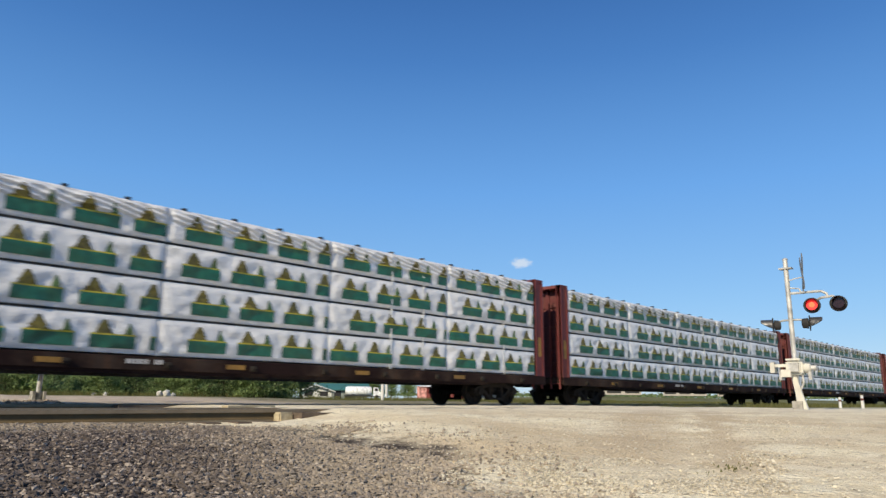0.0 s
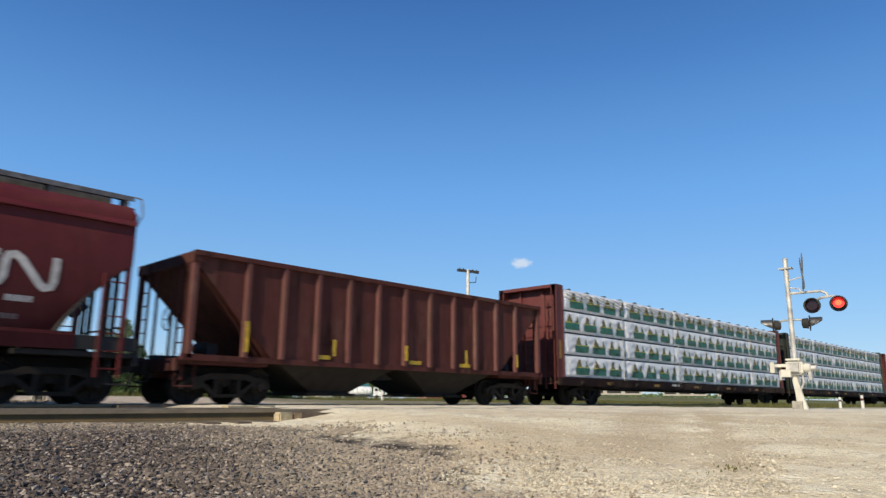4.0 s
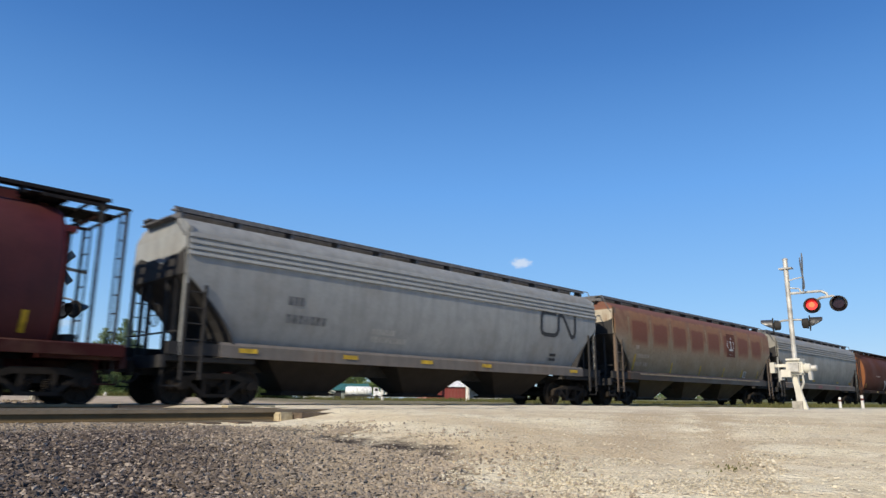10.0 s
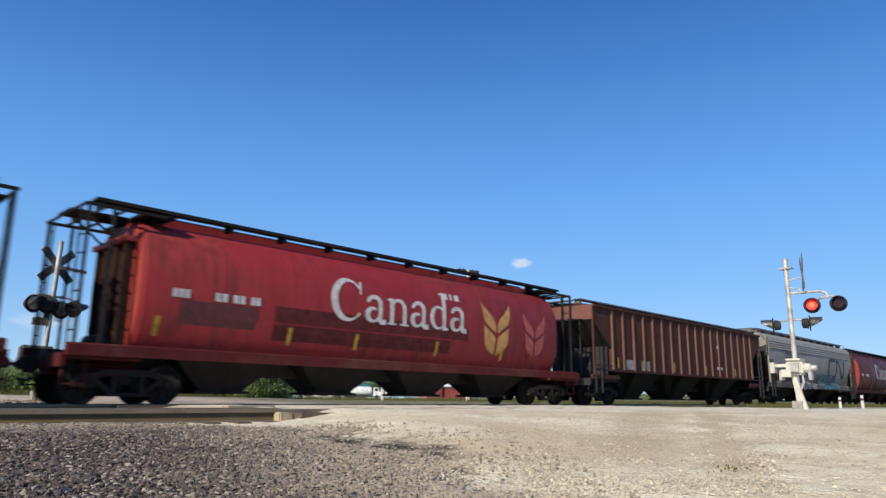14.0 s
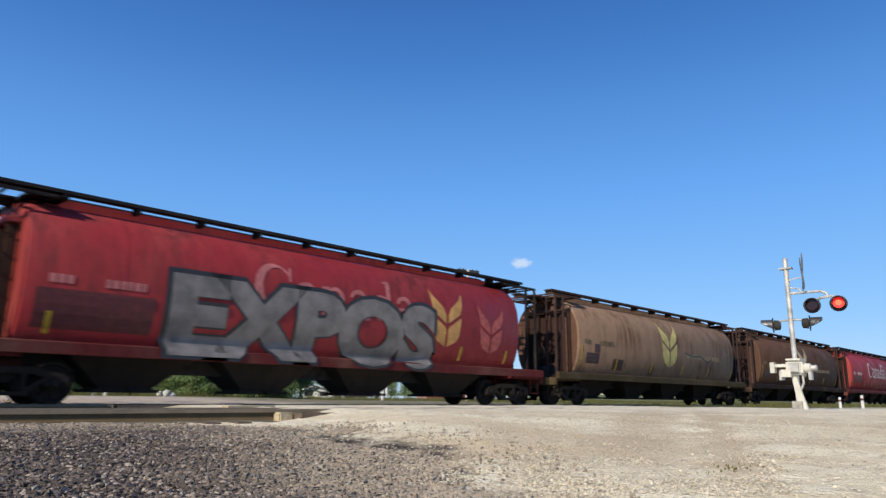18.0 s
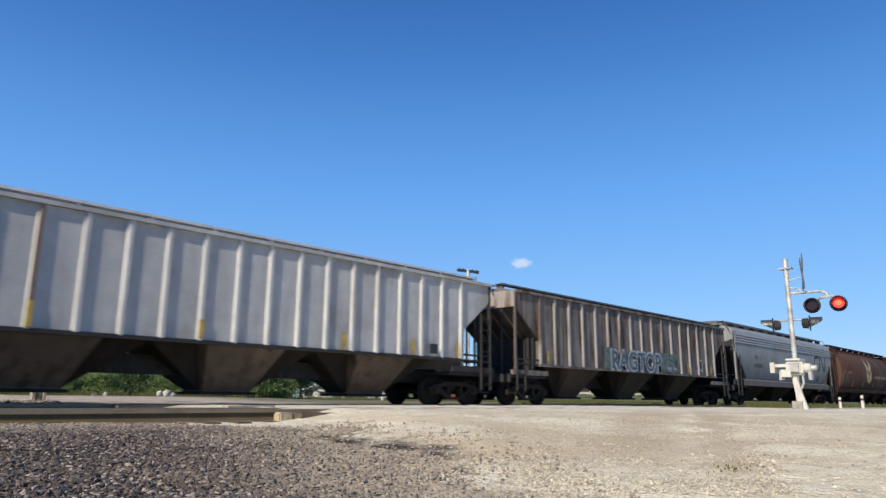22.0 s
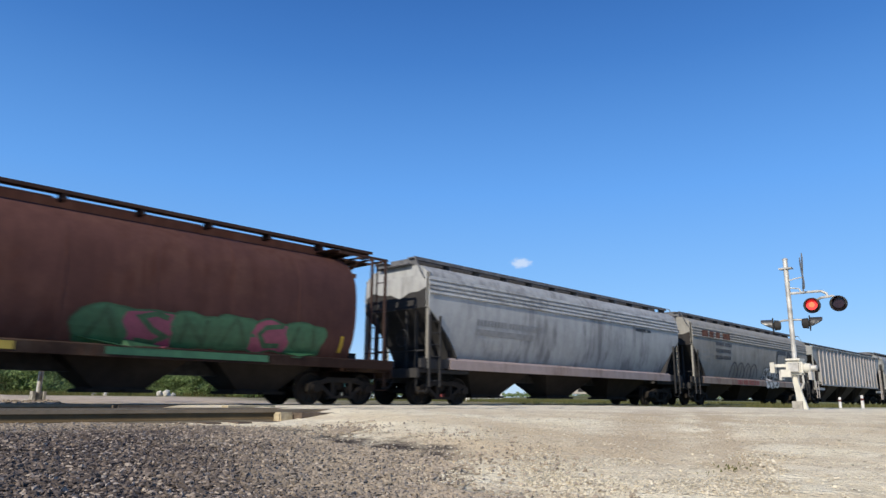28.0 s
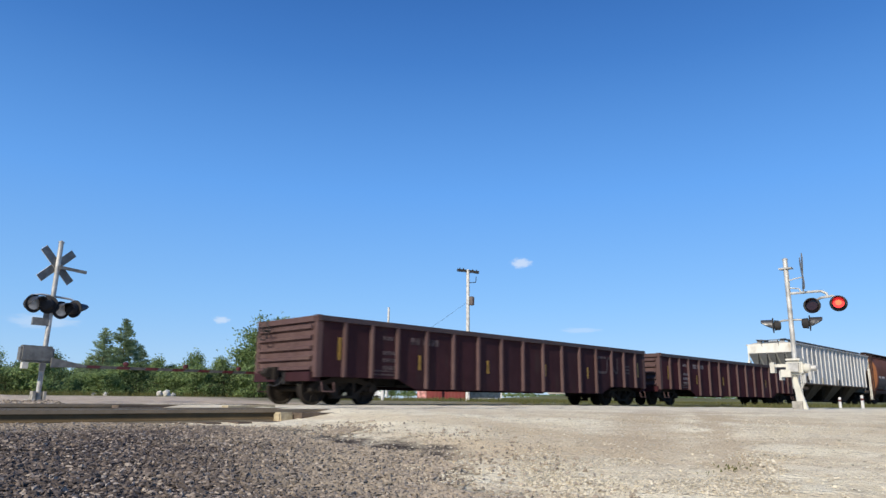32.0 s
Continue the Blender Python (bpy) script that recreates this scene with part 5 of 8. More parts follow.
def signal_lamp(parent, at, yaw, lens, k=1.0):
    """A lamp head that faces -y before it is turned: background disc, hood and lens."""
    m = pose(*at, 0, 0, yaw)
    bm = lathe(B(), [(0.0001, 0.03), (0.212, 0.03), (0.218, 0.015), (0.212, 0.0), (0.15, -0.005), (0.15, 0.005), (0.0001, 0.01)], 28, "y")
    head = part("lamp_head", bm, M_BLACK, parent, "black round signal lamp with hood", True)
    head.matrix_basis = m @ Matrix.Scale(k, 4)
    bm = lathe(B(), [(0.06, 0.03), (0.15, 0.05), (0.13, 0.20), (0.04, 0.22)], 16, "y")
    part("housing", bm, M_BLACK, head, smooth=True)
    bm = B()
    rings = []
    for y, cut in ((0.0, 1.0), (-0.10, 0.86), (-0.20, 0.70), (-0.30, 0.50)):
        rings.append([(0.165 * math.sin(radians(a)), y, 0.165 * math.cos(radians(a))) for a in np.linspace(-120 * cut, 120 * cut, 17)])
        rings[-1] = rings[-1] + [(x * 0.96, yy, z * 0.96) for x, yy, z in rings[-1][::-1]]
    part("hood", loft(bm, rings), M_HOOD, head)
    part("lens", lathe(B(), [(0.0001, -0.03), (0.08, -0.025), (0.145, -0.006), (0.145, 0.0), (0.0001, 0.0)], 24, "y"), lens, head, smooth=True)
    return head


def flip_lens(parent, at, yaw):
    """A flashing lamp: in its hood turns a disc, one side glowing red and the other dull."""
    head = signal_lamp(parent, at, yaw, M_BLACK)
    bm = lathe(B(), [(0.0001, 0.0015), (0.075, 0.0015), (0.146, 0.0012), (0.146, -0.0012), (0.075, -0.0015), (0.0001, -0.0015)], 28, "y")
    bmesh.ops.recalc_face_normals(bm, faces=bm.faces)
    for f in bm.faces:
        c = f.calc_center_median()
        f.material_index = 0 if c.y > -0.0013 else (2 if math.hypot(c.x - 0.01, c.z + 0.01) < 0.07 else 1)
    turner = part("reflector", bm, M_LENS, head, "turning signal disc, one side lit red")
    turner.data.materials.append(M_GLOW)
    turner.data.materials.append(M_CORE)
    turner.location = (0, -0.16, 0)
    return turner


def crossbuck(parent, x, y, z, yaw, face, back):
    for s in (-1, 1):
        bm = box(B(), -0.61, 0.61, -0.012, 0.012, -0.11, 0.11)
        b = part("crossbuck_board", bm, face, parent)
        b.matrix_basis = pose(x, y, z, 0, 0, yaw) @ pose(0, -0.05 - 0.013 * s, 0, 0, 45 * s, 0)
        k = part("board_back", box(B(), -0.605, 0.605, 0.0125, 0.016, -0.105, 0.105), back, b)


def mast(parent, h, r=0.065):
    bm = tube(B(), (0, 0, 0.1), (0, 0, h), r, 14)
    lathe(bm, [(r, h), (r + 0.012, h), (r + 0.012, h + 0.03), (0.02, h + 0.07)], 14, "z")
    part("mast", bm, M_GALV, parent, smooth=True)
    bm = lathe(B(), [(0.10, 0.0), (0.095, 0.06), (0.085, 0.22), (0.08, 0.26)], 12, "z")
    box(bm, -0.15, 0.15, -0.15, 0.15, -0.02, 0.03)
    for s in (-1, 1):
        box(bm, s * 0.13 - 0.035, s * 0.13 + 0.035, -0.13, 0.13, 0.0, 0.27)
    part("mast_base", bm, plain("worn_base_casting", (0.30, 0.285, 0.25), 0.75, scale=7), parent)


REFLECTORS = []
# far signal, seen from behind, with its gate down
far = thing("crossing_signal", pose(5.95, 20.9, 0.02, 0, 1.2, 0), "crossing signal with lowered red and white gate arm, seen from behind", "signal", "crossing signals")
mast(far, 4.36)
crossbuck(far, 0, 0.0, 3.72, 192, M_BOARD, M_BOARDBACK)
part("track_sign", box(B(), 0.02, 0.74, -0.015, 0.015, -0.045, 0.045), M_BOARDBACK, far).matrix_basis = pose(0, -0.1, 3.66, 0, 4, 0)
part("lamp_arm", bend_tube(B(), [(-0.55, 0, 2.80), (-0.30, 0, 2.86), (0.45, 0, 2.82), (0.62, 0, 2.74)], 0.028, 8), M_GALV, far)
for x, yaw, dz, lens in ((-0.46, 20, 0.0, M_CLEAR), (-0.10, 150, 0.01, M_LENS), (0.24, 15, -0.10, M_CLEAR), (0.58, 120, -0.03, M_LENS)):
    signal_lamp(far, (x, -0.06, 2.58 + dz), yaw, lens, 1.14)
part("bell_bracket", box(B(), -0.42, -0.02, -0.06, 0.06, 2.02, 2.22), M_BOARDBACK, far)
part("bracket_post", box(B(), -0.16, -0.04, -0.05, 0.05, 2.2, 2.44), M_BOARDBACK, far)
bm = box(B(), -0.62, 0.20, -0.20, 0.14, 1.02, 1.46)
bmesh.ops.bevel(bm, geom=bm.edges[:], offset=0.05, segments=2, affect="EDGES")
part("gate_mechanism", bm, M_BOARDBACK, far, "grey gate mechanism box")
part("junction_box", box(B(), -0.56, -0.42, -0.28, -0.1, 0.84, 1.00), M_CREAM, far)
part("counterweight", box(B(), -0.14, 0.0, -0.28, -0.2, 0.80, 1.0), M_BOARDBACK, far)
arm = part("gate_arm", box(B(), 0.3, 6.9, -0.33, -0.29, 0.92, 1.0), M_ARMSHADE, far, "white gate arm with red stripes")
arm.matrix_basis = pose(0, 0, -0.01, 0, -1.2, 0)
for i in range(7):
    x = 1.0 + 0.82 * i
    part("red_stripe", prism_y(B(), [(x, 0.918), (x + 0.36, 0.918), (x + 0.42, 1.002), (x + 0.06, 1.002)], -0.334, -0.286), M_REDSTRIPE, arm)
for x in (2.1, 3.9, 5.7):
    part("arm_lamp", lathe(B(), [(0.02, -0.36), (0.065, -0.35), (0.07, -0.27), (0.03, -0.25)], 12, "y", (x, 0, 1.07)), M_REDSTRIPE, arm, "small red lamp on the gate arm")
part("arm_bracket", prism_y(B(), [(0.1, 0.90), (1.0, 0.95), (1.0, 1.0), (0.1, 1.16)], -0.36, -0.30), M_BOARDBACK, far)
part("foot_guard", box(B(), -0.26, 0.16, -0.25, 0.2, 0.0, 0.05), M_GALV, far)

# near signal, facing the camera, flashing
near = thing("crossing_signal", pose(20.7, 6.48, -0.06), "galvanised crossing signal with two flashing red lamps on an arm", "signal", "crossing signals")
mast(near, 4.22)
part("finial_collar", box(B(), -0.1, 0.1, -0.17, 0.17, 3.95, 3.99), M_GALV, near)
# the boards of its crossbuck are seen edge-on
for s in (-1, 1):
    b = part("crossbuck_board", box(B(), -0.61, 0.61, -0.012, 0.012, -0.11, 0.11), M_BOARDBACK, near)
    b.matrix_basis = pose(0.02 * s, -0.42, 3.80, 0, 0, 20) @ pose(0, 0, 0, 0, 45 * s, 0)
part("crossbuck_bracket", bend_tube(B(), [(0, -0.05, 3.62), (0, -0.22, 3.66), (0, -0.42, 3.68)], 0.018, 6), M_GALV, near)
part("lamp_arm", bend_tube(B(), [(0, 0, 3.25), (0, -0.86, 3.24), (0, -0.98, 3.16), (0, -1.0, 3.08)], 0.035, 8), M_GALV, near)
part("arm_brace", bend_tube(B(), [(0, 0, 3.42), (0, -0.3, 3.36), (0, -0.34, 3.26)], 0.02, 6), M_GALV, near)
part("lamp_crossarm", bend_tube(B(), [(0.05, -0.62, 2.98), (0, -0.85, 3.06), (0, -1.1, 3.08), (-0.05, -1.28, 3.0)], 0.035, 8), M_GALV, near)
for i, (y, z) in enumerate(((-0.60, 2.86), (-1.26, 2.86))):
    REFLECTORS.append(flip_lens(near, (-0.05, y, z), -76))
part("lower_arm", bend_tube(B(), [(0, 0.36, 2.46), (0, 0.2, 2.50), (0, -0.2, 2.50), (0, -0.38, 2.48)], 0.028, 8), M_GALV, near)
signal_lamp(near, (0, 0.50, 2.38), 197, M_LENS)
signal_lamp(near, (0, -0.50, 2.38), 17, M_LENS)
bm = box(B(), -0.22, 0.16, -0.24, 0.20, 0.98, 1.38)
bmesh.ops.bevel(bm, geom=bm.edges[:], offset=0.05, segments=2, affect="EDGES")
part("gate_mechanism", bm, M_CREAM, near, "cream painted gate mechanism box")
part("mechanism_lid", box(B(), -0.24, 0.18, -0.20, 0.17, 1.37, 1.42), M_CREAM, near)
part("end_cover", lathe(B(), [(0.05, -0.42), (0.12, -0.40), (0.13, -0.28), (0.10, -0.22)], 12, "y", (-0.03, 0, 1.16)), M_CREAM, near, smooth=True)
part("arm_hub", lathe(B(), [(0.05, -0.56), (0.075, -0.55), (0.075, -0.40), (0.05, -0.39)], 10, "y", (-0.03, 0, 1.16)), M_GALV, near, smooth=True)
part("terminal_box", box(B(), -0.29, -0.225, -0.16, 0.10, 1.06, 1.30), M_GALV, near)
part("counterweight_arm", box(B(), -0.13, -0.06, 0.16, 0.58, 1.20, 1.28), M_CREAM, near)
part("counterweight", box(B(), -0.18, -0.01, 0.50, 0.62, 1.04, 1.33), M_CREAM, near)
part("counterweight", box(B(), -0.18, -0.01, 0.30, 0.39, 0.84, 1.10), M_GALV, near)
part("counterweight", box(B(), -0.17, -0.02, -0.44, -0.36, 0.84, 1.06), M_GALV, near)
part("crank_box", box(B(), -0.30, -0.06, 0.05, 0.30, 0.92, 1.12), M_CREAM, near)
part("conduit", bend_tube(B(), [(-0.05, -0.18, 1.0), (-0.06, -0.19, 0.75), (-0.02, -0.05, 0.5)], 0.03, 6), M_GALV, near)
part("prop", loft(B(), [[(x - 0.04, y - w, z), (x + 0.04, y - w, z), (x + 0.04, y + w, z), (x - 0.04, y + w, z)] for x, y, z, w in ((-0.05, -0.14, 0.0, 0.13), (-0.05, -0.06, 0.40, 0.09), (-0.05, 0.05, 1.0, 0.06))]), M_CREAM, near)

# ---- small roadside things and the far side ----
for x, y, h in ((28.6, 7.55, 0.40), (26.6, 6.35, 0.46)):
    b = thing("marker_post", pose(x, y, ground_z(x, y) - 0.02), "short white marker post with a red band", "post", "marker posts")
    part("post", tube(B(), (0, 0, 0), (0, 0, h), 0.05, 10, 0.045), M_BOARD, b)
    part("band", tube(B(), (0, 0, h * 0.62), (0, 0, h * 0.78), 0.053, 10), M_REDSTRIPE, b)


M_POLE = plain("pale_pole_wood", (0.58, 0.56, 0.52), 0.85, scale=5)
px_, py_ = 0.7414 * 52, 0.6711 * 52
pole = thing("utility_pole", pose(px_, py_, ground_z(px_, py_) - 0.05), "pale utility pole with crossarm and transformer", "utility pole")
part("pole", tube(B(), (0, 0, 0), (0, 0, 9.9), 0.17, 12, 0.12), M_POLE, pole, smooth=True)
arm = part("crossarm", box(B(), -0.85, 0.85, -0.07, 0.07, -0.10, 0.10), M_BLACK, pole)
arm.matrix_basis = pose(0, 0, 9.78, 0, 5, -38)
for x in (-0.65, -0.35, 0.35, 0.65):
    part("insulator", lathe(B(), [(0.03, 0.10), (0.05, 0.12), (0.04, 0.18), (0.02, 0.20)], 8, "z", (x, 0, 0)), M_BLACK, arm)
bm = lathe(B(), [(0.05, 7.15), (0.19, 7.18), (0.20, 7.75), (0.16, 7.82), (0.03, 7.86)], 12, "z", (0.27, -0.15, 0))
part("transformer", bm, plain("transformer_grey", (0.10, 0.075, 0.065), 0.6), pole, "dull dark transformer can", True)
part("cutout_arm", bend_tube(B(), [(0.1, 0, 8.9), (0.55, -0.3, 8.95), (0.6, -0.32, 9.4)], 0.03, 6), M_BLACK, pole)
part("guy_wire", bend_tube(B(), [(-0.05, 0, 7.4), (-2.0, 0.8, 5.9), (-5.5, 2.2, 3.4), (-9.5, 3.8, 0.4)], 0.009, 4), M_BLACK, pole)

q2 = thing("utility_pole", pose(0.6592 * 80, 0.752 * 80, 0.4), "bare grey pole far behind the tracks", "utility pole")
part("pole", tube(B(), (0, 0, 0), (0, 0, 10.2), 0.16, 10, 0.12), M_POLE, q2)

wp = thing("vent_post", pose(0.655 * 40, 0.7557 * 40, 0.0), "white plastic marker pipe beside the road", "post")
part("pipe", lathe(B(), [(0.10, 0), (0.10, 1.22), (0.08, 1.27), (0.001, 1.28)], 12, "z"), M_BOARD, wp)

bx = thing("storage_shed", pose(0.7155 * 50, 0.6986 * 50, 0.1, 0, 0, 46 - 92), "small wine-red shed with a pale metal roof and open lean-to", "shed")
M_TENT = plain("pale_roof_metal", (0.62, 0.63, 0.64), 0.5)
M_BOXRED = paint("container_red", (0.22, 0.045, 0.04), rust_amt=0.2, dust_amt=0.2)
part("body", box(B(), -1.72, 1.72, 0.0, 1.6, 0.0, 0.98), M_BOXRED, bx)
for y0, y1 in ((-0.15, 1.2), (2.55, 1.2)):        # pale metal roof sheets over shed and lean-to
    part("roof", loft(B(), [[(x, y0, 0.95), (x, y0, 1.01), (x, y1, 1.76), (x, y1, 1.70)] for x in (-1.5, 4.5)]), M_TENT, bx)
for i in range(9):
    x = -1.4 + 5.8 * i / 8
    part("roof_seam", loft(B(), [[(x - 0.02, -0.15, 1.0), (x + 0.02, -0.15, 1.0), (x + 0.02, -0.15, 1.04), (x - 0.02, -0.15, 1.04)], [(x - 0.02, 1.2, 1.75), (x + 0.02, 1.2, 1.75), (x + 0.02, 1.2, 1.79), (x - 0.02, 1.2, 1.79)]]), M_TENT, bx)
part("lean_to_wall", box(B(), 1.74, 4.3, 0.9, 2.3, 0.0, 0.98), plain("pale_grey_siding", (0.40, 0.40, 0.40), 0.8), bx)
part("corner_post", box(B(), 1.88, 2.04, -0.12, 0.02, 0.0, 0.98), M_BOARD, bx)
part("corner_post", box(B(), 4.2, 4.3, -0.10, 0.0, 0.0, 0.98), M_BOARD, bx)
for i in range(14):
    if i > 3:
        part("corrugation", box(B(), -1.68 + i * 0.245, -1.58 + i * 0.245, -0.03, 0.0, 0.04, 0.94), M_BOXRED, bx)
part("end_panel", box(B(), -1.72, -1.05, -0.035, -0.002, 0.02, 0.96), plain("faded_print", (0.52, 0.25, 0.22), 0.7, var=0.6, scale=4), bx)


def true_size(ob, k):
    """Sets a thing k times as far off and makes it k times as large."""
    x, y, z = ob.matrix_world.translation
    yaw = ob.matrix_world.to_euler().z
    ob.matrix_world = pose(x * k, y * k, 0.166 + (z - 0.166) * k, 0, 0, math.degrees(yaw)) @ Matrix.Scale(k, 4)
    return ob


def hut(name, at_dir, dist, w, d, h, roof_h, wall, roof, label, z=0.1, yaw=0, openings=2):
    b = thing(name, pose(at_dir[0] * dist, at_dir[1] * dist, z, 0, 0, yaw), label, "building")
    part("wall", prism_y(B(), [(-w / 2, 0), (w / 2, 0), (w / 2, h), (0, h + roof_h * 0.96), (-w / 2, h)], 0, d), wall, b)
    for s in (-1, 1):
        bm = loft(B(), [[(0, y, h + roof_h + 0.06), (s * (w / 2 + 0.45), y, h - 0.18), (s * (w / 2 + 0.45), y, h - 0.30), (0, y, h + roof_h - 0.08)] for y in (-0.5, d + 0.5)])
        part("roof", bm, roof, b)
    for i in range(openings):
        x = -w / 2 + w * (i + 0.5) / openings
        wd = part("window", box(B(), x - w * 0.13, x + w * 0.13, -0.05, 0.02, h * 0.25, h * 0.8), M_BLACK, b)
        part("frame", box(B(), x - w * 0.15, x + w * 0.15, -0.07, -0.02, h * 0.80, h * 0.86), roof, wd)
    return b


true_size(bx, 1.8)
M_CREAMWALL = plain("cream_siding", (0.56, 0.55, 0.50), 0.8)
M_GREYROOF = plain("pale_shingle_roof", (0.50, 0.50, 0.48), 0.8)
M_GREENROOF = plain("green_metal_roof", (0.045, 0.15, 0.13), 0.45)
M_SHEDWALL = plain("shed_wall", (0.20, 0.22, 0.20), 0.8)
true_size(hut("house", (0.5823, 0.813), 85, 3.6, 6, 1.0, 0.55, M_CREAMWALL, M_GREYROOF, "small cream house with a pale gable roof", 0.2, -36), 1.9)
sh = thing("shed", pose(0.612 * 95, 0.791 * 95, 0.2, 0, 0, -38), "long low shed with a green metal roof", "building")
part("wall", box(B(), -3.2, 3.2, 0, 4, 0, 1.2), M_SHEDWALL, sh)
part("roof", prism_x(B(), [(-0.4, 1.15), (2.0, 2.0), (4.4, 1.15), (4.4, 1.05), (2.0, 1.85), (-0.4, 1.05)], -3.5, 3.5), M_GREENROOF, sh)
for x in (-2.2, -0.7, 0.8, 2.3):
    part("door", box(B(), x - 0.45, x + 0.45, -0.04, 0.02, 0.02, 1.0), M_BLACK, sh)

true_size(sh, 1.9)

tk = thing("tank_truck", pose(0.6324 * 70, 0.7747 * 70, 0.15, 0, 0, -40), "white tank truck parked beside the road", "truck")
M_TRUCKW = plain("truck_white", (0.72, 0.72, 0.71), 0.35)
part("tank", lathe(B(), [(0.05, -1.3), (0.36, -1.28), (0.45, -1.1), (0.45, 1.1), (0.36, 1.28), (0.05, 1.3)], 18, "x", (-0.3, 0, 0.78)), M_TRUCKW, tk, smooth=True)
part("chassis", box(B(), -1.7, 1.9, -0.35, 0.35, 0.22, 0.36), M_BLACK, tk)
cab = part("cab", prism_y(B(), [(1.15, 0.3), (1.95, 0.3), (1.95, 0.68), (1.72, 0.74), (1.6, 1.12), (1.15, 1.14)], -0.42, 0.42), M_TRUCKW, tk)
part("cab_window", prism_y(B(), [(1.28, 0.78), (1.62, 0.78), (1.55, 1.04), (1.28, 1.04)], -0.432, 0.432), M_BLACK, cab)
for x in (-1.3, -0.85, 1.5):
    for s in (-1, 1):
        w = part("wheel", lathe(B(), [(0.04, -0.07), (0.2, -0.07), (0.22, 0), (0.2, 0.07), (0.04, 0.07)], 14, "y"), M_BLACK, tk)
        w.location = (x, s * 0.36, 0.21)

true_size(tk, 1.9)

# far farm buildings and low sheds beyond the field
M_FARROOF = plain("far_metal_roof", (0.46, 0.50, 0.54), 0.5)
M_FARWALL = plain("far_wall", (0.42, 0.38, 0.33), 0.8)
for a, d, w, h, r in ((56.0, 150, 9, 1.6, 1.1), (59.5, 165, 12, 1.4, 1.2), (64.8, 180, 10, 1.5, 1.2), (68.5, 190, 9, 1.4, 1.1), (47.0, 120, 10, 3.2, 0.9)):
    hut("farm_building", (math.sin(radians(a)), math.cos(radians(a))), d, w, 8, h, r, M_FARWALL, M_FARROOF, "far low farm building with a pale metal roof", 1.6 if a > 50 else 0.0, -a, 3)

# ---- trees ----
M_BARK = plain("bark", (0.09, 0.065, 0.045), 0.9, scale=12)


def leaf_material(name, a, b):
    m, nt, p = tree_of(name)
    rnd = nt.nodes.new("ShaderNodeNewGeometry").outputs["Random Per Island"]
    c = mix(nt, rnd, a, b)
    nt.nodes.remove(p)
    df, tl, mx = nt.nodes.new("ShaderNodeBsdfDiffuse"), nt.nodes.new("ShaderNodeBsdfTranslucent"), nt.nodes.new("ShaderNodeMixShader")
    mx.inputs[0].default_value = 0.45
    nt.links.new(c, df.inputs[0])
    nt.links.new(c, tl.inputs[0])
    nt.links.new(df.outputs[0], mx.inputs[1])
    nt.links.new(tl.outputs[0], mx.inputs[2])
    nt.links.new(mx.outputs[0], nt.nodes["Material Output"].inputs[0])
    return m


LEAVES = [leaf_material("leaf_fresh", (0.125, 0.195, 0.075), (0.345, 0.43, 0.18)), leaf_material("leaf_deep", (0.085, 0.13, 0.055), (0.22, 0.28, 0.125)), leaf_material("needle_green", (0.17, 0.24, 0.13), (0.34, 0.43, 0.24))]


def tree_kit(seed, h, spread_r, leaves, size, form="round"):
    """Trunk and limbs in one mesh, and a crown of small bent leaves with gaps in it."""
    rnd = random.Random(seed)
    bm = B()
    tips = []
    z = 0.0
    tube(bm, (0, 0, -0.1), (0.05 * h * rnd.uniform(-1, 1) * 0.3, 0, h * 0.45), 0.035 * h ** 0.7 * 1.3, 7, 0.02 * h ** 0.7)
    tube(bm, (0, 0, h * 0.43), (0, 0, h * 0.93), 0.02 * h ** 0.7, 6, 0.006 * h)
    n = 36 if form == "round" else 56
    for i in range(n):
        t = rnd.uniform(0.15, 0.95) if form == "round" else 0.08 + 0.88 * i / n
        if form == "round":
            reach = spread_r * math.sin(math.pi * min(1, 0.18 + t * 0.85)) ** 0.7 * rnd.uniform(0.5, 1.1)
            rise = rnd.uniform(0.05, 0.35)
        else:
            reach = spread_r * (1.05 - t) * rnd.uniform(0.6, 1.15) + 0.15
            rise = rnd.uniform(-0.1, 0.25)
        a = rnd.uniform(0, TAU)
        p0 = Vector((0, 0, h * t * 0.92))
        p1 = p0 + Vector((math.cos(a) * reach, math.sin(a) * reach, reach * rise))
        tube(bm, p0, p1, 0.012 * h ** 0.7, 4, 0.004 * h ** 0.5)
        for k in range(4):
            tips.append((p0.lerp(p1, 0.35 + 0.65 * k / 3), 0.16 * h ** 0.6 * (0.75 if form != "round" else 1.0)))
    tips.append((Vector((0, 0, h * 0.95)), 0.12 * h ** 0.6))
    trunk = mesh_of("trunk", bm)
    vs, fs = [], []
    for i in range(leaves):
        c, r = tips[rnd.randrange(len(tips))]
        d = Vector((rnd.gauss(0, 1), rnd.gauss(0, 1), rnd.gauss(0, 0.8)))
        p = c + d * r * (0.78 if form == "round" else 0.6)
        s = size * rnd.uniform(0.6, 1.4)
        u = Vector((rnd.gauss(0, 1), rnd.gauss(0, 1), rnd.gauss(0, 1))).normalized()
        v = u.orthogonal().normalized() if rnd.random() < 0.5 else u.cross(Vector((0.3, 0.2, 1))).normalized()
        w = u.cross(v)
        k = len(vs)
        vs += [tuple(p - u * s), tuple(p + v * s * 0.55 + w * s * 0.2), tuple(p + u * s), tuple(p - v * s * 0.55 + w * s * 0.2)]
        fs.append((k, k + 1, k + 2, k + 3))
    me = bpy.data.meshes.new("crown")
    me.from_pydata(vs, [], fs)
    return trunk, me


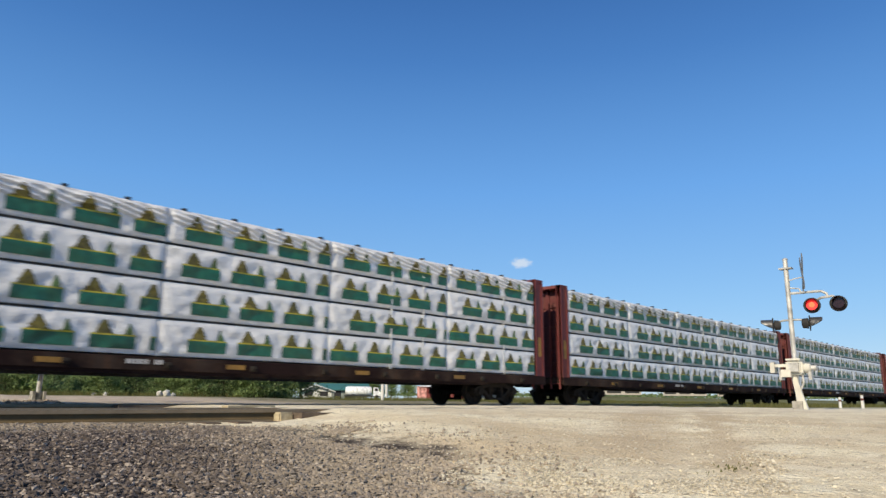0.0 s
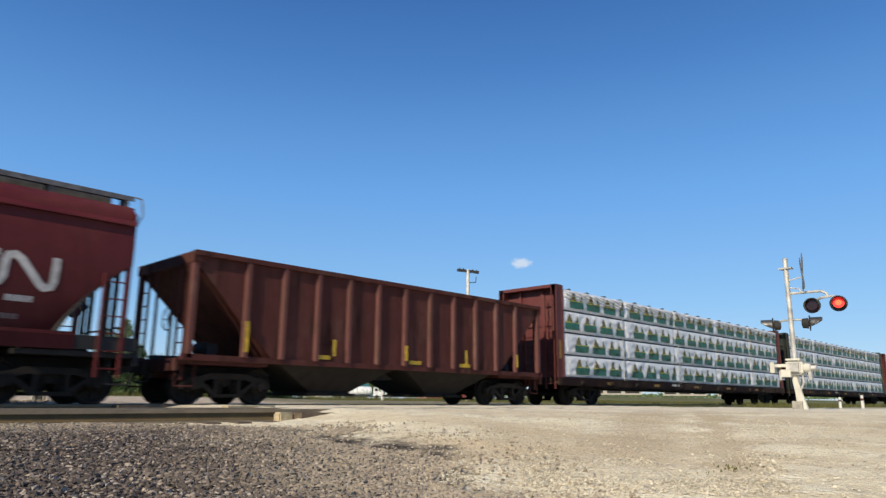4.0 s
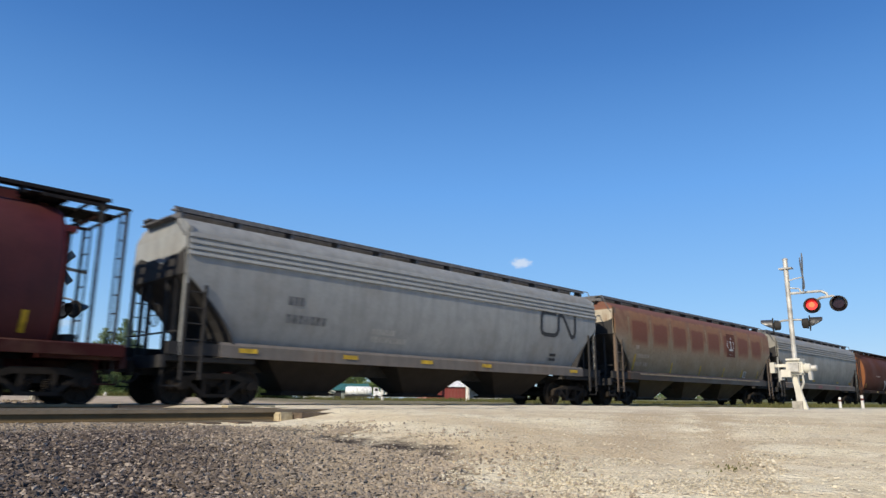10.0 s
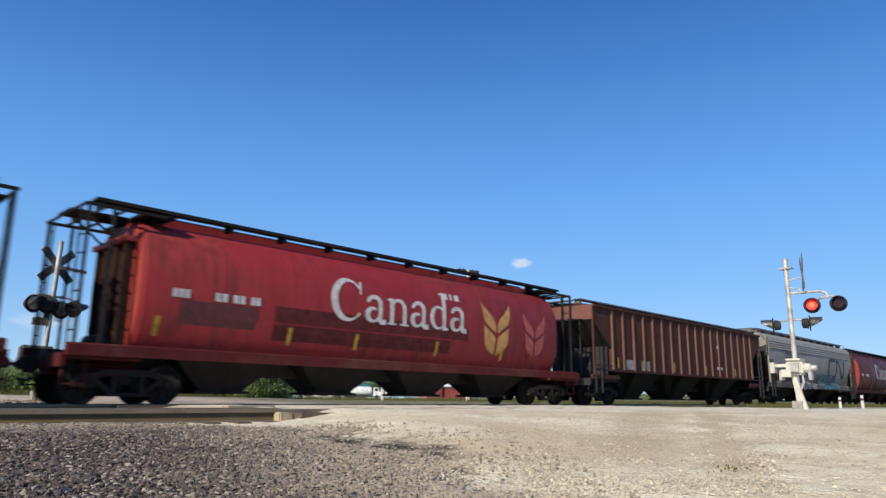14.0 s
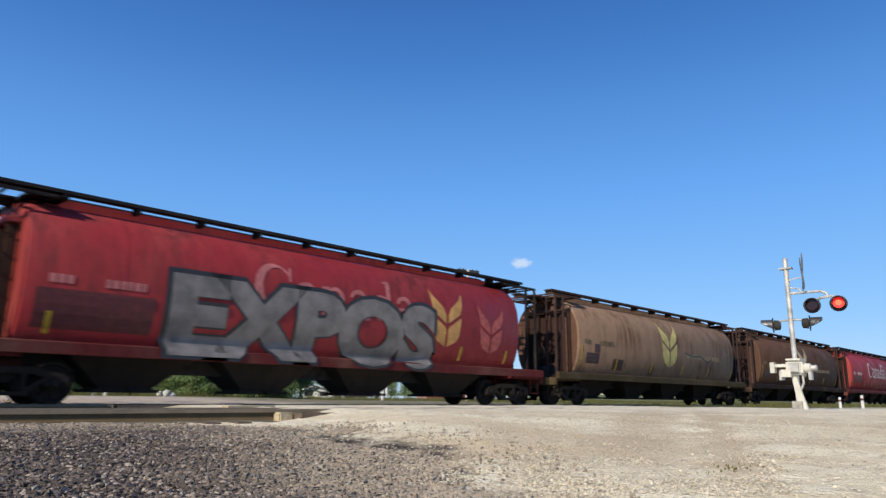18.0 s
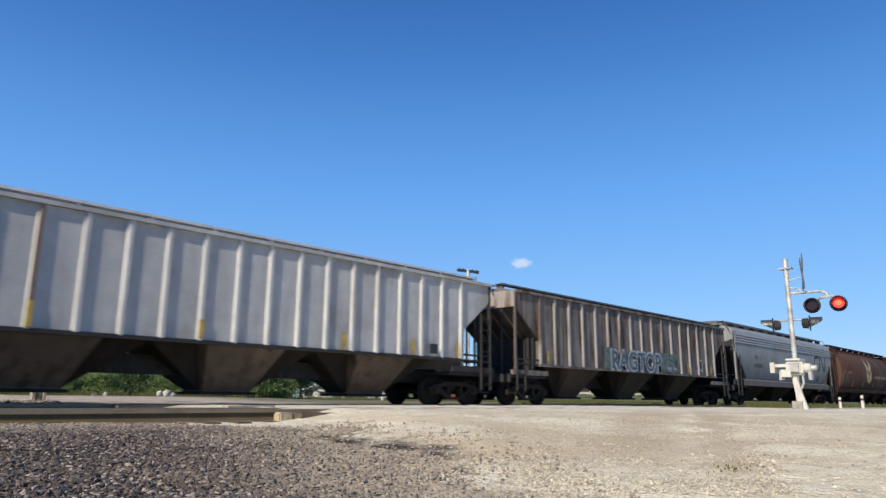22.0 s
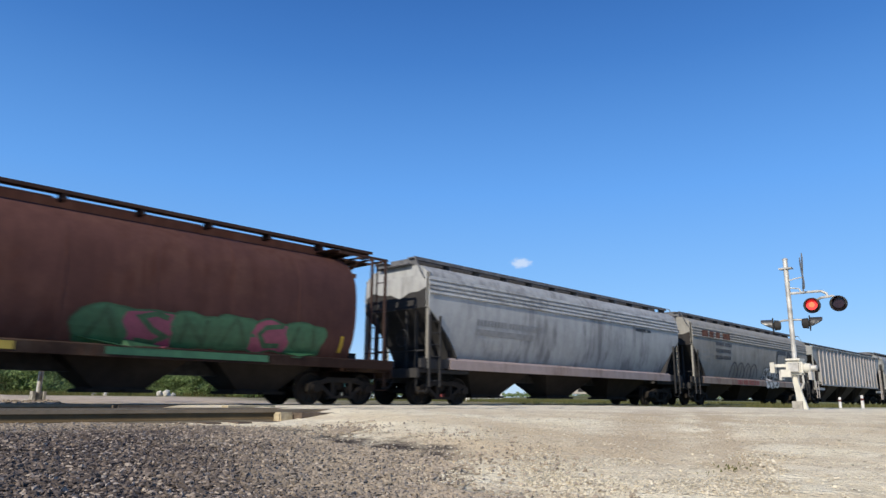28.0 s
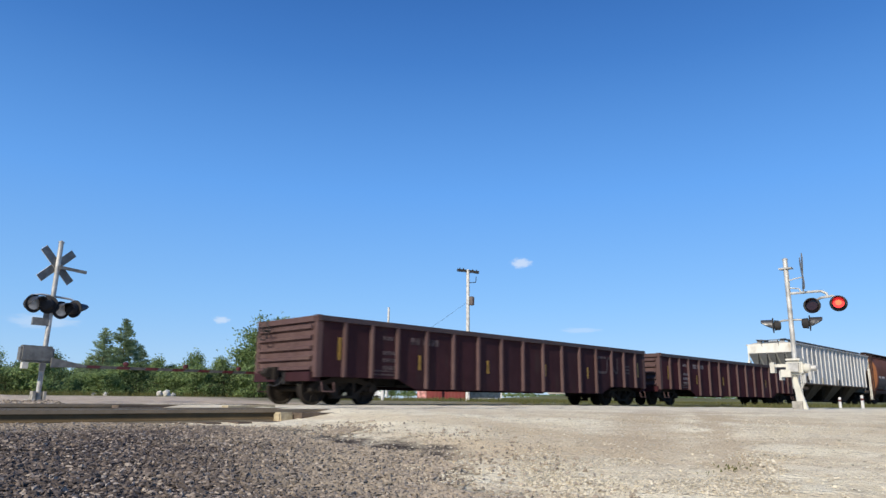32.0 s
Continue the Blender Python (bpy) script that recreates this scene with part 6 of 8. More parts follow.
def spruce_kit(seed, h, reach):
    """A broad pointed conifer: whorls of limbs, shorter towards the tip, clothed in short sprays."""
    rnd = random.Random(seed)
    bm = tube(B(), (0, 0, -0.1), (0, 0, h * 0.97), 0.09, 7, 0.015)
    vs, fs = [], []
    levels = 24
    for i in range(levels):
        t = i / (levels - 1)
        z0 = h * (0.05 + 0.93 * t)
        for b in range(max(3, round(10 - 6 * t))):
            a = rnd.uniform(0, TAU)
            r = (reach * (1 - t) ** 0.85 + 0.07) * rnd.uniform(0.72, 1.12)
            p0, p1 = Vector((0, 0, z0)), Vector((math.cos(a) * r, math.sin(a) * r, z0 + r * rnd.uniform(-0.02, 0.30)))
            tube(bm, p0, p1, 0.018, 4, 0.005)
            for k in range(int(10 + 42 * r)):
                u = rnd.uniform(0.15, 1.04)
                p = p0.lerp(p1, u) + Vector((rnd.gauss(0, 0.09), rnd.gauss(0, 0.09), rnd.gauss(0, 0.06)))
                d = ((p1 - p0).normalized() + Vector((rnd.gauss(0, 0.5), rnd.gauss(0, 0.5), rnd.gauss(0.25, 0.4)))).normalized()
                s, w = rnd.uniform(0.07, 0.15), d.orthogonal().normalized() * 0.035
                n = len(vs)
                vs += [tuple(p - d * s), tuple(p + w), tuple(p + d * s), tuple(p - w)]
                fs.append((n, n + 1, n + 2, n + 3))
    me = bpy.data.meshes.new("crown")
    me.from_pydata(vs, [], fs)
    return mesh_of("trunk", bm), me


TREES = [tree_kit(11, 5.0, 2.0, 5200, 0.10), tree_kit(12, 4.2, 2.3, 5200, 0.10), tree_kit(13, 6.0, 1.7, 11000, 0.095), spruce_kit(14, 5.3, 2.15), tree_kit(15, 2.6, 1.7, 3000, 0.085), tree_kit(16, 4.6, 0.9, 3000, 0.095)]


def plant(kind, leaf, x, y, z, scale, yaw, label, category="tree"):
    trunk, crown = TREES[kind]
    t = thing("tree" if category == "tree" else "bush", pose(x, y, z, 0, 0, yaw), label, category, "trees beyond the tracks")
    t.scale = (scale, scale, scale)
    part("trunk", trunk, M_BARK, t)
    part("crown", crown, LEAVES[leaf], t)


rnd = random.Random(21)
# the wood behind the far signal
for i in range(74):
    az = radians(-3 + 36.6 * (i + rnd.random()) / 74)
    d = rnd.uniform(46, 62)
    kind = rnd.choice((0, 1, 1, 4, 5, 5))
    plant(kind, rnd.choice((0, 0, 1)), math.sin(az) * d, math.cos(az) * d, 0.0, rnd.uniform(0.42, 0.68) * (1.3 if kind == 4 else 1), rnd.uniform(0, 360), "leafy green young tree in a roadside thicket")
for i in range(46):
    az = radians(-3 + 36.2 * (i + rnd.random()) / 46)
    d = rnd.uniform(40, 45)
    plant(4, rnd.choice((0, 1, 0)), math.sin(az) * d, math.cos(az) * d, -0.1, rnd.uniform(0.5, 0.9), rnd.uniform(0, 360), "low green bush at the edge of the thicket", "bush")
# taller ones that stand out of it
for az, d, kind, leaf, sc in ((21.1, 48, 3, 2, 0.94), (19.75, 49, 3, 2, 0.84), (22.3, 50, 3, 2, 0.66), (30.9, 47, 2, 0, 0.92), (31.7, 48, 2, 1, 0.90), (32.6, 49, 2, 0, 0.95), (33.6, 50, 2, 1, 0.9), (34.4, 52, 0, 1, 0.95), (16.5, 52, 5, 1, 0.72), (26.3, 54, 5, 0, 0.80), (23.6, 54, 5, 0, 0.70)):
    plant(kind, leaf, math.sin(radians(az)) * d, math.cos(radians(az)) * d, 0.0, sc, az * 40, "tall tree standing out above the thicket")
for az, d, kind, sc in ((36.5, 100, 1, 1.0), (37.6, 104, 0, 1.0), (38.8, 102, 1, 1.05), (40.3, 108, 2, 0.75), (41.6, 108, 0, 0.8), (34.6, 95, 0, 0.9), (43.0, 120, 1, 0.8)):
    plant(kind, 0, math.sin(radians(az)) * d * 2, math.cos(radians(az)) * d * 2, 0.0, sc * 2, az * 31, "leafy tree behind the roadside buildings")
# hedge on the skyline
vs, fs = [], []
for i in range(5200):
    az = radians(rnd.uniform(40, 86))
    d = rnd.uniform(230, 300)
    hgt = 1.0 + 1.3 * noise.noise(Vector((az * 26, 0, 4)))
    p = Vector((math.sin(az) * d, math.cos(az) * d, 1.6 + max(0.1, hgt) * rnd.random()))
    s = rnd.uniform(0.3, 0.8)
    u = Vector((rnd.gauss(0, 1), rnd.gauss(0, 1), rnd.gauss(0, 1))).normalized()
    v = u.orthogonal().normalized()
    k = len(vs)
    vs += [tuple(p - u * s), tuple(p + v * s * 0.6), tuple(p + u * s), tuple(p - v * s * 0.6)]
    fs.append((k, k + 1, k + 2, k + 3))
me = bpy.data.meshes.new("far_hedge")
me.from_pydata(vs, [], fs)
me.materials.append(LEAVES[1])
tagged(new("far_hedge", me), "thin distant hedge along the far field edge", "hedge", kind="stuff")


# pale rocks at the foot of the thicket
rr = random.Random(6)
for az, d, sz in ((23.9, 37.6, 0.20), (24.4, 37.2, 0.25), (24.8, 37.8, 0.15), (20.2, 38.2, 0.16), (19.4, 38.4, 0.14)):
    bm = B()
    bmesh.ops.create_icosphere(bm, subdivisions=2, radius=sz)
    for q in bm.verts:
        q.co *= 0.8 + 0.55 * noise.noise(q.co * 4 / sz * 0.3 + Vector((az, d, 0)))
        q.co.z = max(q.co.z * 1.1, -0.1)
    me = mesh_of("pale_rock", bm)
    me.materials.append(M_CONCRETE)
    ob = tagged(new("pale_rock", me), "pale broken rock at the foot of the thicket", "rock", "pale rocks")
    x, y = math.sin(radians(az)) * d, math.cos(radians(az)) * d
    ob.matrix_world = pose(x, y, ground_z(x, y) + sz * 0.3, 0, 0, rr.uniform(0, 360))


# grass tufts along the line
def tufts(name, count, place, hgt, seed, label):
    rng = random.Random(seed)
    vs, fs = [], []
    for i in range(count):
        x, y = place(rng)
        z = ground_z(x, y)
        for b in range(7):
            a, l = rng.uniform(0, TAU), hgt * rng.uniform(0.5, 1.2)
            dx, dy = math.cos(a) * 0.012, math.sin(a) * 0.012
            ox, oy = rng.gauss(0, 0.05), rng.gauss(0, 0.05)
            lx, ly = rng.gauss(0, 0.3) * l, rng.gauss(0, 0.3) * l
            k = len(vs)
            vs += [(x + ox - dx, y + oy - dy, z - 0.01), (x + ox + dx, y + oy + dy, z - 0.01), (x + ox + lx, y + oy + ly, z + l)]
            fs.append((k, k + 1, k + 2))
    me = bpy.data.meshes.new(name)
    me.from_pydata(vs, [], fs)
    me.materials.append(leaf_material(name + "_blade", (0.10, 0.115, 0.035), (0.24, 0.22, 0.09)))
    tagged(new(name, me), label, "grass", kind="stuff")


tufts("verge_grass", 5200, lambda r: (r.uniform(24, 75), r.choice((r.uniform(8.6, 9.6), r.uniform(12.6, 14.6), r.uniform(19, 30)))), 0.16, 31, "rough grass along the line beyond the crossing")
tufts("weeds", 7, lambda r: (r.gauss(5.50, 0.10), r.gauss(2.24, 0.07)), 0.022, 32, "a few green weeds in the gravel")
tufts("field_edge_grass", 2600, lambda r: (r.uniform(8, 60), r.uniform(34, 40)), 0.26, 33, "tall grass at the field edge")

# ---- the train: coupling points at t = 0, front to rear ----
JOINTS = [98.40, 72.85, 47.28, 21.73, -3.80, -29.53, -55.21, -69.92, -88.92, -107.46, -126.65, -145.52, -165.05, -184.06, -203.43, -222.29, -241.84, -261.32, -280.52, -299.74, -318.94, -338.26, -357.33, -376.22, -395.74, -415.25, -434.32, -453.30, -472.83, -491.77, -510.45, -529.64, -549.12, -567.78, -587.46]
CARS = []
SHARED = {}


def kit_for(kind, length, make, *extra):
    """One kit for all cars of a kind whose length is about the same."""
    key = (kind, round(length * 2) / 2, *extra)
    if key not in SHARED:
        SHARED[key] = make(round(length * 2) / 2 - 0.02, *extra)
    return SHARED[key]


def slot(i):
    """The i-th car: its middle and its length."""
    a, b = JOINTS[i], JOINTS[i + 1]
    return (a + b) / 2, a - b


GROUP = "cars of the freight train"
def wrap_film(name):
    """White film pulled over boards: soft creases, slight greying."""
    m, nt, p = tree_of(name)
    a, b = object_space(nt, (1.3, 1, 1.9)), object_space(nt)
    crease, cloudy, fine = noise_node(nt, a, 3.0, 5, 0.62), noise_node(nt, b, 0.8, 4), noise_node(nt, b, 16, 3)
    c = mix(nt, ramp(nt, crease, 0.40, 0.70), (0.72, 0.715, 0.71), (0.60, 0.60, 0.605))
    c = mix(nt, ramp(nt, cloudy, 0.35, 0.7, 0.0, 0.5), c, (0.80, 0.795, 0.79))
    c = mix(nt, ramp(nt, fine, 0.6, 0.75, 0.0, 0.4), c, (0.52, 0.52, 0.54))
    nt.links.new(c, p.inputs["Base Color"])
    p.inputs["Roughness"].default_value = 0.34
    bump(nt, p, crease, 0.5, 0.05)
    return m


M_WRAPW = wrap_film("white_lumber_wrap")
M_BANDG = plain("green_print", (0.014, 0.105, 0.062), 0.45, var=0.2)
M_TREEY = plain("yellow_green_print", (0.125, 0.10, 0.014), 0.45, var=0.5, scale=9)
M_LINEY = plain("yellow_print", (0.42, 0.36, 0.03), 0.45, var=0.2)
M_SHRUB = plain("dark_green_print", (0.07, 0.12, 0.035), 0.45, var=0.3)
M_STRAP = plain("pale_strap", (0.62, 0.62, 0.60), 0.6)

BEAM_RED = paint("flatcar_red", (0.155, 0.035, 0.033), rust_amt=0.15, dust_amt=0.15)
BEAM_GREEN = paint("flatcar_dark_green", (0.024, 0.034, 0.030), rust_amt=0.1, dust_amt=0.2)
BEAM_DARK = paint("flatcar_dark_red", (0.13, 0.036, 0.034), rust_amt=0.2, dust_amt=0.1)
DECK_RED = paint("deck_maroon", (0.024, 0.013, 0.012), rust_amt=0.3, dust_amt=0.25, rough=0.7)
for i in range(6):
    x, l = slot(i)
    end = BEAM_GREEN if i == 4 else BEAM_DARK if i == 5 else BEAM_RED
    car = make_car(beam_kit(25.6, i), x, {"end": end, "panel": BEAM_GREEN if i == 4 else BEAM_DARK, "deck": DECK_RED, "wrap": M_WRAPW, "band": M_BANDG, "tree": M_TREEY, "line": M_LINEY, "shrub": M_SHRUB, "strap": M_GALV if i == 5 else M_STRAP, "amber": plain("dull_orange_reflector", (0.27, 0.14, 0.025), 0.6)}, "lumber_flatcar",
                   "%s centre-beam flatcar stacked with white-wrapped lumber" % ("dark green" if i == 4 else "red-brown"), "freight car", GROUP)
    put_reflectors(car, lambda z: 1.47, (-8.5, -4.5, -0.4, 3.5, 7.5), 0.88, False, plain("dull_orange_reflector", (0.27, 0.14, 0.025), 0.6))
    put_bars(car, lambda z: 1.47, -3.0, 0.97, M_WHITE, ((0.5, 0.2),), 0.10)
    CARS.append(car)

# open hopper
x, l = slot(6)
RB = paint("hopper_oxide", (0.092, 0.033, 0.029), rust=(0.03, 0.012, 0.010), rust_amt=0.45, dust_amt=0.15, rough=0.65)
RBR = paint("hopper_oxide_rib", (0.145, 0.062, 0.056), rust=(0.055, 0.022, 0.017), rust_amt=0.3, dust_amt=0.2, rough=0.65)
car = make_car(open_kit(14.7), x, {"body": RB, "rib": RBR, "bay": M_TRUCK}, "open_hopper_car", "empty red-brown open hopper car with rusty ribs", "freight car", GROUP)
put_reflectors(car, lambda z: 1.615, (-5.28,), 1.62, True, None, 1.7)
put_reflectors(car, lambda z: 1.615, (-2.64, 0.0, 2.64, 5.28), 1.5)
put_reflectors(car, lambda z: 1.53, (-2.95, 0.45, 2.65), 1.24, False)
CARS.append(car)


def panel_rust(name):
    """Rust blooms in the upper half of each side panel, pale dusty paint between and below."""
    m, nt, p = tree_of(name)
    tc = nt.nodes.new("ShaderNodeTexCoord")
    sep = nt.nodes.new("ShaderNodeSeparateXYZ")
    nt.links.new(tc.outputs["Object"], sep.inputs[0])
    obj = tc.outputs["Object"]
    mid, fine = noise_node(nt, obj, 1.3, 5, 0.65), noise_node(nt, obj, 11, 4)
    soft = math_node(nt, "SUBTRACT", mid, 0.5)
    wave = math_node(nt, "ABSOLUTE", math_node(nt, "SINE", math_node(nt, "MULTIPLY", sep.outputs[0], math.pi / 1.96)))
    wave = math_node(nt, "ADD", wave, math_node(nt, "MULTIPLY", soft, 0.22))
    high = math_node(nt, "ADD", sep.outputs[2], math_node(nt, "MULTIPLY", soft, 0.55))
    block = math_node(nt, "MULTIPLY", ramp(nt, high, 2.50, 2.95), math_node(nt, "SUBTRACT", 1.0, ramp(nt, high, 3.60, 3.72)))
    inside = math_node(nt, "SUBTRACT", 1.0, ramp(nt, math_node(nt, "ABSOLUTE", sep.outputs[0]), 7.75, 7.95))
    mask = math_node(nt, "MULTIPLY", math_node(nt, "MULTIPLY", ramp(nt, wave, 0.36, 0.58), block), inside)
    halo = math_node(nt, "MULTIPLY", math_node(nt, "MULTIPLY", ramp(nt, wave, 0.22, 0.44), ramp(nt, high, 2.30, 2.85)), inside)
    base = mix(nt, ramp(nt, mid, 0.35, 0.7), (0.265, 0.19, 0.115), (0.325, 0.255, 0.175))
    upper = mix(nt, ramp(nt, noise_node(nt, obj, 2.6, 4), 0.4, 0.65), (0.26, 0.135, 0.07), (0.205, 0.09, 0.046))
    base = mix(nt, ramp(nt, high, 2.75, 3.35), base, upper)
    base = mix(nt, math_node(nt, "MULTIPLY", halo, 0.55), base, (0.30, 0.125, 0.045))
    c = mix(nt, math_node(nt, "MULTIPLY", mask, 0.9), base, (0.165, 0.037, 0.015))
    c = mix(nt, ramp(nt, high, 3.98, 4.12), c, (0.17, 0.065, 0.042))
    c = mix(nt, ramp(nt, fine, 0.35, 0.75, 0.0, 0.4), c, (0.16, 0.10, 0.06))
    nt.links.new(c, p.inputs["Base Color"])
    p.inputs["Roughness"].default_value = 0.7
    bump(nt, p, mid, 0.25, 0.03)
    return m


def smooth_car(i, body, sill, trim, bayc, label, roof=None, lad=M_DARK, *beads, cap=None):
    x, l = slot(i)
    c = make_car(kit_for("smooth", l, smooth_kit, *beads), x, {"body": body, "sill": sill, "trim": trim, "bay": bayc, "roof": roof or body, "ladder": lad, "cap": cap or body}, "covered_hopper_car", label, "freight car", GROUP)
    CARS.append(c)
    return c


def cyl_car(i, body, sill, end, walk_m, label, post=None):
    x, l = slot(i)
    c = make_car(kit_for("cyl", l, cyl_kit), x, {"body": body, "sill": sill, "end": end, "endsheet": ENDS, "post": post or end, "walk": walk_m, "bay": M_TRUCK}, "cylindrical_hopper_car", label, "freight car", GROUP)
    CARS.append(c)
    return c


def rib_car(i, body, rib, sill, end, bayc, label, ribs=16, lad=M_DARK, walk_m=M_GRATE, slope=M_DARK, cap=None):
    x, l = slot(i)
    c = make_car(kit_for("rib", l, rib_kit, ribs), x, {"body": body, "rib": rib, "sill": sill, "end": end, "cap": cap or end, "bay": bayc, "roof": body, "ladder": lad, "walk": walk_m, "slope": slope}, "ribbed_hopper_car", label, "freight car", GROUP)
    CARS.append(c)
    return c


SW, CW, RW = smooth_w, cyl_w, lambda z: RIB_OUT
SG, CG = lambda z: 1.548 if z < 1.42 else smooth_w(z), lambda z: 1.566 if z < 1.23 else cyl_w(z)      # paint that runs down over the sill
SPRAY = {k: plain("spray_" + k, v, 0.5, var=0.15) for k, v in {"silver": (0.30, 0.295, 0.28), "white": (0.46, 0.46, 0.45), "black": (0.02, 0.02, 0.02), "blue": (0.04, 0.14, 0.27), "cyan": (0.085, 0.24, 0.30), "green": (0.035, 0.12, 0.055), "pink": (0.25, 0.055, 0.10), "red": (0.17, 0.025, 0.03), "yellow": (0.42, 0.31, 0.05), "teal": (0.10, 0.24, 0.25), "grey": (0.22, 0.22, 0.22), "slate": (0.13, 0.22, 0.28), "dark": (0.055, 0.05, 0.055)}.items()}
M_STENCIL = plain("worn_stencil", (0.062, 0.062, 0.064), 0.6, var=0.3)
REF7 = (-7.3, -4.3, -1.5, 1.3, 4.4, 7.4)

# 1: maroon
MAROON = paint("maroon_paint", (0.112, 0.0155, 0.0165), rust_amt=0.06, dust_amt=0.08, rough=0.5)
car = smooth_car(7, MAROON, paint("maroon_sill", (0.048, 0.012, 0.014), rust_amt=0.2, dust_amt=0.25, rough=0.6), MAROON, M_TRUCK, "clean maroon covered hopper car with spray paint along the sill", None, MAROON, (3.86,))
put_ribbon(car, SW, 5.40, 2.22, 0.72, M_WHITE, 0.19, 1.1)
put_bars(car, SW, 5.5, 2.1, M_WHITE, ((0.8, 0.5), (0.6,)), 0.12, 0.08)
put_bars(car, SW, 5.2, 1.74, plain("worn_maroon_lettering", (0.26, 0.20, 0.19), 0.7), ((0.9, 0.5), (1.2,)), 0.10, 0.07)
put_text(car, SG, "SYNDI", -1.25, 1.66, 3.2, 1.08, SPRAY["silver"], 0.014, 0.085, "spray_outline")
put_text(car, SG, "SYNDI", -1.25, 1.66, 3.05, 0.94, plain("spray_forest", (0.012, 0.026, 0.018), 0.6), 0.020, 0.06, "spray_fill")
put_bars(car, SG, 0.75, 1.98, plain("faded_pink", (0.245, 0.165, 0.155), 0.7), ((0.55,), (0.4,), (0.5,)), 0.07, 0.12)
put_text(car, SG, "DEAF", 3.38, 1.66, 4.3, 1.06, plain("pale_blue_spray", (0.16, 0.24, 0.27), 0.6, var=0.4), 0.014, 0.10, "spray_outline")
put_text(car, SG, "DEAF", 3.38, 1.67, 4.05, 0.90, plain("spray_ink", (0.022, 0.033, 0.045), 0.6), 0.020, 0.055, "spray_fill")
put_reflectors(car, lambda z: 1.545, (-7.2, -4.1, -1.03, 2.18, 4.92), 1.2, False)

# 2 and 3: rusty brown tanks
ORB = paint("orange_brown_tank", (0.21, 0.105, 0.055), rust=(0.13, 0.05, 0.028), rust_amt=0.5, dust=(0.17, 0.13, 0.085), dust_amt=0.5, rough=0.65)
# brighter than the tanks: sun on end rim and crossbar is in this colour
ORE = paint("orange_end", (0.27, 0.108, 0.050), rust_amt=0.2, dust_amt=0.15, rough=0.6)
BRS = paint("brown_sill", (0.030, 0.018, 0.015), rust_amt=0.3, dust_amt=0.3, rough=0.7)
BLK = paint("tar_black", (0.022, 0.020, 0.021), rust_amt=0.1, rust=(0.05, 0.03, 0.02), dust_amt=0.1, rough=0.75)
BRW = paint("brown_walkway", (0.062, 0.036, 0.029), rust_amt=0.2, dust_amt=0.1, rough=0.75)
# grime, darkened further to hold the shade inside the end frame
ENDS = paint("shaded_grimy_end_sheet", (0.040, 0.022, 0.018), rust=(0.09, 0.04, 0.025), rust_amt=0.35, dust_amt=0.1, rough=0.7)
BRP = paint("brown_post", (0.052, 0.033, 0.030), rust_amt=0.2, dust_amt=0.1, rough=0.65)
car = cyl_car(8, ORB, BRS, ORE, BRW, "rust-orange cylindrical grain hopper with a faded wheat emblem", BRP)
FADED = plain("faded_wheat", (0.30, 0.215, 0.12), 0.7, var=0.3, scale=3)
put_leaf(car, CW, 0.55, 1.9, 1.75, FADED)
DARKSQ = plain("dark_stencil_patch", (0.07, 0.028, 0.022), 0.6)
part("stencil_patch", wrap_on(flat(B(), 0, 1.1, 0, 0.5), CW, -6.87, 1.78, 0.012), DARKSQ, car)
part("stencil_patch", wrap_on(flat(B(), 0, 0.9, 0, 0.4), CW, -4.6, 1.7, 0.012), DARKSQ, car)
part("primer_patch", wrap_on(flat(B(), 0, 1.3, 0, 0.3), CW, -6.4, 1.5, 0.012), plain("green_primer", (0.10, 0.16, 0.09), 0.7), car)
put_bars(car, CW, -6.9, 2.4, M_WHITE, ((0.4, 1.2),), 0.16)
put_reflectors(car, CW, REF7, 1.65)
BRT = paint("brown_tank", (0.095, 0.040, 0.030), rust=(0.14, 0.06, 0.035), rust_amt=0.3, dust=(0.105, 0.052, 0.036), dust_amt=0.45, rough=0.6)
car = cyl_car(9, BRT, BRS, ORE, BRW, "dull brown cylindrical grain hopper with a small white curl mark", BRP)
bm = stroke(B(), [(0.0, 0.62), (0.3, 0.55), (0.38, 0.1), (0.42, 0.0), (0.55, 0.45), (0.75, 0.66), (1.1, 0.68), (1.2, 0.6)], 0.15)
part("curl_emblem", wrap_on(bm, CW, -1.62, 1.48, 0.014), M_WHITE, car)
put_bars(car, CW, -4.3, 2.5, plain("dim_lettering", (0.30, 0.24, 0.2), 0.7), ((0.3, 0.9),), 0.12)
put_reflectors(car, lambda z: 1.56, (-4.53, -1.52, 1.48, 4.46), 1.13, False)
put_reflectors(car, CW, (-7.41,), 1.6)

# 4: pale grey
GREY_L = paint("light_grey_paint", (0.285, 0.275, 0.248), rust=(0.24, 0.19, 0.13), rust_amt=0.15, dust=(0.27, 0.245, 0.205), dust_amt=0.35, rough=0.5)
GREY_M = paint("mid_grey_paint", (0.292, 0.302, 0.298), rust=(0.20, 0.15, 0.11), rust_amt=0.15, dust=(0.20, 0.18, 0.155), dust_amt=0.35, rough=0.5)
GREY_S = paint("grey_sill", (0.165, 0.15, 0.138), rust=(0.16, 0.09, 0.06), rust_amt=0.35, dust_amt=0.35, rough=0.6)
# dirty bays, near black: the shade under the sills is put into the colour
GREY_B = paint("shaded_dirty_bay", (0.030, 0.026, 0.023), rust=(0.03, 0.022, 0.017), rust_amt=0.2, dust=(0.055, 0.047, 0.04), dust_amt=0.3, rough=0.7)
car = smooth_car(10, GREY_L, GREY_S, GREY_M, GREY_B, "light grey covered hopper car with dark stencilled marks")
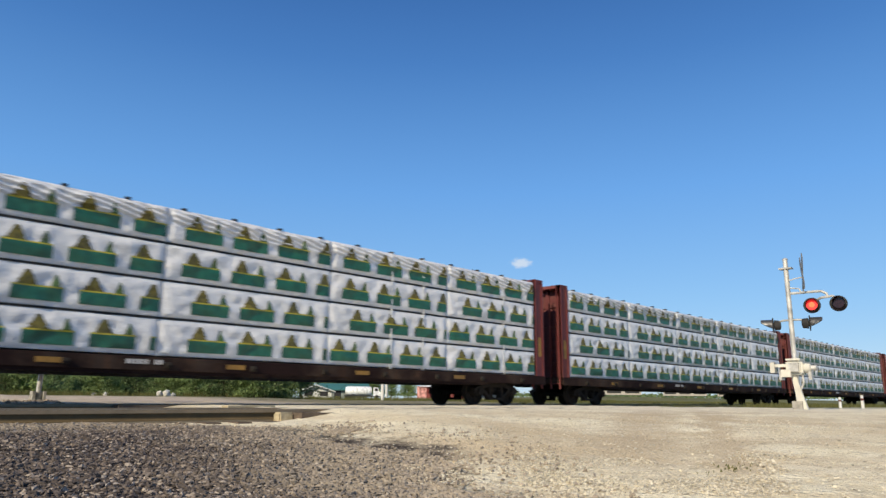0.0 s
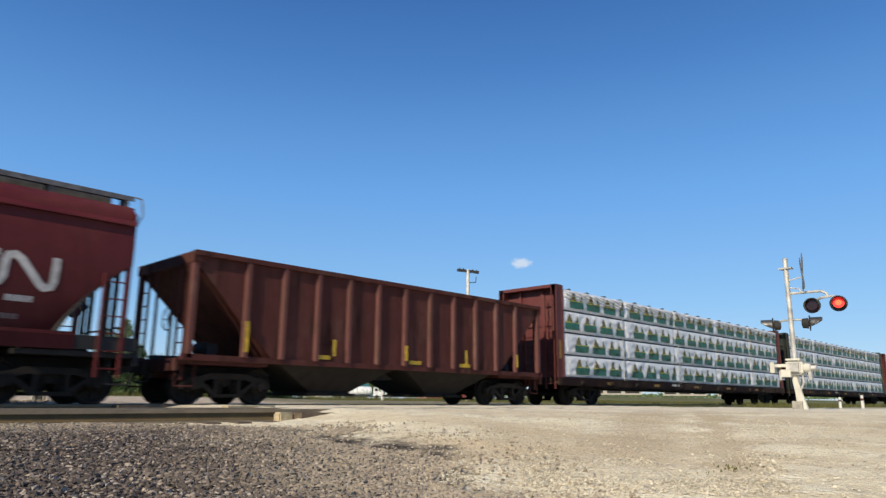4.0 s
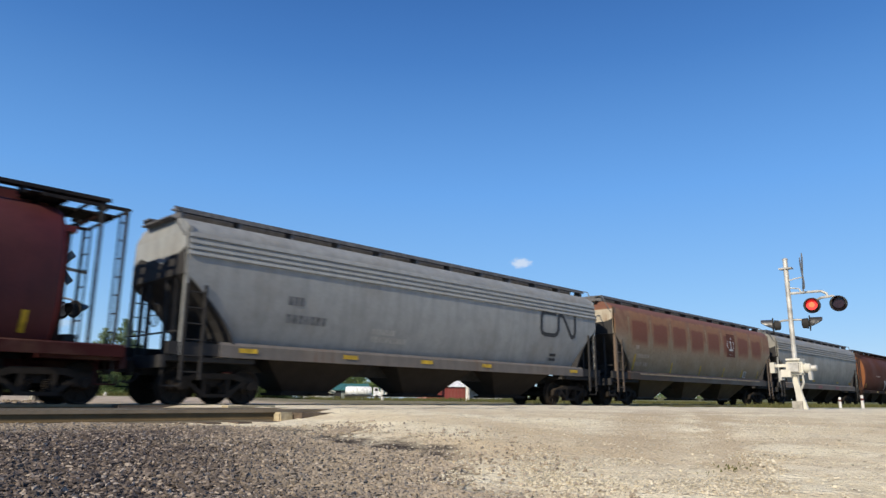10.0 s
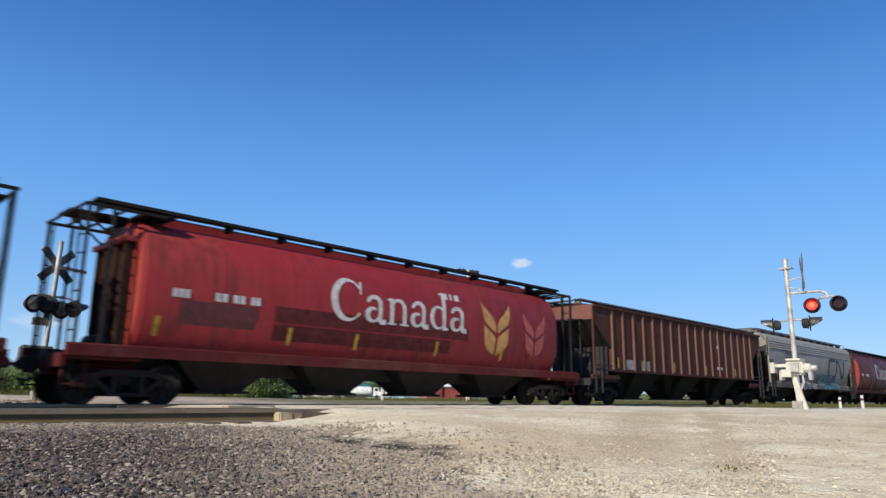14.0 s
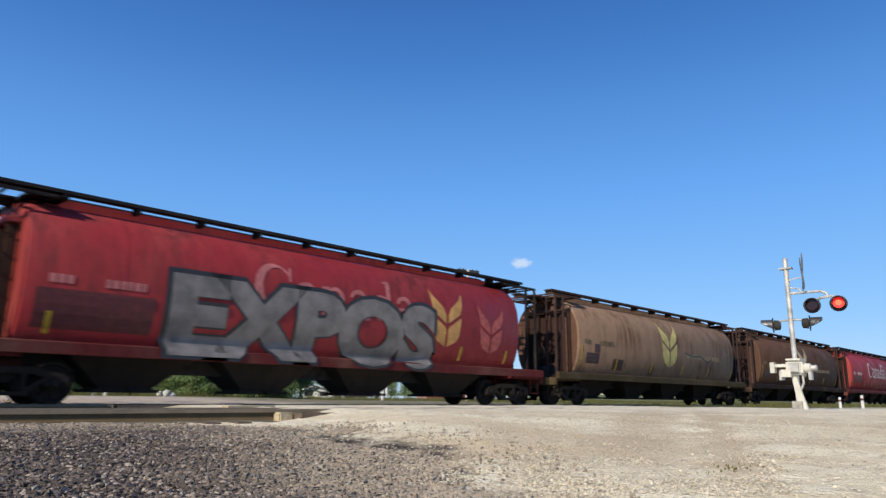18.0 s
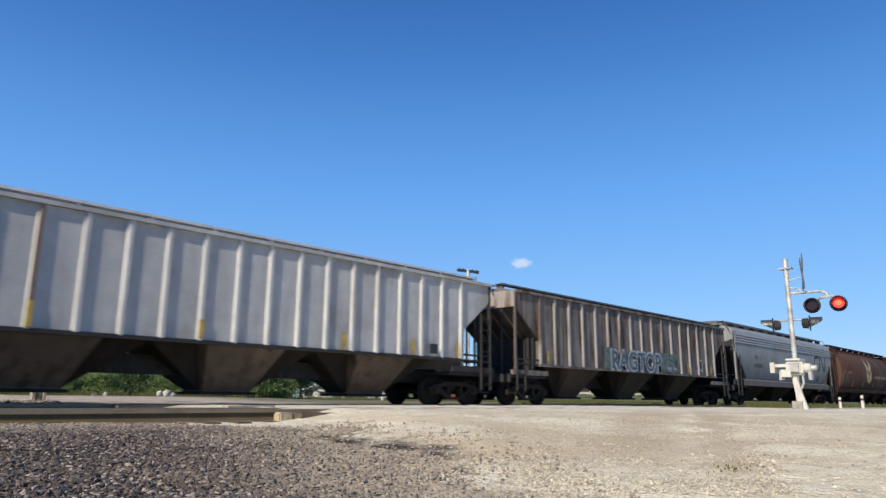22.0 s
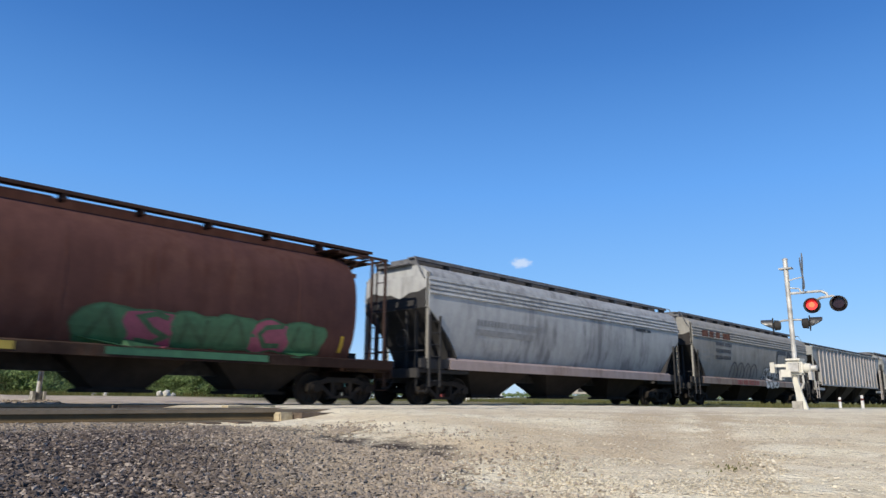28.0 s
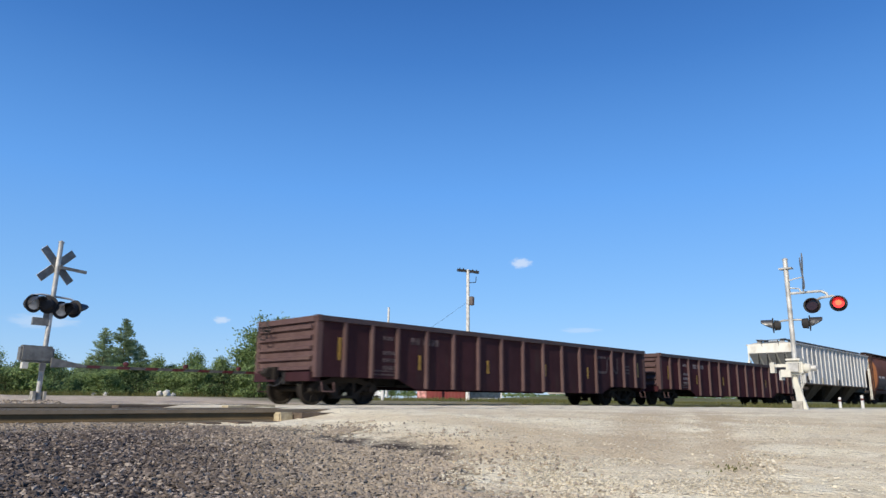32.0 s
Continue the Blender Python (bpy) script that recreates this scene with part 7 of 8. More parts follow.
put_bars(car, SW, -6.86, 2.22, M_STENCIL, ((0.24, 0.24, 0.24, 0.0, 0.2, 0.2, 0.2, 0.2, 0.2, 0.2),), 0.30)
put_bars(car, lambda z: 1.545, -1.4, 1.36, SPRAY["red"], ((0.9,),), 0.2)
put_bars(car, lambda z: 1.545, 2.6, 1.36, SPRAY["red"], ((0.9,),), 0.2)
put_reflectors(car, SW, (-7.13, -4.13, -1.46, 4.04, 7.21), 1.66, False)

# 5: rusted panels
car = smooth_car(11, panel_rust("rusted_panels"), paint("rust_sill", (0.058, 0.045, 0.036), rust_amt=0.4, dust_amt=0.3), paint("rust_post", (0.17, 0.125, 0.095), rust_amt=0.4), paint("bay_brown", (0.075, 0.058, 0.047), rust_amt=0.3, dust_amt=0.3), "heavily rusted tan covered hopper car", paint("rust_roof", (0.19, 0.09, 0.065), rust_amt=0.3), paint("rust_ladder", (0.10, 0.08, 0.068), rust_amt=0.3), (), cap=paint("cream_cap", (0.50, 0.45, 0.36), rust=(0.22, 0.12, 0.06), rust_amt=0.5, dust_amt=0.2))
for k in range(9):
    part("panel_seam", wrap_on(flat(B(), -0.05, 0.05, 0, 2.3), SW, -7.84 + 1.96 * k, 1.5, 0.015), plain("pale_seam", (0.29, 0.215, 0.135), 0.7, var=0.1, scale=1.5), car)
# pale strip paints the highlight along the top of the sill
part("sill_edge", wrap_on(flat(B(), -7.0, 7.0, 0, 0.07), lambda z: 1.545, 0, 1.315, 0.012), paint("rust_trim", (0.34, 0.26, 0.175), rust_amt=0.4), car)
part("emblem_ground", wrap_on(flat(B(), -0.30, 0.80, -0.38, 0.86), SW, 2.9, 2.95, 0.014), plain("brown_ground", (0.12, 0.042, 0.026), 0.7), car)
put_bars(car, SW, 2.82, 2.84, M_WHITE, ((0.66,), (0.5,)), 0.09, 0.06)
for dx in (-0.16, 0.54):
    part("emblem_ring", wrap_on(stroke(B(), [(dx, 0.02), (dx + (0.06 if dx > 0 else -0.06), 0.22), (dx, 0.42)], 0.06), SW, 2.9, 3.0, 0.02), M_WHITE, car)
bm = stroke(B(), [(0.0, 0.0), (0.5, 0.0)], 0.10)
stroke(bm, [(0.25, 0.0), (0.25, 0.42), (0.1, 0.42)], 0.10)
stroke(bm, [(0.20, 0.6), (0.32, 0.6)], 0.14)
part("railway_emblem", wrap_on(bm, SW, 2.9, 2.95, 0.02), M_WHITE, car)
put_bars(car, SW, -7.2, 2.6, plain("worn_pale_lettering", (0.36, 0.29, 0.23), 0.7), ((0.3,), (1.3,), (0.7, 0.5)), 0.17, 0.19)
put_reflectors(car, SW, (-7.2,), 1.86, True, None, 1.6)
put_reflectors(car, SW, (-3.6, -0.45, 2.44, 4.92, 7.25), 1.70, True, None, 1.2)
part("placard_frame", wrap_on(flat(B(), 0, 0.40, 0, 0.36), SW, 5.15, 1.52, 0.013), M_WHITE, car)
part("placard", wrap_on(flat(B(), 0.05, 0.35, 0.05, 0.31), SW, 5.15, 1.52, 0.019), SPRAY["grey"], car)

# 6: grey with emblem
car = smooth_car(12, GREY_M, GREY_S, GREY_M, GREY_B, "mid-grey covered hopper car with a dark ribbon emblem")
put_ribbon(car, SW, 4.98, 2.5, 0.98, M_DARKINK, 0.15)
put_bars(car, SW, -5.92, 2.75, plain("faded_ink", (0.115, 0.12, 0.125), 0.6, var=0.4), ((0.5,), (1.3,)), 0.22, 0.24)
put_bars(car, SW, -3.0, 2.15, SPRAY["silver"], ((0.9,), (1.4,)), 0.16, 0.06, "chalk_scrawl")
put_bars(car, SW, 5.75, 1.9, M_DARKINK, ((0.4,), (0.4,)), 0.1, 0.06)
put_reflectors(car, lambda z: 1.545, (-7.0, -3.85, -0.9, 1.9, 7.06), 1.28, False)

# 7: maroon Canada tank
WINE = paint("wine_tank", (0.098, 0.024, 0.025), rust=(0.12, 0.03, 0.025), rust_amt=0.15, dust=(0.12, 0.05, 0.045), dust_amt=0.25, rough=0.5)
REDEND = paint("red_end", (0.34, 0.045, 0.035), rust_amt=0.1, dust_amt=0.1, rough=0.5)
WINES = paint("wine_sill", (0.050, 0.014, 0.014), rust_amt=0.3, dust_amt=0.3, rough=0.65)
car = cyl_car(13, WINE, WINES, REDEND, BLK, "wine-red cylindrical grain hopper lettered Canada", M_BLACK)
put_roman(car, CW, "Canada", 0.02, 2.85, 5.6, 1.2, M_WHITE)
put_bars(car, CW, 1.65, 3.45, M_WHITE, ((0.2, 0.1, 0.2),), 0.2, name="flag_mark")
put_bars(car, CW, -7.35, 2.55, M_WHITE, ((0.5, 0.0, 0.0, 0.0, 0.0, 0.0, 0.9),), 0.2)
put_leaf(car, CW, 5.0, 1.75, 1.6, plain("wine_wheat", (0.13, 0.03, 0.028), 0.6))
put_scrawl(car, CG, 0.4, 3.5, 1.2, 2.0, (WINE,), plain("tan_spray", (0.25, 0.16, 0.10), 0.6), 7, 3)
put_reflectors(car, CW, (-7.51, -4.11, -0.69, 4.37, 7.3), 1.6)

# 8: light grey with spray pieces
car = smooth_car(14, GREY_L, GREY_S, GREY_L, GREY_B, "light grey covered hopper car with bright spray paint pieces")
put_ribbon(car, SW, 3.05, 1.87, 1.48, M_DARKINK, 0.17, 1.1)
put_bars(car, SW, -5.9, 3.40, M_STENCIL, ((2.0,), (2.25,)), 0.26, 0.10)
put_bars(car, SW, -5.9, 2.62, M_STENCIL, ((0.5, 1.6),), 0.26)
for zz in (2.68, 2.26):
    part("underline", wrap_on(flat(B(), 0, 2.3, 0, 0.05), SW, -5.92, zz, 0.013), M_STENCIL, car)
put_scrawl(car, SG, -6.9, -4.15, 1.14, 2.20, (plain("spray_rose", (0.20, 0.035, 0.05), 0.5, var=0.3), SPRAY["dark"]), SPRAY["black"], 2, 4, "halo")
put_scrawl(car, SG, -3.55, -0.35, 1.08, 2.18, (SPRAY["white"], SPRAY["grey"]), SPRAY["black"], 3, 5, "halo")
part("spray_haze", wrap_on(flat(B(), 0, 0.8, 0, 0.6, 0.2), SW, -0.05, 1.55, 0.010), plain("faded_pink", (0, 0, 0)), car)
put_scrawl(car, SG, 0.7, 4.1, 1.14, 2.20, (SPRAY["cyan"], SPRAY["slate"]), SPRAY["black"], 4, 4, "halo")
part("spray_haze", wrap_on(flat(B(), 0, 0.9, 0, 0.75, 0.1), SG, 4.1, 1.2, 0.012), SPRAY["blue"], car)
put_reflectors(car, SG, (-7.25,), 1.66, True, None, 1.8)
put_reflectors(car, SG, (-4.05, -0.25, 2.2, 5.0, 7.3), 1.42, True, None, 1.2)

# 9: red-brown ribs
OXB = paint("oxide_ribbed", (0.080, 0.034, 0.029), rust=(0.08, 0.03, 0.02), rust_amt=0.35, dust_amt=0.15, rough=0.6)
# the oxide again, lightened as where sunlight strikes the ribs
OXR = paint("oxide_rib_lit", (0.185, 0.088, 0.066), rust=(0.12, 0.05, 0.035), rust_amt=0.25, dust_amt=0.25, rough=0.6)
OXE = paint("oxide_end", (0.21, 0.095, 0.075), rust_amt=0.25, dust_amt=0.1, rough=0.6)
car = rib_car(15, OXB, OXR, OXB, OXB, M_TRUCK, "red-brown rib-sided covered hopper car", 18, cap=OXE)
for x0 in (-6.55, -5.2):
    part("white_patch", wrap_on(flat(B(), 0, 0.75, 0, 0.42), lambda z: 1.50, x0, 1.5, 0.012), plain("worn_white_patch", (0.34, 0.31, 0.29), 0.7, var=0.35), car)
bm = stroke(B(), [(0.0, 0.0), (0.7, 0.0)], 0.14)
stroke(bm, [(0.35, 0.0), (0.35, 1.1), (0.1, 1.1)], 0.16)
stroke(bm, [(0.28, 1.5), (0.44, 1.5)], 0.2)
part("railway_emblem", wrap_on(bm, lambda z: 1.50, 2.85, 1.9, 0.014), M_WHITE, car)
put_reflectors(car, RW, (-7.3, -5.05, -2.18, 1.32, 5.03, 7.4), 1.75)

# 10, 11: red Canada tanks
REDT = paint("red_tank", (0.30, 0.028, 0.032), rust=(0.12, 0.020, 0.022), rust_amt=0.4, dust=(0.24, 0.07, 0.06), dust_amt=0.3, rough=0.5)
REDS = paint("red_sill", (0.11, 0.022, 0.022), rust_amt=0.2, dust_amt=0.25, rough=0.6)
GOLD = plain("gold_wheat", (0.48, 0.25, 0.07), 0.6, var=0.25, scale=3)
OLIVE = plain("olive_wheat", (0.30, 0.20, 0.06), 0.6, var=0.3, scale=3)
for i, leaf in ((16, GOLD), (17, OLIVE)):
    car = cyl_car(i, REDT, REDS, REDEND, BLK, "bright red cylindrical grain hopper lettered Canada, gold wheat emblem", BLK)
    put_roman(car, CW, "Canada", 0.0, 2.90, 5.5, 1.2, M_WHITE)
    put_bars(car, CW, 1.65, 3.5, M_WHITE, ((0.2, 0.1, 0.2),), 0.2, name="flag_mark")
    put_leaf(car, CW, 4.25, 1.65, 1.75, leaf)
    put_leaf(car, CW, 6.4, 1.7, 1.5, plain("red_wheat", (0.36, 0.075, 0.06), 0.6))
    put_bars(car, CW, -7.2, 2.6, M_WHITE, ((0.45, 0.0, 0.0, 0.0, 0.0, 0.35, 0.35, 0.3),), 0.2)
    part("stencil_patch", wrap_on(flat(B(), 0, 2.0, 0, 0.55), CW, -7.0, 1.8, 0.012), plain("wine_patch", (0.10, 0.015, 0.016), 0.6), car)
    if i == 16:
        # two long darker red bands on the lower half of the tank
        put_bars(car, CW, -4.5, 2.45, plain("grime_smear", (0.10, 0.02, 0.02), 0.7), ((7.3,), (6.5,)), 0.4, 0.05, "grime_smear")
    put_reflectors(car, CW, (-7.46, -3.98, -1.78, 1.42, 4.6), 1.72)

# 12, 13, 15: brown wheat tanks; 14: red with a large silver piece
YEL = plain("pale_wheat", (0.46, 0.36, 0.17), 0.6, var=0.2, scale=3)
YG = plain("yellow_wheat", (0.50, 0.415, 0.13), 0.6, var=0.2, scale=3)
WB = paint("brown_wheat_tank", (0.130, 0.067, 0.042), rust=(0.055, 0.024, 0.018), rust_amt=0.45, dust=(0.20, 0.125, 0.068), dust_amt=0.5, rough=0.6)
TAN = paint("tan_wheat_tank", (0.285, 0.183, 0.120), rust=(0.12, 0.06, 0.034), rust_amt=0.45, dust=(0.245, 0.155, 0.105), dust_amt=0.5, rough=0.6)
TANS = paint("tan_sill", (0.07, 0.052, 0.026), rust_amt=0.3, dust_amt=0.3, rough=0.65)
BEND = paint("brown_end", (0.115, 0.060, 0.042), rust_amt=0.3, dust_amt=0.1, rough=0.6)
DIM = plain("dim_yellow_lettering", (0.27, 0.20, 0.105), 0.65, var=0.3)


def wheat_car(i, body, sill, end, leaf, label):
    c = cyl_car(i, body, sill, end, BRW, label, BRP)
    put_leaf(c, CW, 0.1, 1.75, 2.0, leaf)
    put_bars(c, CW, 1.85, 2.44, DIM, ((0.42, 1.35, 0.75, 0.85),), 0.2)
    put_bars(c, CW, -7.2, 2.6, plain("faint_lettering", (0.19, 0.135, 0.075), 0.7, var=0.4), ((0.5, 0.0, 0.0, 0.0, 0.0, 1.2),), 0.18)
    for xx, zz, wd, ht in ((-7.0, 1.65, 0.95, 0.42), (-6.45, 2.10, 0.40, 0.34), (-4.95, 1.45, 0.85, 0.45)):
        part("stencil_patch", wrap_on(flat(B(), 0, wd, 0, ht), CW, xx, zz, 0.012), DARKSQ, c)
    put_bars(c, CW, -6.95, 1.98, plain("dim_grey_lettering", (0.12, 0.105, 0.10), 0.7), ((0.25, 0.3), (0.3, 0.25)), 0.05, 0.12)
    put_reflectors(c, CW, (-7.38,), 1.98, True, None, 1.8)
    put_reflectors(c, CW, (-4.65, -1.58, 1.5, 4.4, 7.3), 1.66)
    return c


wheat_car(18, WB, BRS, BEND, YEL, "dusty brown cylindrical grain hopper with a pale wheat emblem")
car = wheat_car(19, TAN, TANS, BEND, YG, "tan-brown cylindrical grain hopper with a yellow wheat emblem")
part("spray_line", wrap_on(stroke(B(), [(0, 0.5), (0.9, 0.35), (1.8, 0.4), (2.6, 0.1), (3.0, 0.3), (3.1, -0.5)], 0.07), CW, 1.6, 2.0, 0.02), SPRAY["black"], car)
car = cyl_car(20, REDT, REDS, REDEND, BLK, "red cylindrical grain hopper with a big silver spray piece", BLK)
put_roman(car, CW, "Canada", 0.0, 2.97, 5.5, 1.2, plain("pale_pink_lettering", (0.42, 0.13, 0.12), 0.6))
put_leaf(car, CW, 4.15, 1.8, 1.7, GOLD)
put_leaf(car, CW, 6.3, 1.7, 1.5, plain("red_wheat", (0.36, 0.075, 0.06), 0.6))
put_text(car, CG, "EXPOS", -0.62, 2.04, 8.75, 2.12, SPRAY["black"], 0.026, 0.085, "spray_outline")
put_text(car, CG, "EXPOS", -0.62, 2.02, 8.5, 1.92, plain("dull_silver_spray", (0.165, 0.150, 0.138), 0.6, var=0.3, scale=2), 0.036, 0.062, "spray_fill")
part("stencil_patch", wrap_on(flat(B(), 0, 2.4, 0, 0.8), CW, -7.6, 1.5, 0.012), plain("wine_patch", (0, 0, 0)), car)
put_bars(car, CW, -7.4, 2.6, plain("pale_pink_lettering", (0, 0, 0)), ((0.5, 0.0, 0.0, 0.0, 0.0, 0.9),), 0.18)
put_reflectors(car, CW, (-7.3, 4.9, 7.2), 1.62)
WB2 = paint("plum_brown_tank", (0.118, 0.064, 0.048), rust=(0.06, 0.027, 0.022), rust_amt=0.4, dust=(0.14, 0.085, 0.058), dust_amt=0.5, rough=0.6)
wheat_car(21, WB2, BRS, BEND, YEL, "plum-brown cylindrical grain hopper with a pale wheat emblem")

# 16: clean grey with emblem
GREY_C = paint("clean_grey_paint", (0.295, 0.30, 0.30), rust_amt=0.04, dust=(0.20, 0.185, 0.165), dust_amt=0.2, rough=0.45)
car = smooth_car(22, GREY_C, GREY_S, GREY_C, GREY_B, "clean mid-grey covered hopper car with a dark ribbon emblem")
put_ribbon(car, SW, 4.9, 2.33, 1.03, M_DARKINK, 0.16, 1.0)
put_bars(car, SW, -5.95, 2.85, plain("faded_ink", (0.115, 0.12, 0.125), 0.6, var=0.4), ((0.5,), (1.4,)), 0.22, 0.24)
put_bars(car, SW, 5.7, 1.98, M_DARKINK, ((0.4,), (0.4,)), 0.12, 0.08)

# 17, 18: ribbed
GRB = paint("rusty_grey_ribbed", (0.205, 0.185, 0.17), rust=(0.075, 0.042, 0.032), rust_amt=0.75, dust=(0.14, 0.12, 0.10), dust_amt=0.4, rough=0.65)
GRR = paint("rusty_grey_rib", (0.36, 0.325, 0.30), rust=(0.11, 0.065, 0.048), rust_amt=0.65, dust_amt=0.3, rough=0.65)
car = rib_car(23, GRB, GRR, GRB, paint("grimy_grey_post", (0.13, 0.11, 0.095), rust_amt=0.4, dust_amt=0.3, rough=0.65), paint("brown_bay", (0.085, 0.068, 0.056), rust_amt=0.3, rough=0.7), "rust-streaked grey rib-sided hopper car with spray letters", 17, cap=GRR)
for k, x0 in enumerate((-3.3, -2.9, 1.6, 2.3)):
    part("spray_haze", wrap_on(flat(B(), 0, 0.75, 0, 0.85), RW, x0, 1.5, 0.010 + 0.001 * k), plain("dull_teal_spray", (0.125, 0.165, 0.15), 0.7, var=0.4), car)
put_text(car, RW, "RAGTOP", -0.55, 1.88, 4.5, 0.96, plain("dull_white_spray", (0.37, 0.38, 0.39), 0.6), 0.018, 0.07, "spray_outline")
put_text(car, RW, "RAGTOP", -0.55, 1.88, 4.28, 0.78, plain("deep_slate_spray", (0.075, 0.11, 0.14), 0.6), 0.026, 0.012, "spray_fill")
put_bars(car, RW, 2.2, 1.75, SPRAY["silver"], ((0.5, 0.4),), 0.14, name="chalk_scrawl")
part("railway_emblem", wrap_on(stroke(B(), [(0, 0), (0.4, 0), (0.4, 0.5), (0.1, 0.5)], 0.1), RW, 5.6, 1.7, 0.02), SPRAY["silver"], car)
put_reflectors(car, RW, (-7.2, 4.4, 7.0), 1.75)
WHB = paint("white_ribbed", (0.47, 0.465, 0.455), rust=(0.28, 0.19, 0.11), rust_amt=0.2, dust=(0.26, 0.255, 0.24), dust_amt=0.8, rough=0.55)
# whiter copy of the side paint, with the ribs' sunlight in it
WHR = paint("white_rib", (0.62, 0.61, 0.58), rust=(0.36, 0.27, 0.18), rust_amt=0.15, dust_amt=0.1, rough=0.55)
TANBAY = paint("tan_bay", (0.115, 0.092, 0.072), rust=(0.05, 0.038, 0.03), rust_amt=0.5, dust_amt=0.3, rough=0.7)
# strong sun on the rear ends is painted in: far paler than the sides
CREAME = paint("sunlit_cream_end", (0.80, 0.775, 0.69), rust=(0.34, 0.22, 0.11), rust_amt=0.3, dust_amt=0.2, rough=0.55)
car = rib_car(24, WHB, WHR, M_DARK, M_DARK, TANBAY, "pale grey rib-sided covered hopper car with a cream end coloured as sunlit", 18, M_DARK, WHR, WHB, CREAME)
rib_end = round(slot(24)[1] * 2) / 4 - 0.01 - 0.66 - 1.48
for k in (0, 3):
    xr = rib_end * (2 * k / 17 - 1)
    part("rust_stain", wrap_on(flat(B(), -0.044, 0.044, 0, 2.50), RW, xr, 1.47, 0.005), paint("rusted_rib", (0.20, 0.105, 0.06), rust=(0.10, 0.045, 0.028), rust_amt=0.7, dust_amt=0.3), car)
    put_reflectors(car, RW, (xr,), 1.86 if k == 0 else 1.75, True, None, 1.7 if k == 0 else 1.2)
put_reflectors(car, RW, (rib_end * (14 / 17 - 1), 2.83, 5.43, 7.4), 1.72)
part("side_plate", wrap_on(flat(B(), 0, 0.35, 0, 0.3), RW, 6.13, 1.55, 0.02), M_DARKINK, car)

# 19: weathered pinkish grey
PINKG = paint("pinkish_grey_paint", (0.335, 0.295, 0.255), rust=(0.14, 0.085, 0.06), rust_amt=0.45, dust=(0.195, 0.155, 0.125), dust_amt=0.6, rough=0.6)
car = smooth_car(25, PINKG, paint("stained_sill", (0.165, 0.14, 0.128), rust=(0.045, 0.028, 0.02), rust_amt=0.7, dust_amt=0.3, rough=0.65), paint("tan_trim", (0.36, 0.32, 0.25), rust_amt=0.2), GREY_B, "weathered brownish-grey covered hopper car with faded spray lines", GREY_L, M_DARK, (3.66, 3.74, 3.82, 3.90))
rr = random.Random(4)
for k in range(26):
    xx, zz, wd, ht = -5.7 + 0.27 * k + rr.uniform(-0.2, 0.2), rr.uniform(2.25, 3.2), rr.uniform(0.25, 0.65), rr.uniform(0.25, 0.6)
    bm = stroke(B(), [(0, 0), (wd, -0.03), (wd + 0.03, -ht), (wd * rr.choice((0.1, 0.5, 1.5)), -ht - 0.02)], 0.05)
    part("spray_line", wrap_on(bm, SW, xx, zz, 0.014), rr.choice((plain("dark_teal_spray", (0.075, 0.105, 0.105), 0.7), plain("dark_teal_spray", (0, 0, 0)), SPRAY["grey"], plain("faded_pink", (0.245, 0.165, 0.155), 0.7))), car)
for zz in (1.55, 2.05):
    part("stencil_patch", wrap_on(flat(B(), 0, 0.9, 0, 0.4), SW, -7.07, zz, 0.012), SPRAY["grey"], car)
put_bars(car, SW, 6.2, 2.0, M_DARKINK, ((0.5,), (0.5,), (0.5,), (0.5,)), 0.10, 0.06)
part("spray_line", wrap_on(stroke(B(), [(0, 0), (0.05, -0.5)], 0.16), SW, 5.3, 2.45, 0.014), plain("dark_teal_spray", (0, 0, 0)), car)

# 20: grey with a big emblem
car = smooth_car(26, GREY_M, GREY_S, GREY_M, GREY_B, "mid-grey covered hopper car with a large dark ribbon emblem", None, GREY_L)
put_ribbon(car, SW, 2.80, 1.83, 1.50, M_DARKINK, 0.18, 1.13)
put_bars(car, SW, -5.9, 3.36, M_STENCIL, ((1.1, 0.9), (2.0,), (2.0,)), 0.19, 0.16)
put_reflectors(car, SW, (-7.2, -4.3, -1.57, 1.05, 4.3, 7.2), 1.75)
put_reflectors(car, lambda z: 1.545, (-1.7, 4.5, 7.2), 1.28, False, ORE)

# 21: light grey ribs
LGB = paint("light_grey_ribbed", (0.32, 0.325, 0.315), rust=(0.17, 0.15, 0.135), rust_amt=0.45, dust=(0.34, 0.335, 0.32), dust_amt=0.45, rough=0.55)
LGR = paint("light_grey_rib", (0.41, 0.375, 0.355), rust=(0.26, 0.19, 0.13), rust_amt=0.25, dust_amt=0.2, rough=0.55)
car = rib_car(27, LGB, LGR, LGB, LGB, paint("brown_bay", (0, 0, 0)), "light grey rib-sided covered hopper car", 18, LGR)
put_bars(car, lambda z: 1.5, 4.4, 2.05, M_DARKINK, ((0.4, 0.0, 0.0, 0.0, 0.4),), 0.28)
put_bars(car, lambda z: 1.5, -5.8, 2.3, SPRAY["grey"], ((0.6,), (0.5,)), 0.2, 0.1)
put_reflectors(car, RW, (-7.2, -4.4, -1.5, 1.41, 4.2, 7.2), 1.75)

# 22: weathered grey with emblem and spray
GREY_W = paint("weathered_grey_paint", (0.31, 0.30, 0.275), rust=(0.13, 0.115, 0.10), rust_amt=0.2, dust=(0.20, 0.185, 0.16), dust_amt=0.5, rough=0.6)
car = smooth_car(28, GREY_W, paint("worn_sill", (0.26, 0.20, 0.16), rust=(0.16, 0.06, 0.04), rust_amt=0.6, dust_amt=0.3), GREY_W, GREY_B, "weathered grey covered hopper car with ribbon emblem and spray paint")
put_ribbon(car, SW, 2.90, 1.80, 1.54, M_DARKINK, 0.17, 1.09)
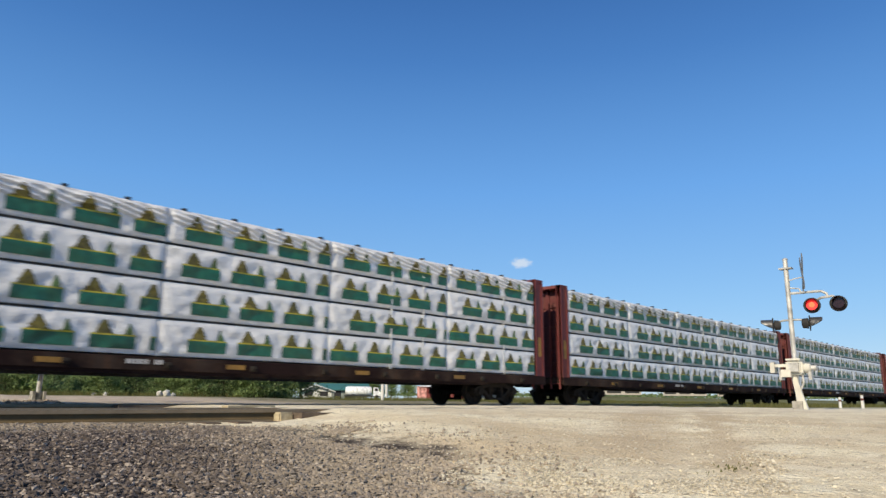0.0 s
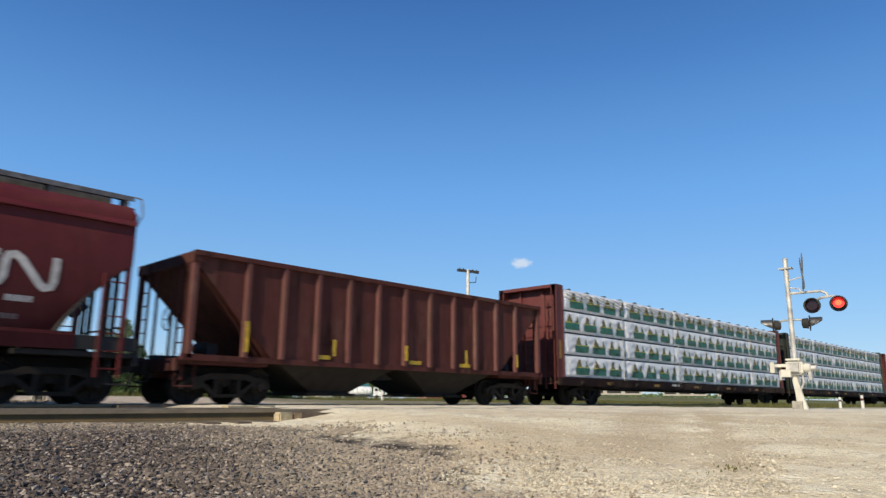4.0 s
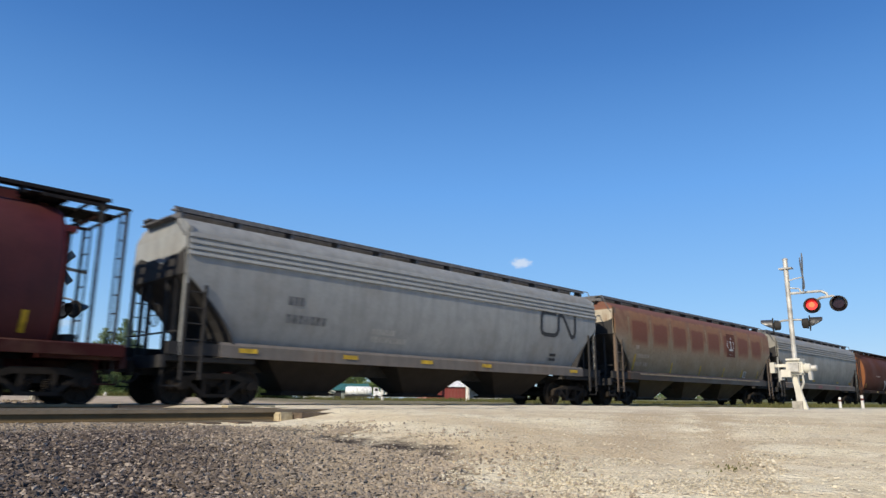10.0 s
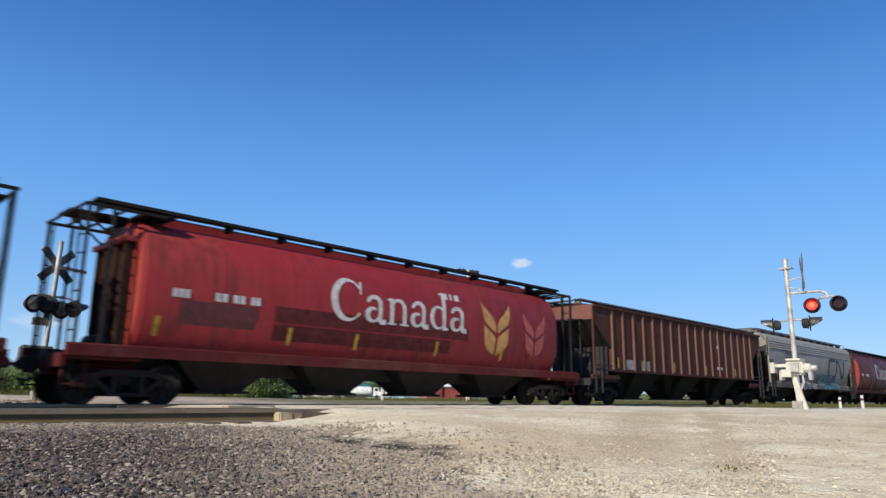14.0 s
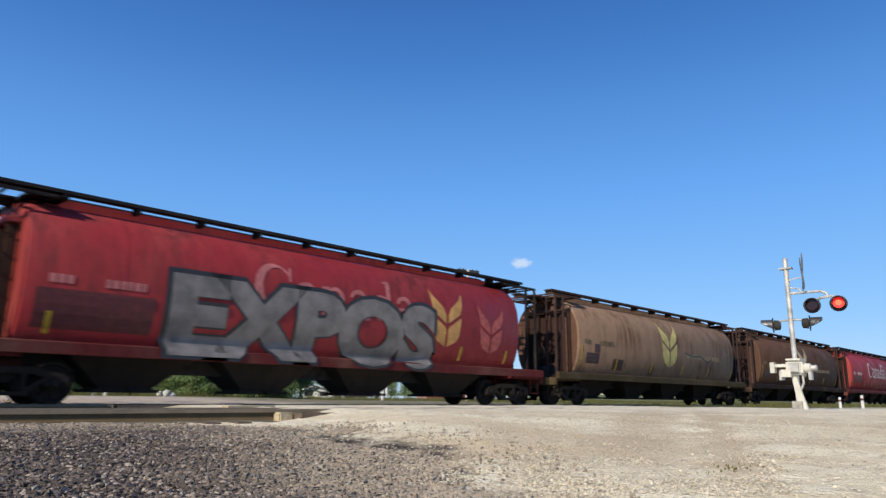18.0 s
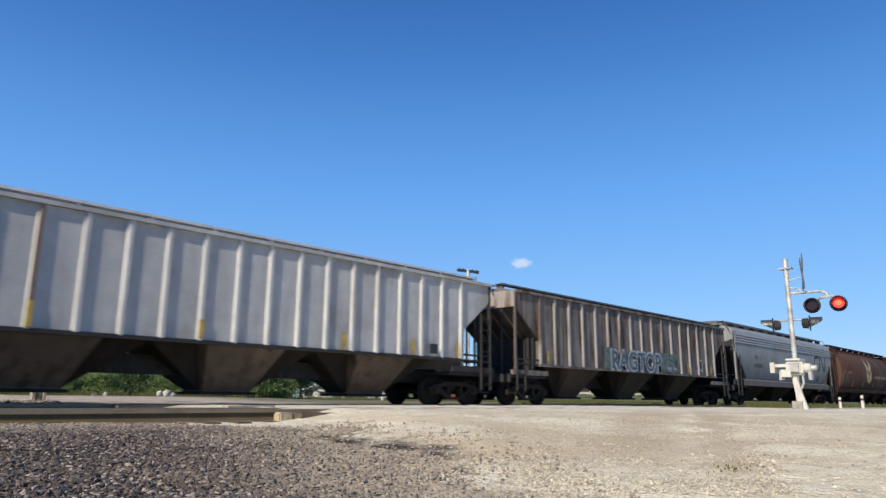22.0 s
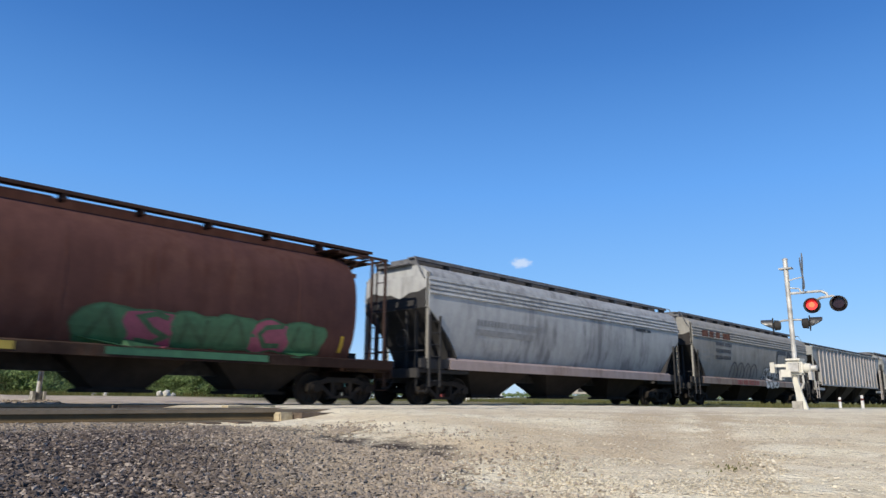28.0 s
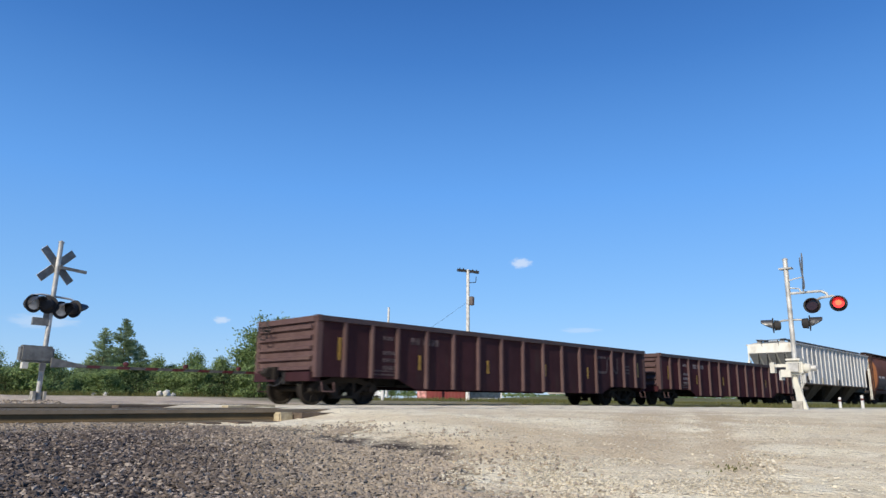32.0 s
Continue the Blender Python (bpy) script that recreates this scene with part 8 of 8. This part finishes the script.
put_bars(car, SW, -6.0, 3.3, M_STENCIL, ((1.1, 0.9), (2.0,), (2.0,)), 0.19, 0.16)
put_scrawl(car, SG, 0.85, 2.9, 1.02, 1.66, (SPRAY["white"],), SPRAY["black"], 9, 3)
put_scrawl(car, SG, 1.0, 3.45, 1.55, 2.2, (SPRAY["white"],), SPRAY["black"], 10, 4)
rr = random.Random(8)
for k in range(4):
    xx = -3.9 + 0.95 * k
    bm = stroke(B(), [(0, 0), (0.08, 0.5 + rr.random() * 0.2), (0.35, 0.82), (0.65, 0.78), (0.92, 0.5), (1.1, 0.1)], 0.10)
    part("spray_line", wrap_on(bm, SW, xx, 1.5, 0.016), SPRAY["dark"], car)
    part("spray_line", wrap_on(stroke(B(), [(0.5, 0.0), (0.52, 0.7)], 0.08), SW, xx, 1.5, 0.018), SPRAY["dark"], car)
put_bars(car, lambda z: 1.545, -3.4, 1.38, plain("faded_red_spray", (0.25, 0.09, 0.08), 0.7), ((0.7, 0.7, 0.7, 0.7),), 0.24)
rst = plain("rust_stain", (0.13, 0.06, 0.04), 0.8, var=0.4)
for xx, wd in ((-7.7, 0.7), (-6.8, 0.5), (-6.0, 0.5), (-5.1, 0.9)):
    part("rust_stain", wrap_on(flat(B(), 0, wd, 0, 0.35, 0.1), SW, xx, 3.45, 0.05), rst, car)

# 23: pale grey, sooty
SOOT = paint("sooty_pale_grey", (0.40, 0.405, 0.40), rust=(0.17, 0.17, 0.17), rust_amt=0.5, dust=(0.20, 0.20, 0.20), dust_amt=0.5, rough=0.5)
car = smooth_car(29, SOOT, paint("pink_sill", (0.34, 0.27, 0.25), rust_amt=0.3, dust_amt=0.3), GREY_L, GREY_B, "pale grey covered hopper car smudged with soot")
put_bars(car, SW, 4.4, 3.34, M_DARKINK, ((0.9, 0.35),), 0.13)
put_bars(car, SW, -6.2, 2.8, SPRAY["grey"], ((1.6, 2.0), (3.2,)), 0.2, 0.12, "chalk_scrawl")

# 24: rust-brown tank with spray pieces
RUT = paint("rust_tank", (0.112, 0.053, 0.044), rust=(0.09, 0.035, 0.025), rust_amt=0.35, dust=(0.17, 0.088, 0.062), dust_amt=0.4, rough=0.65)
car = cyl_car(30, RUT, BRS, ORE, BRW, "rust-brown cylindrical grain hopper with blue and green spray pieces", BRP)
put_bars(car, CW, -7.29, 2.5, M_WHITE, ((0.45, 0.0, 0.0, 1.1),), 0.18)
part("stencil_patch", wrap_on(flat(B(), 0, 2.6, 0, 0.9), CW, -7.43, 1.4, 0.016), plain("plum_patch", (0.032, 0.012, 0.014), 0.6), car)
put_bars(car, CW, -7.0, 1.8, SPRAY["grey"], ((0.4, 0.3, 0.9), (0.6, 0.7)), 0.1, 0.12)
put_scrawl(car, CG, -4.7, -1.6, 1.3, 2.4, (SPRAY["slate"], SPRAY["blue"]), plain("brown_spray", (0.15, 0.09, 0.06), 0.6), 12, 4)
put_scrawl(car, CG, 0.4, 6.5, 1.25, 2.1, (SPRAY["green"], SPRAY["pink"], SPRAY["green"]), plain("dark_green_spray", (0.03, 0.09, 0.04), 0.6), 13, 6)
put_bars(car, lambda z: 1.56, -4.93, 1.2, SPRAY["yellow"], ((4.2,),), 0.16, name="sill_spray")
put_bars(car, lambda z: 1.56, 0.96, 1.2, SPRAY["green"], ((3.9,),), 0.16, name="sill_spray")
put_reflectors(car, CW, (-4.7, -1.6, 1.3, 4.5, 7.2), 1.62)

# 25: white ribs
car = rib_car(31, WHB, WHR, paint("rusty_brown_sill", (0.11, 0.08, 0.06), rust_amt=0.4, dust_amt=0.2, rough=0.65), CREAME, TANBAY, "white rib-sided covered hopper car with a cream end coloured as sunlit", 17, CREAME, M_GRATE, WHB)
put_bars(car, lambda z: 1.50, -6.5, 3.4, SPRAY["grey"], ((0.5, 0.0, 0.0, 0.0, 0.0, 0.5), (0.5, 0.0, 0.0, 0.0, 0.0, 0.5), (0.5, 0.0, 0.0, 0.0, 0.0, 0.5)), 0.16, 0.40)
part("side_plate", wrap_on(flat(B(), 0, 0.45, 0, 0.35), RW, -0.3, 1.5, 0.02), M_DARKINK, car)
part("side_plate", wrap_on(flat(B(), 0, 0.5, 0, 0.45), RW, -7.4, 1.5, 0.02), paint("brown_bay", (0, 0, 0)), car)
put_reflectors(car, RW, (-7.2, -3.95), 1.7)

# gondolas at the rear
GOB = paint("gondola_maroon", (0.042, 0.019, 0.023), rust=(0.045, 0.030, 0.030), rust_amt=0.4, dust=(0.085, 0.030, 0.036), dust_amt=0.3, rough=0.6)
GOWINE = paint("gondola_wine", (0.060, 0.018, 0.022), rust=(0.045, 0.022, 0.022), rust_amt=0.35, dust=(0.10, 0.032, 0.036), dust_amt=0.3, rough=0.6)
# ribs and ends weathered, and lightened for the sun that strikes them
GOR = paint("gondola_lit_rib", (0.112, 0.070, 0.068), rust=(0.09, 0.05, 0.045), rust_amt=0.35, dust_amt=0.15, rough=0.6)
GOC = paint("gondola_chord", (0.060, 0.042, 0.045), rust_amt=0.3, dust_amt=0.1)
GONW = plain("gondola_lettering", (0.20, 0.165, 0.165), 0.7, var=0.5, scale=8)
FADEW = plain("worn_white_lettering", (0.078, 0.056, 0.056), 0.7, var=0.5, scale=8)
for i in (32, 33):
    x, l = slot(i)
    car = make_car(kit_for("gon", 19.0, gon_kit), x, {"body": GOB if i == 33 else GOWINE, "rib": GOR, "chord": GOC}, "gondola_car", "low dark maroon ribbed gondola car at the rear of the train" if i == 33 else "low wine-red ribbed gondola car with yellow reflectors", "freight car", GROUP)
    if i == 33:
        put_ribbon(car, gon_w, 4.85, 1.25, 0.72, FADEW, 0.13)
    put_bars(car, gon_w, 7.0, 1.66, FADEW, ((0.5,), (0.5,), (0.5,)), 0.08, 0.06)
    put_bars(car, gon_w, -6.55, 1.95, GONW if i == 32 else FADEW, ((0.4,), (0.0,), (0.5,), (0.5,), (0.5,)), 0.11, 0.10)
    put_bars(car, gon_w, -5.45, 1.98, GONW if i == 32 else FADEW, ((0.4, 0.7),), 0.20)
    put_bars(car, gon_w, -7.0, 0.98, FADEW, ((0.9,), (1.0,)), 0.05, 0.05)
    dull = plain("dull_amber_reflector", (0.28, 0.16, 0.02), 0.6, var=0.3)
    put_reflectors(car, gon_w, (-8.12, 8.2), 1.5, True, dull, 1.4)
    put_reflectors(car, gon_w, (-5.08, -1.9, 1.35, 4.2), 1.25, True, dull)
    CARS.append(car)

# ---- cloud: far sky backdrop ----


def cloud(az, elev, dist, w, h, label, strength):
    m, nt, p = tree_of("cloud_haze")
    nt.nodes.remove(p)
    tc = nt.nodes.new("ShaderNodeTexCoord")
    ln = nt.nodes.new("ShaderNodeVectorMath")
    ln.operation = "LENGTH"
    mp = nt.nodes.new("ShaderNodeMapping")
    mp.inputs["Scale"].default_value = (2 / w, 0, 2 / h)
    nt.links.new(tc.outputs["Object"], mp.inputs[0])
    nt.links.new(mp.outputs[0], ln.inputs[0])
    f = noise_node(nt, mp.outputs[0], 2.1, 6, 0.6)
    a = math_node(nt, "SUBTRACT", math_node(nt, "ADD", 0.45, math_node(nt, "MULTIPLY", f, 1.2)), ln.outputs["Value"])
    a = ramp(nt, a, 0.1, 0.75, 0.0, strength)
    em, tr, mx = add(nt, "ShaderNodeEmission", Strength=1.0), nt.nodes.new("ShaderNodeBsdfTransparent"), nt.nodes.new("ShaderNodeMixShader")
    em.inputs["Color"].default_value = (0.80, 0.86, 0.95, 1)
    nt.links.new(a, mx.inputs[0])
    nt.links.new(tr.outputs[0], mx.inputs[1])
    nt.links.new(em.outputs[0], mx.inputs[2])
    nt.links.new(mx.outputs[0], nt.nodes["Material Output"].inputs[0])
    bm = B()
    n = 8
    rows = [[bm.verts.new((-w / 2 + w * i / n, 6 * math.sin(i + j), -h / 2 + h * j / n)) for i in range(n + 1)] for j in range(n + 1)]
    for j in range(n):
        for i in range(n):
            bm.faces.new((rows[j][i], rows[j][i + 1], rows[j + 1][i + 1], rows[j + 1][i]))
    me = mesh_of("cloud", bm)
    me.materials.append(m)
    ob = new("cloud", me)
    ob.matrix_world = pose(dist * math.sin(radians(az)), dist * math.cos(radians(az)), dist * elev, 0, 0, -az)
    tagged(ob, label, "cloud", kind="structure")


cloud(52.3, 0.1972, 2400, 95, 48, "small white cloud in the clear sky", 0.6)
cloud(57.0, 0.098, 2600, 190, 26, "faint low cloud streak", 0.25)
cloud(15.5, 0.092, 2600, 260, 60, "faint low white cloud behind the trees", 0.3)
cloud(27.9, 0.105, 2600, 75, 34, "small low white cloud above the thicket", 0.5)


# ---- movement ----
def train_shift(t):
    return SPEED * t - SLOWING * t * t


def motions():
    times = [i * 0.5 for i in range(65)]
    for car in CARS:
        x0 = car.location.x
        walk(car, [(t, pose(x0 + train_shift(t), TRACK_Y, 0)) for t in times])
    # all wheels turn alike: the two wheelsets of a truck are keyed once, the rest share their keys
    keyed = {}
    for car in CARS:
        for truck in car.children:
            if not truck.name.startswith("truck"):
                continue
            for ws in truck.children:
                if not ws.name.startswith("wheelset"):
                    continue
                side = round(ws.location.x, 2)
                if side not in keyed:
                    rows = []
                    for f in range(961):
                        t = f / FPS
                        rows.append((t, pose(side, 0, 0.435) @ Matrix.Rotation(train_shift(t) / 0.435, 4, "Y")))
                    walk(ws, rows)
                    keyed[side] = ws
                else:
                    ws.rotation_mode = "QUATERNION"
                    ad = ws.animation_data_create()
                    ad.action = keyed[side].animation_data.action
                    ad.action_slot = keyed[side].animation_data.action_slot
    # the lamps flash by turns
    period, first = 0.7015, 0.533
    for lamp, odd in zip(REFLECTORS, (0, 1)):
        at0 = lamp.location.copy()
        rows, prev = [], None
        changes = [0.0] + [first + k * period for k in range(46)]
        for k, t in enumerate(changes):
            lit = (k % 2 == 0) == (odd == 0)
            a1 = 0 if lit else 170
            if prev is None:
                rows.append((0.0, a1))
            else:
                f = math.floor(t * FPS)
                rows += [((f - 1) / FPS, prev), (f / FPS, 85), ((f + 1) / FPS, a1)]
            prev = a1
        rows = [r for r in rows if r[0] < 31.95] + [(32.0, None)]
        last = rows[-2][1]
        rows[-1] = (32.0, last)
        walk(lamp, [(t, pose(*at0, 0, 0, a)) for t, a in rows])


motions()
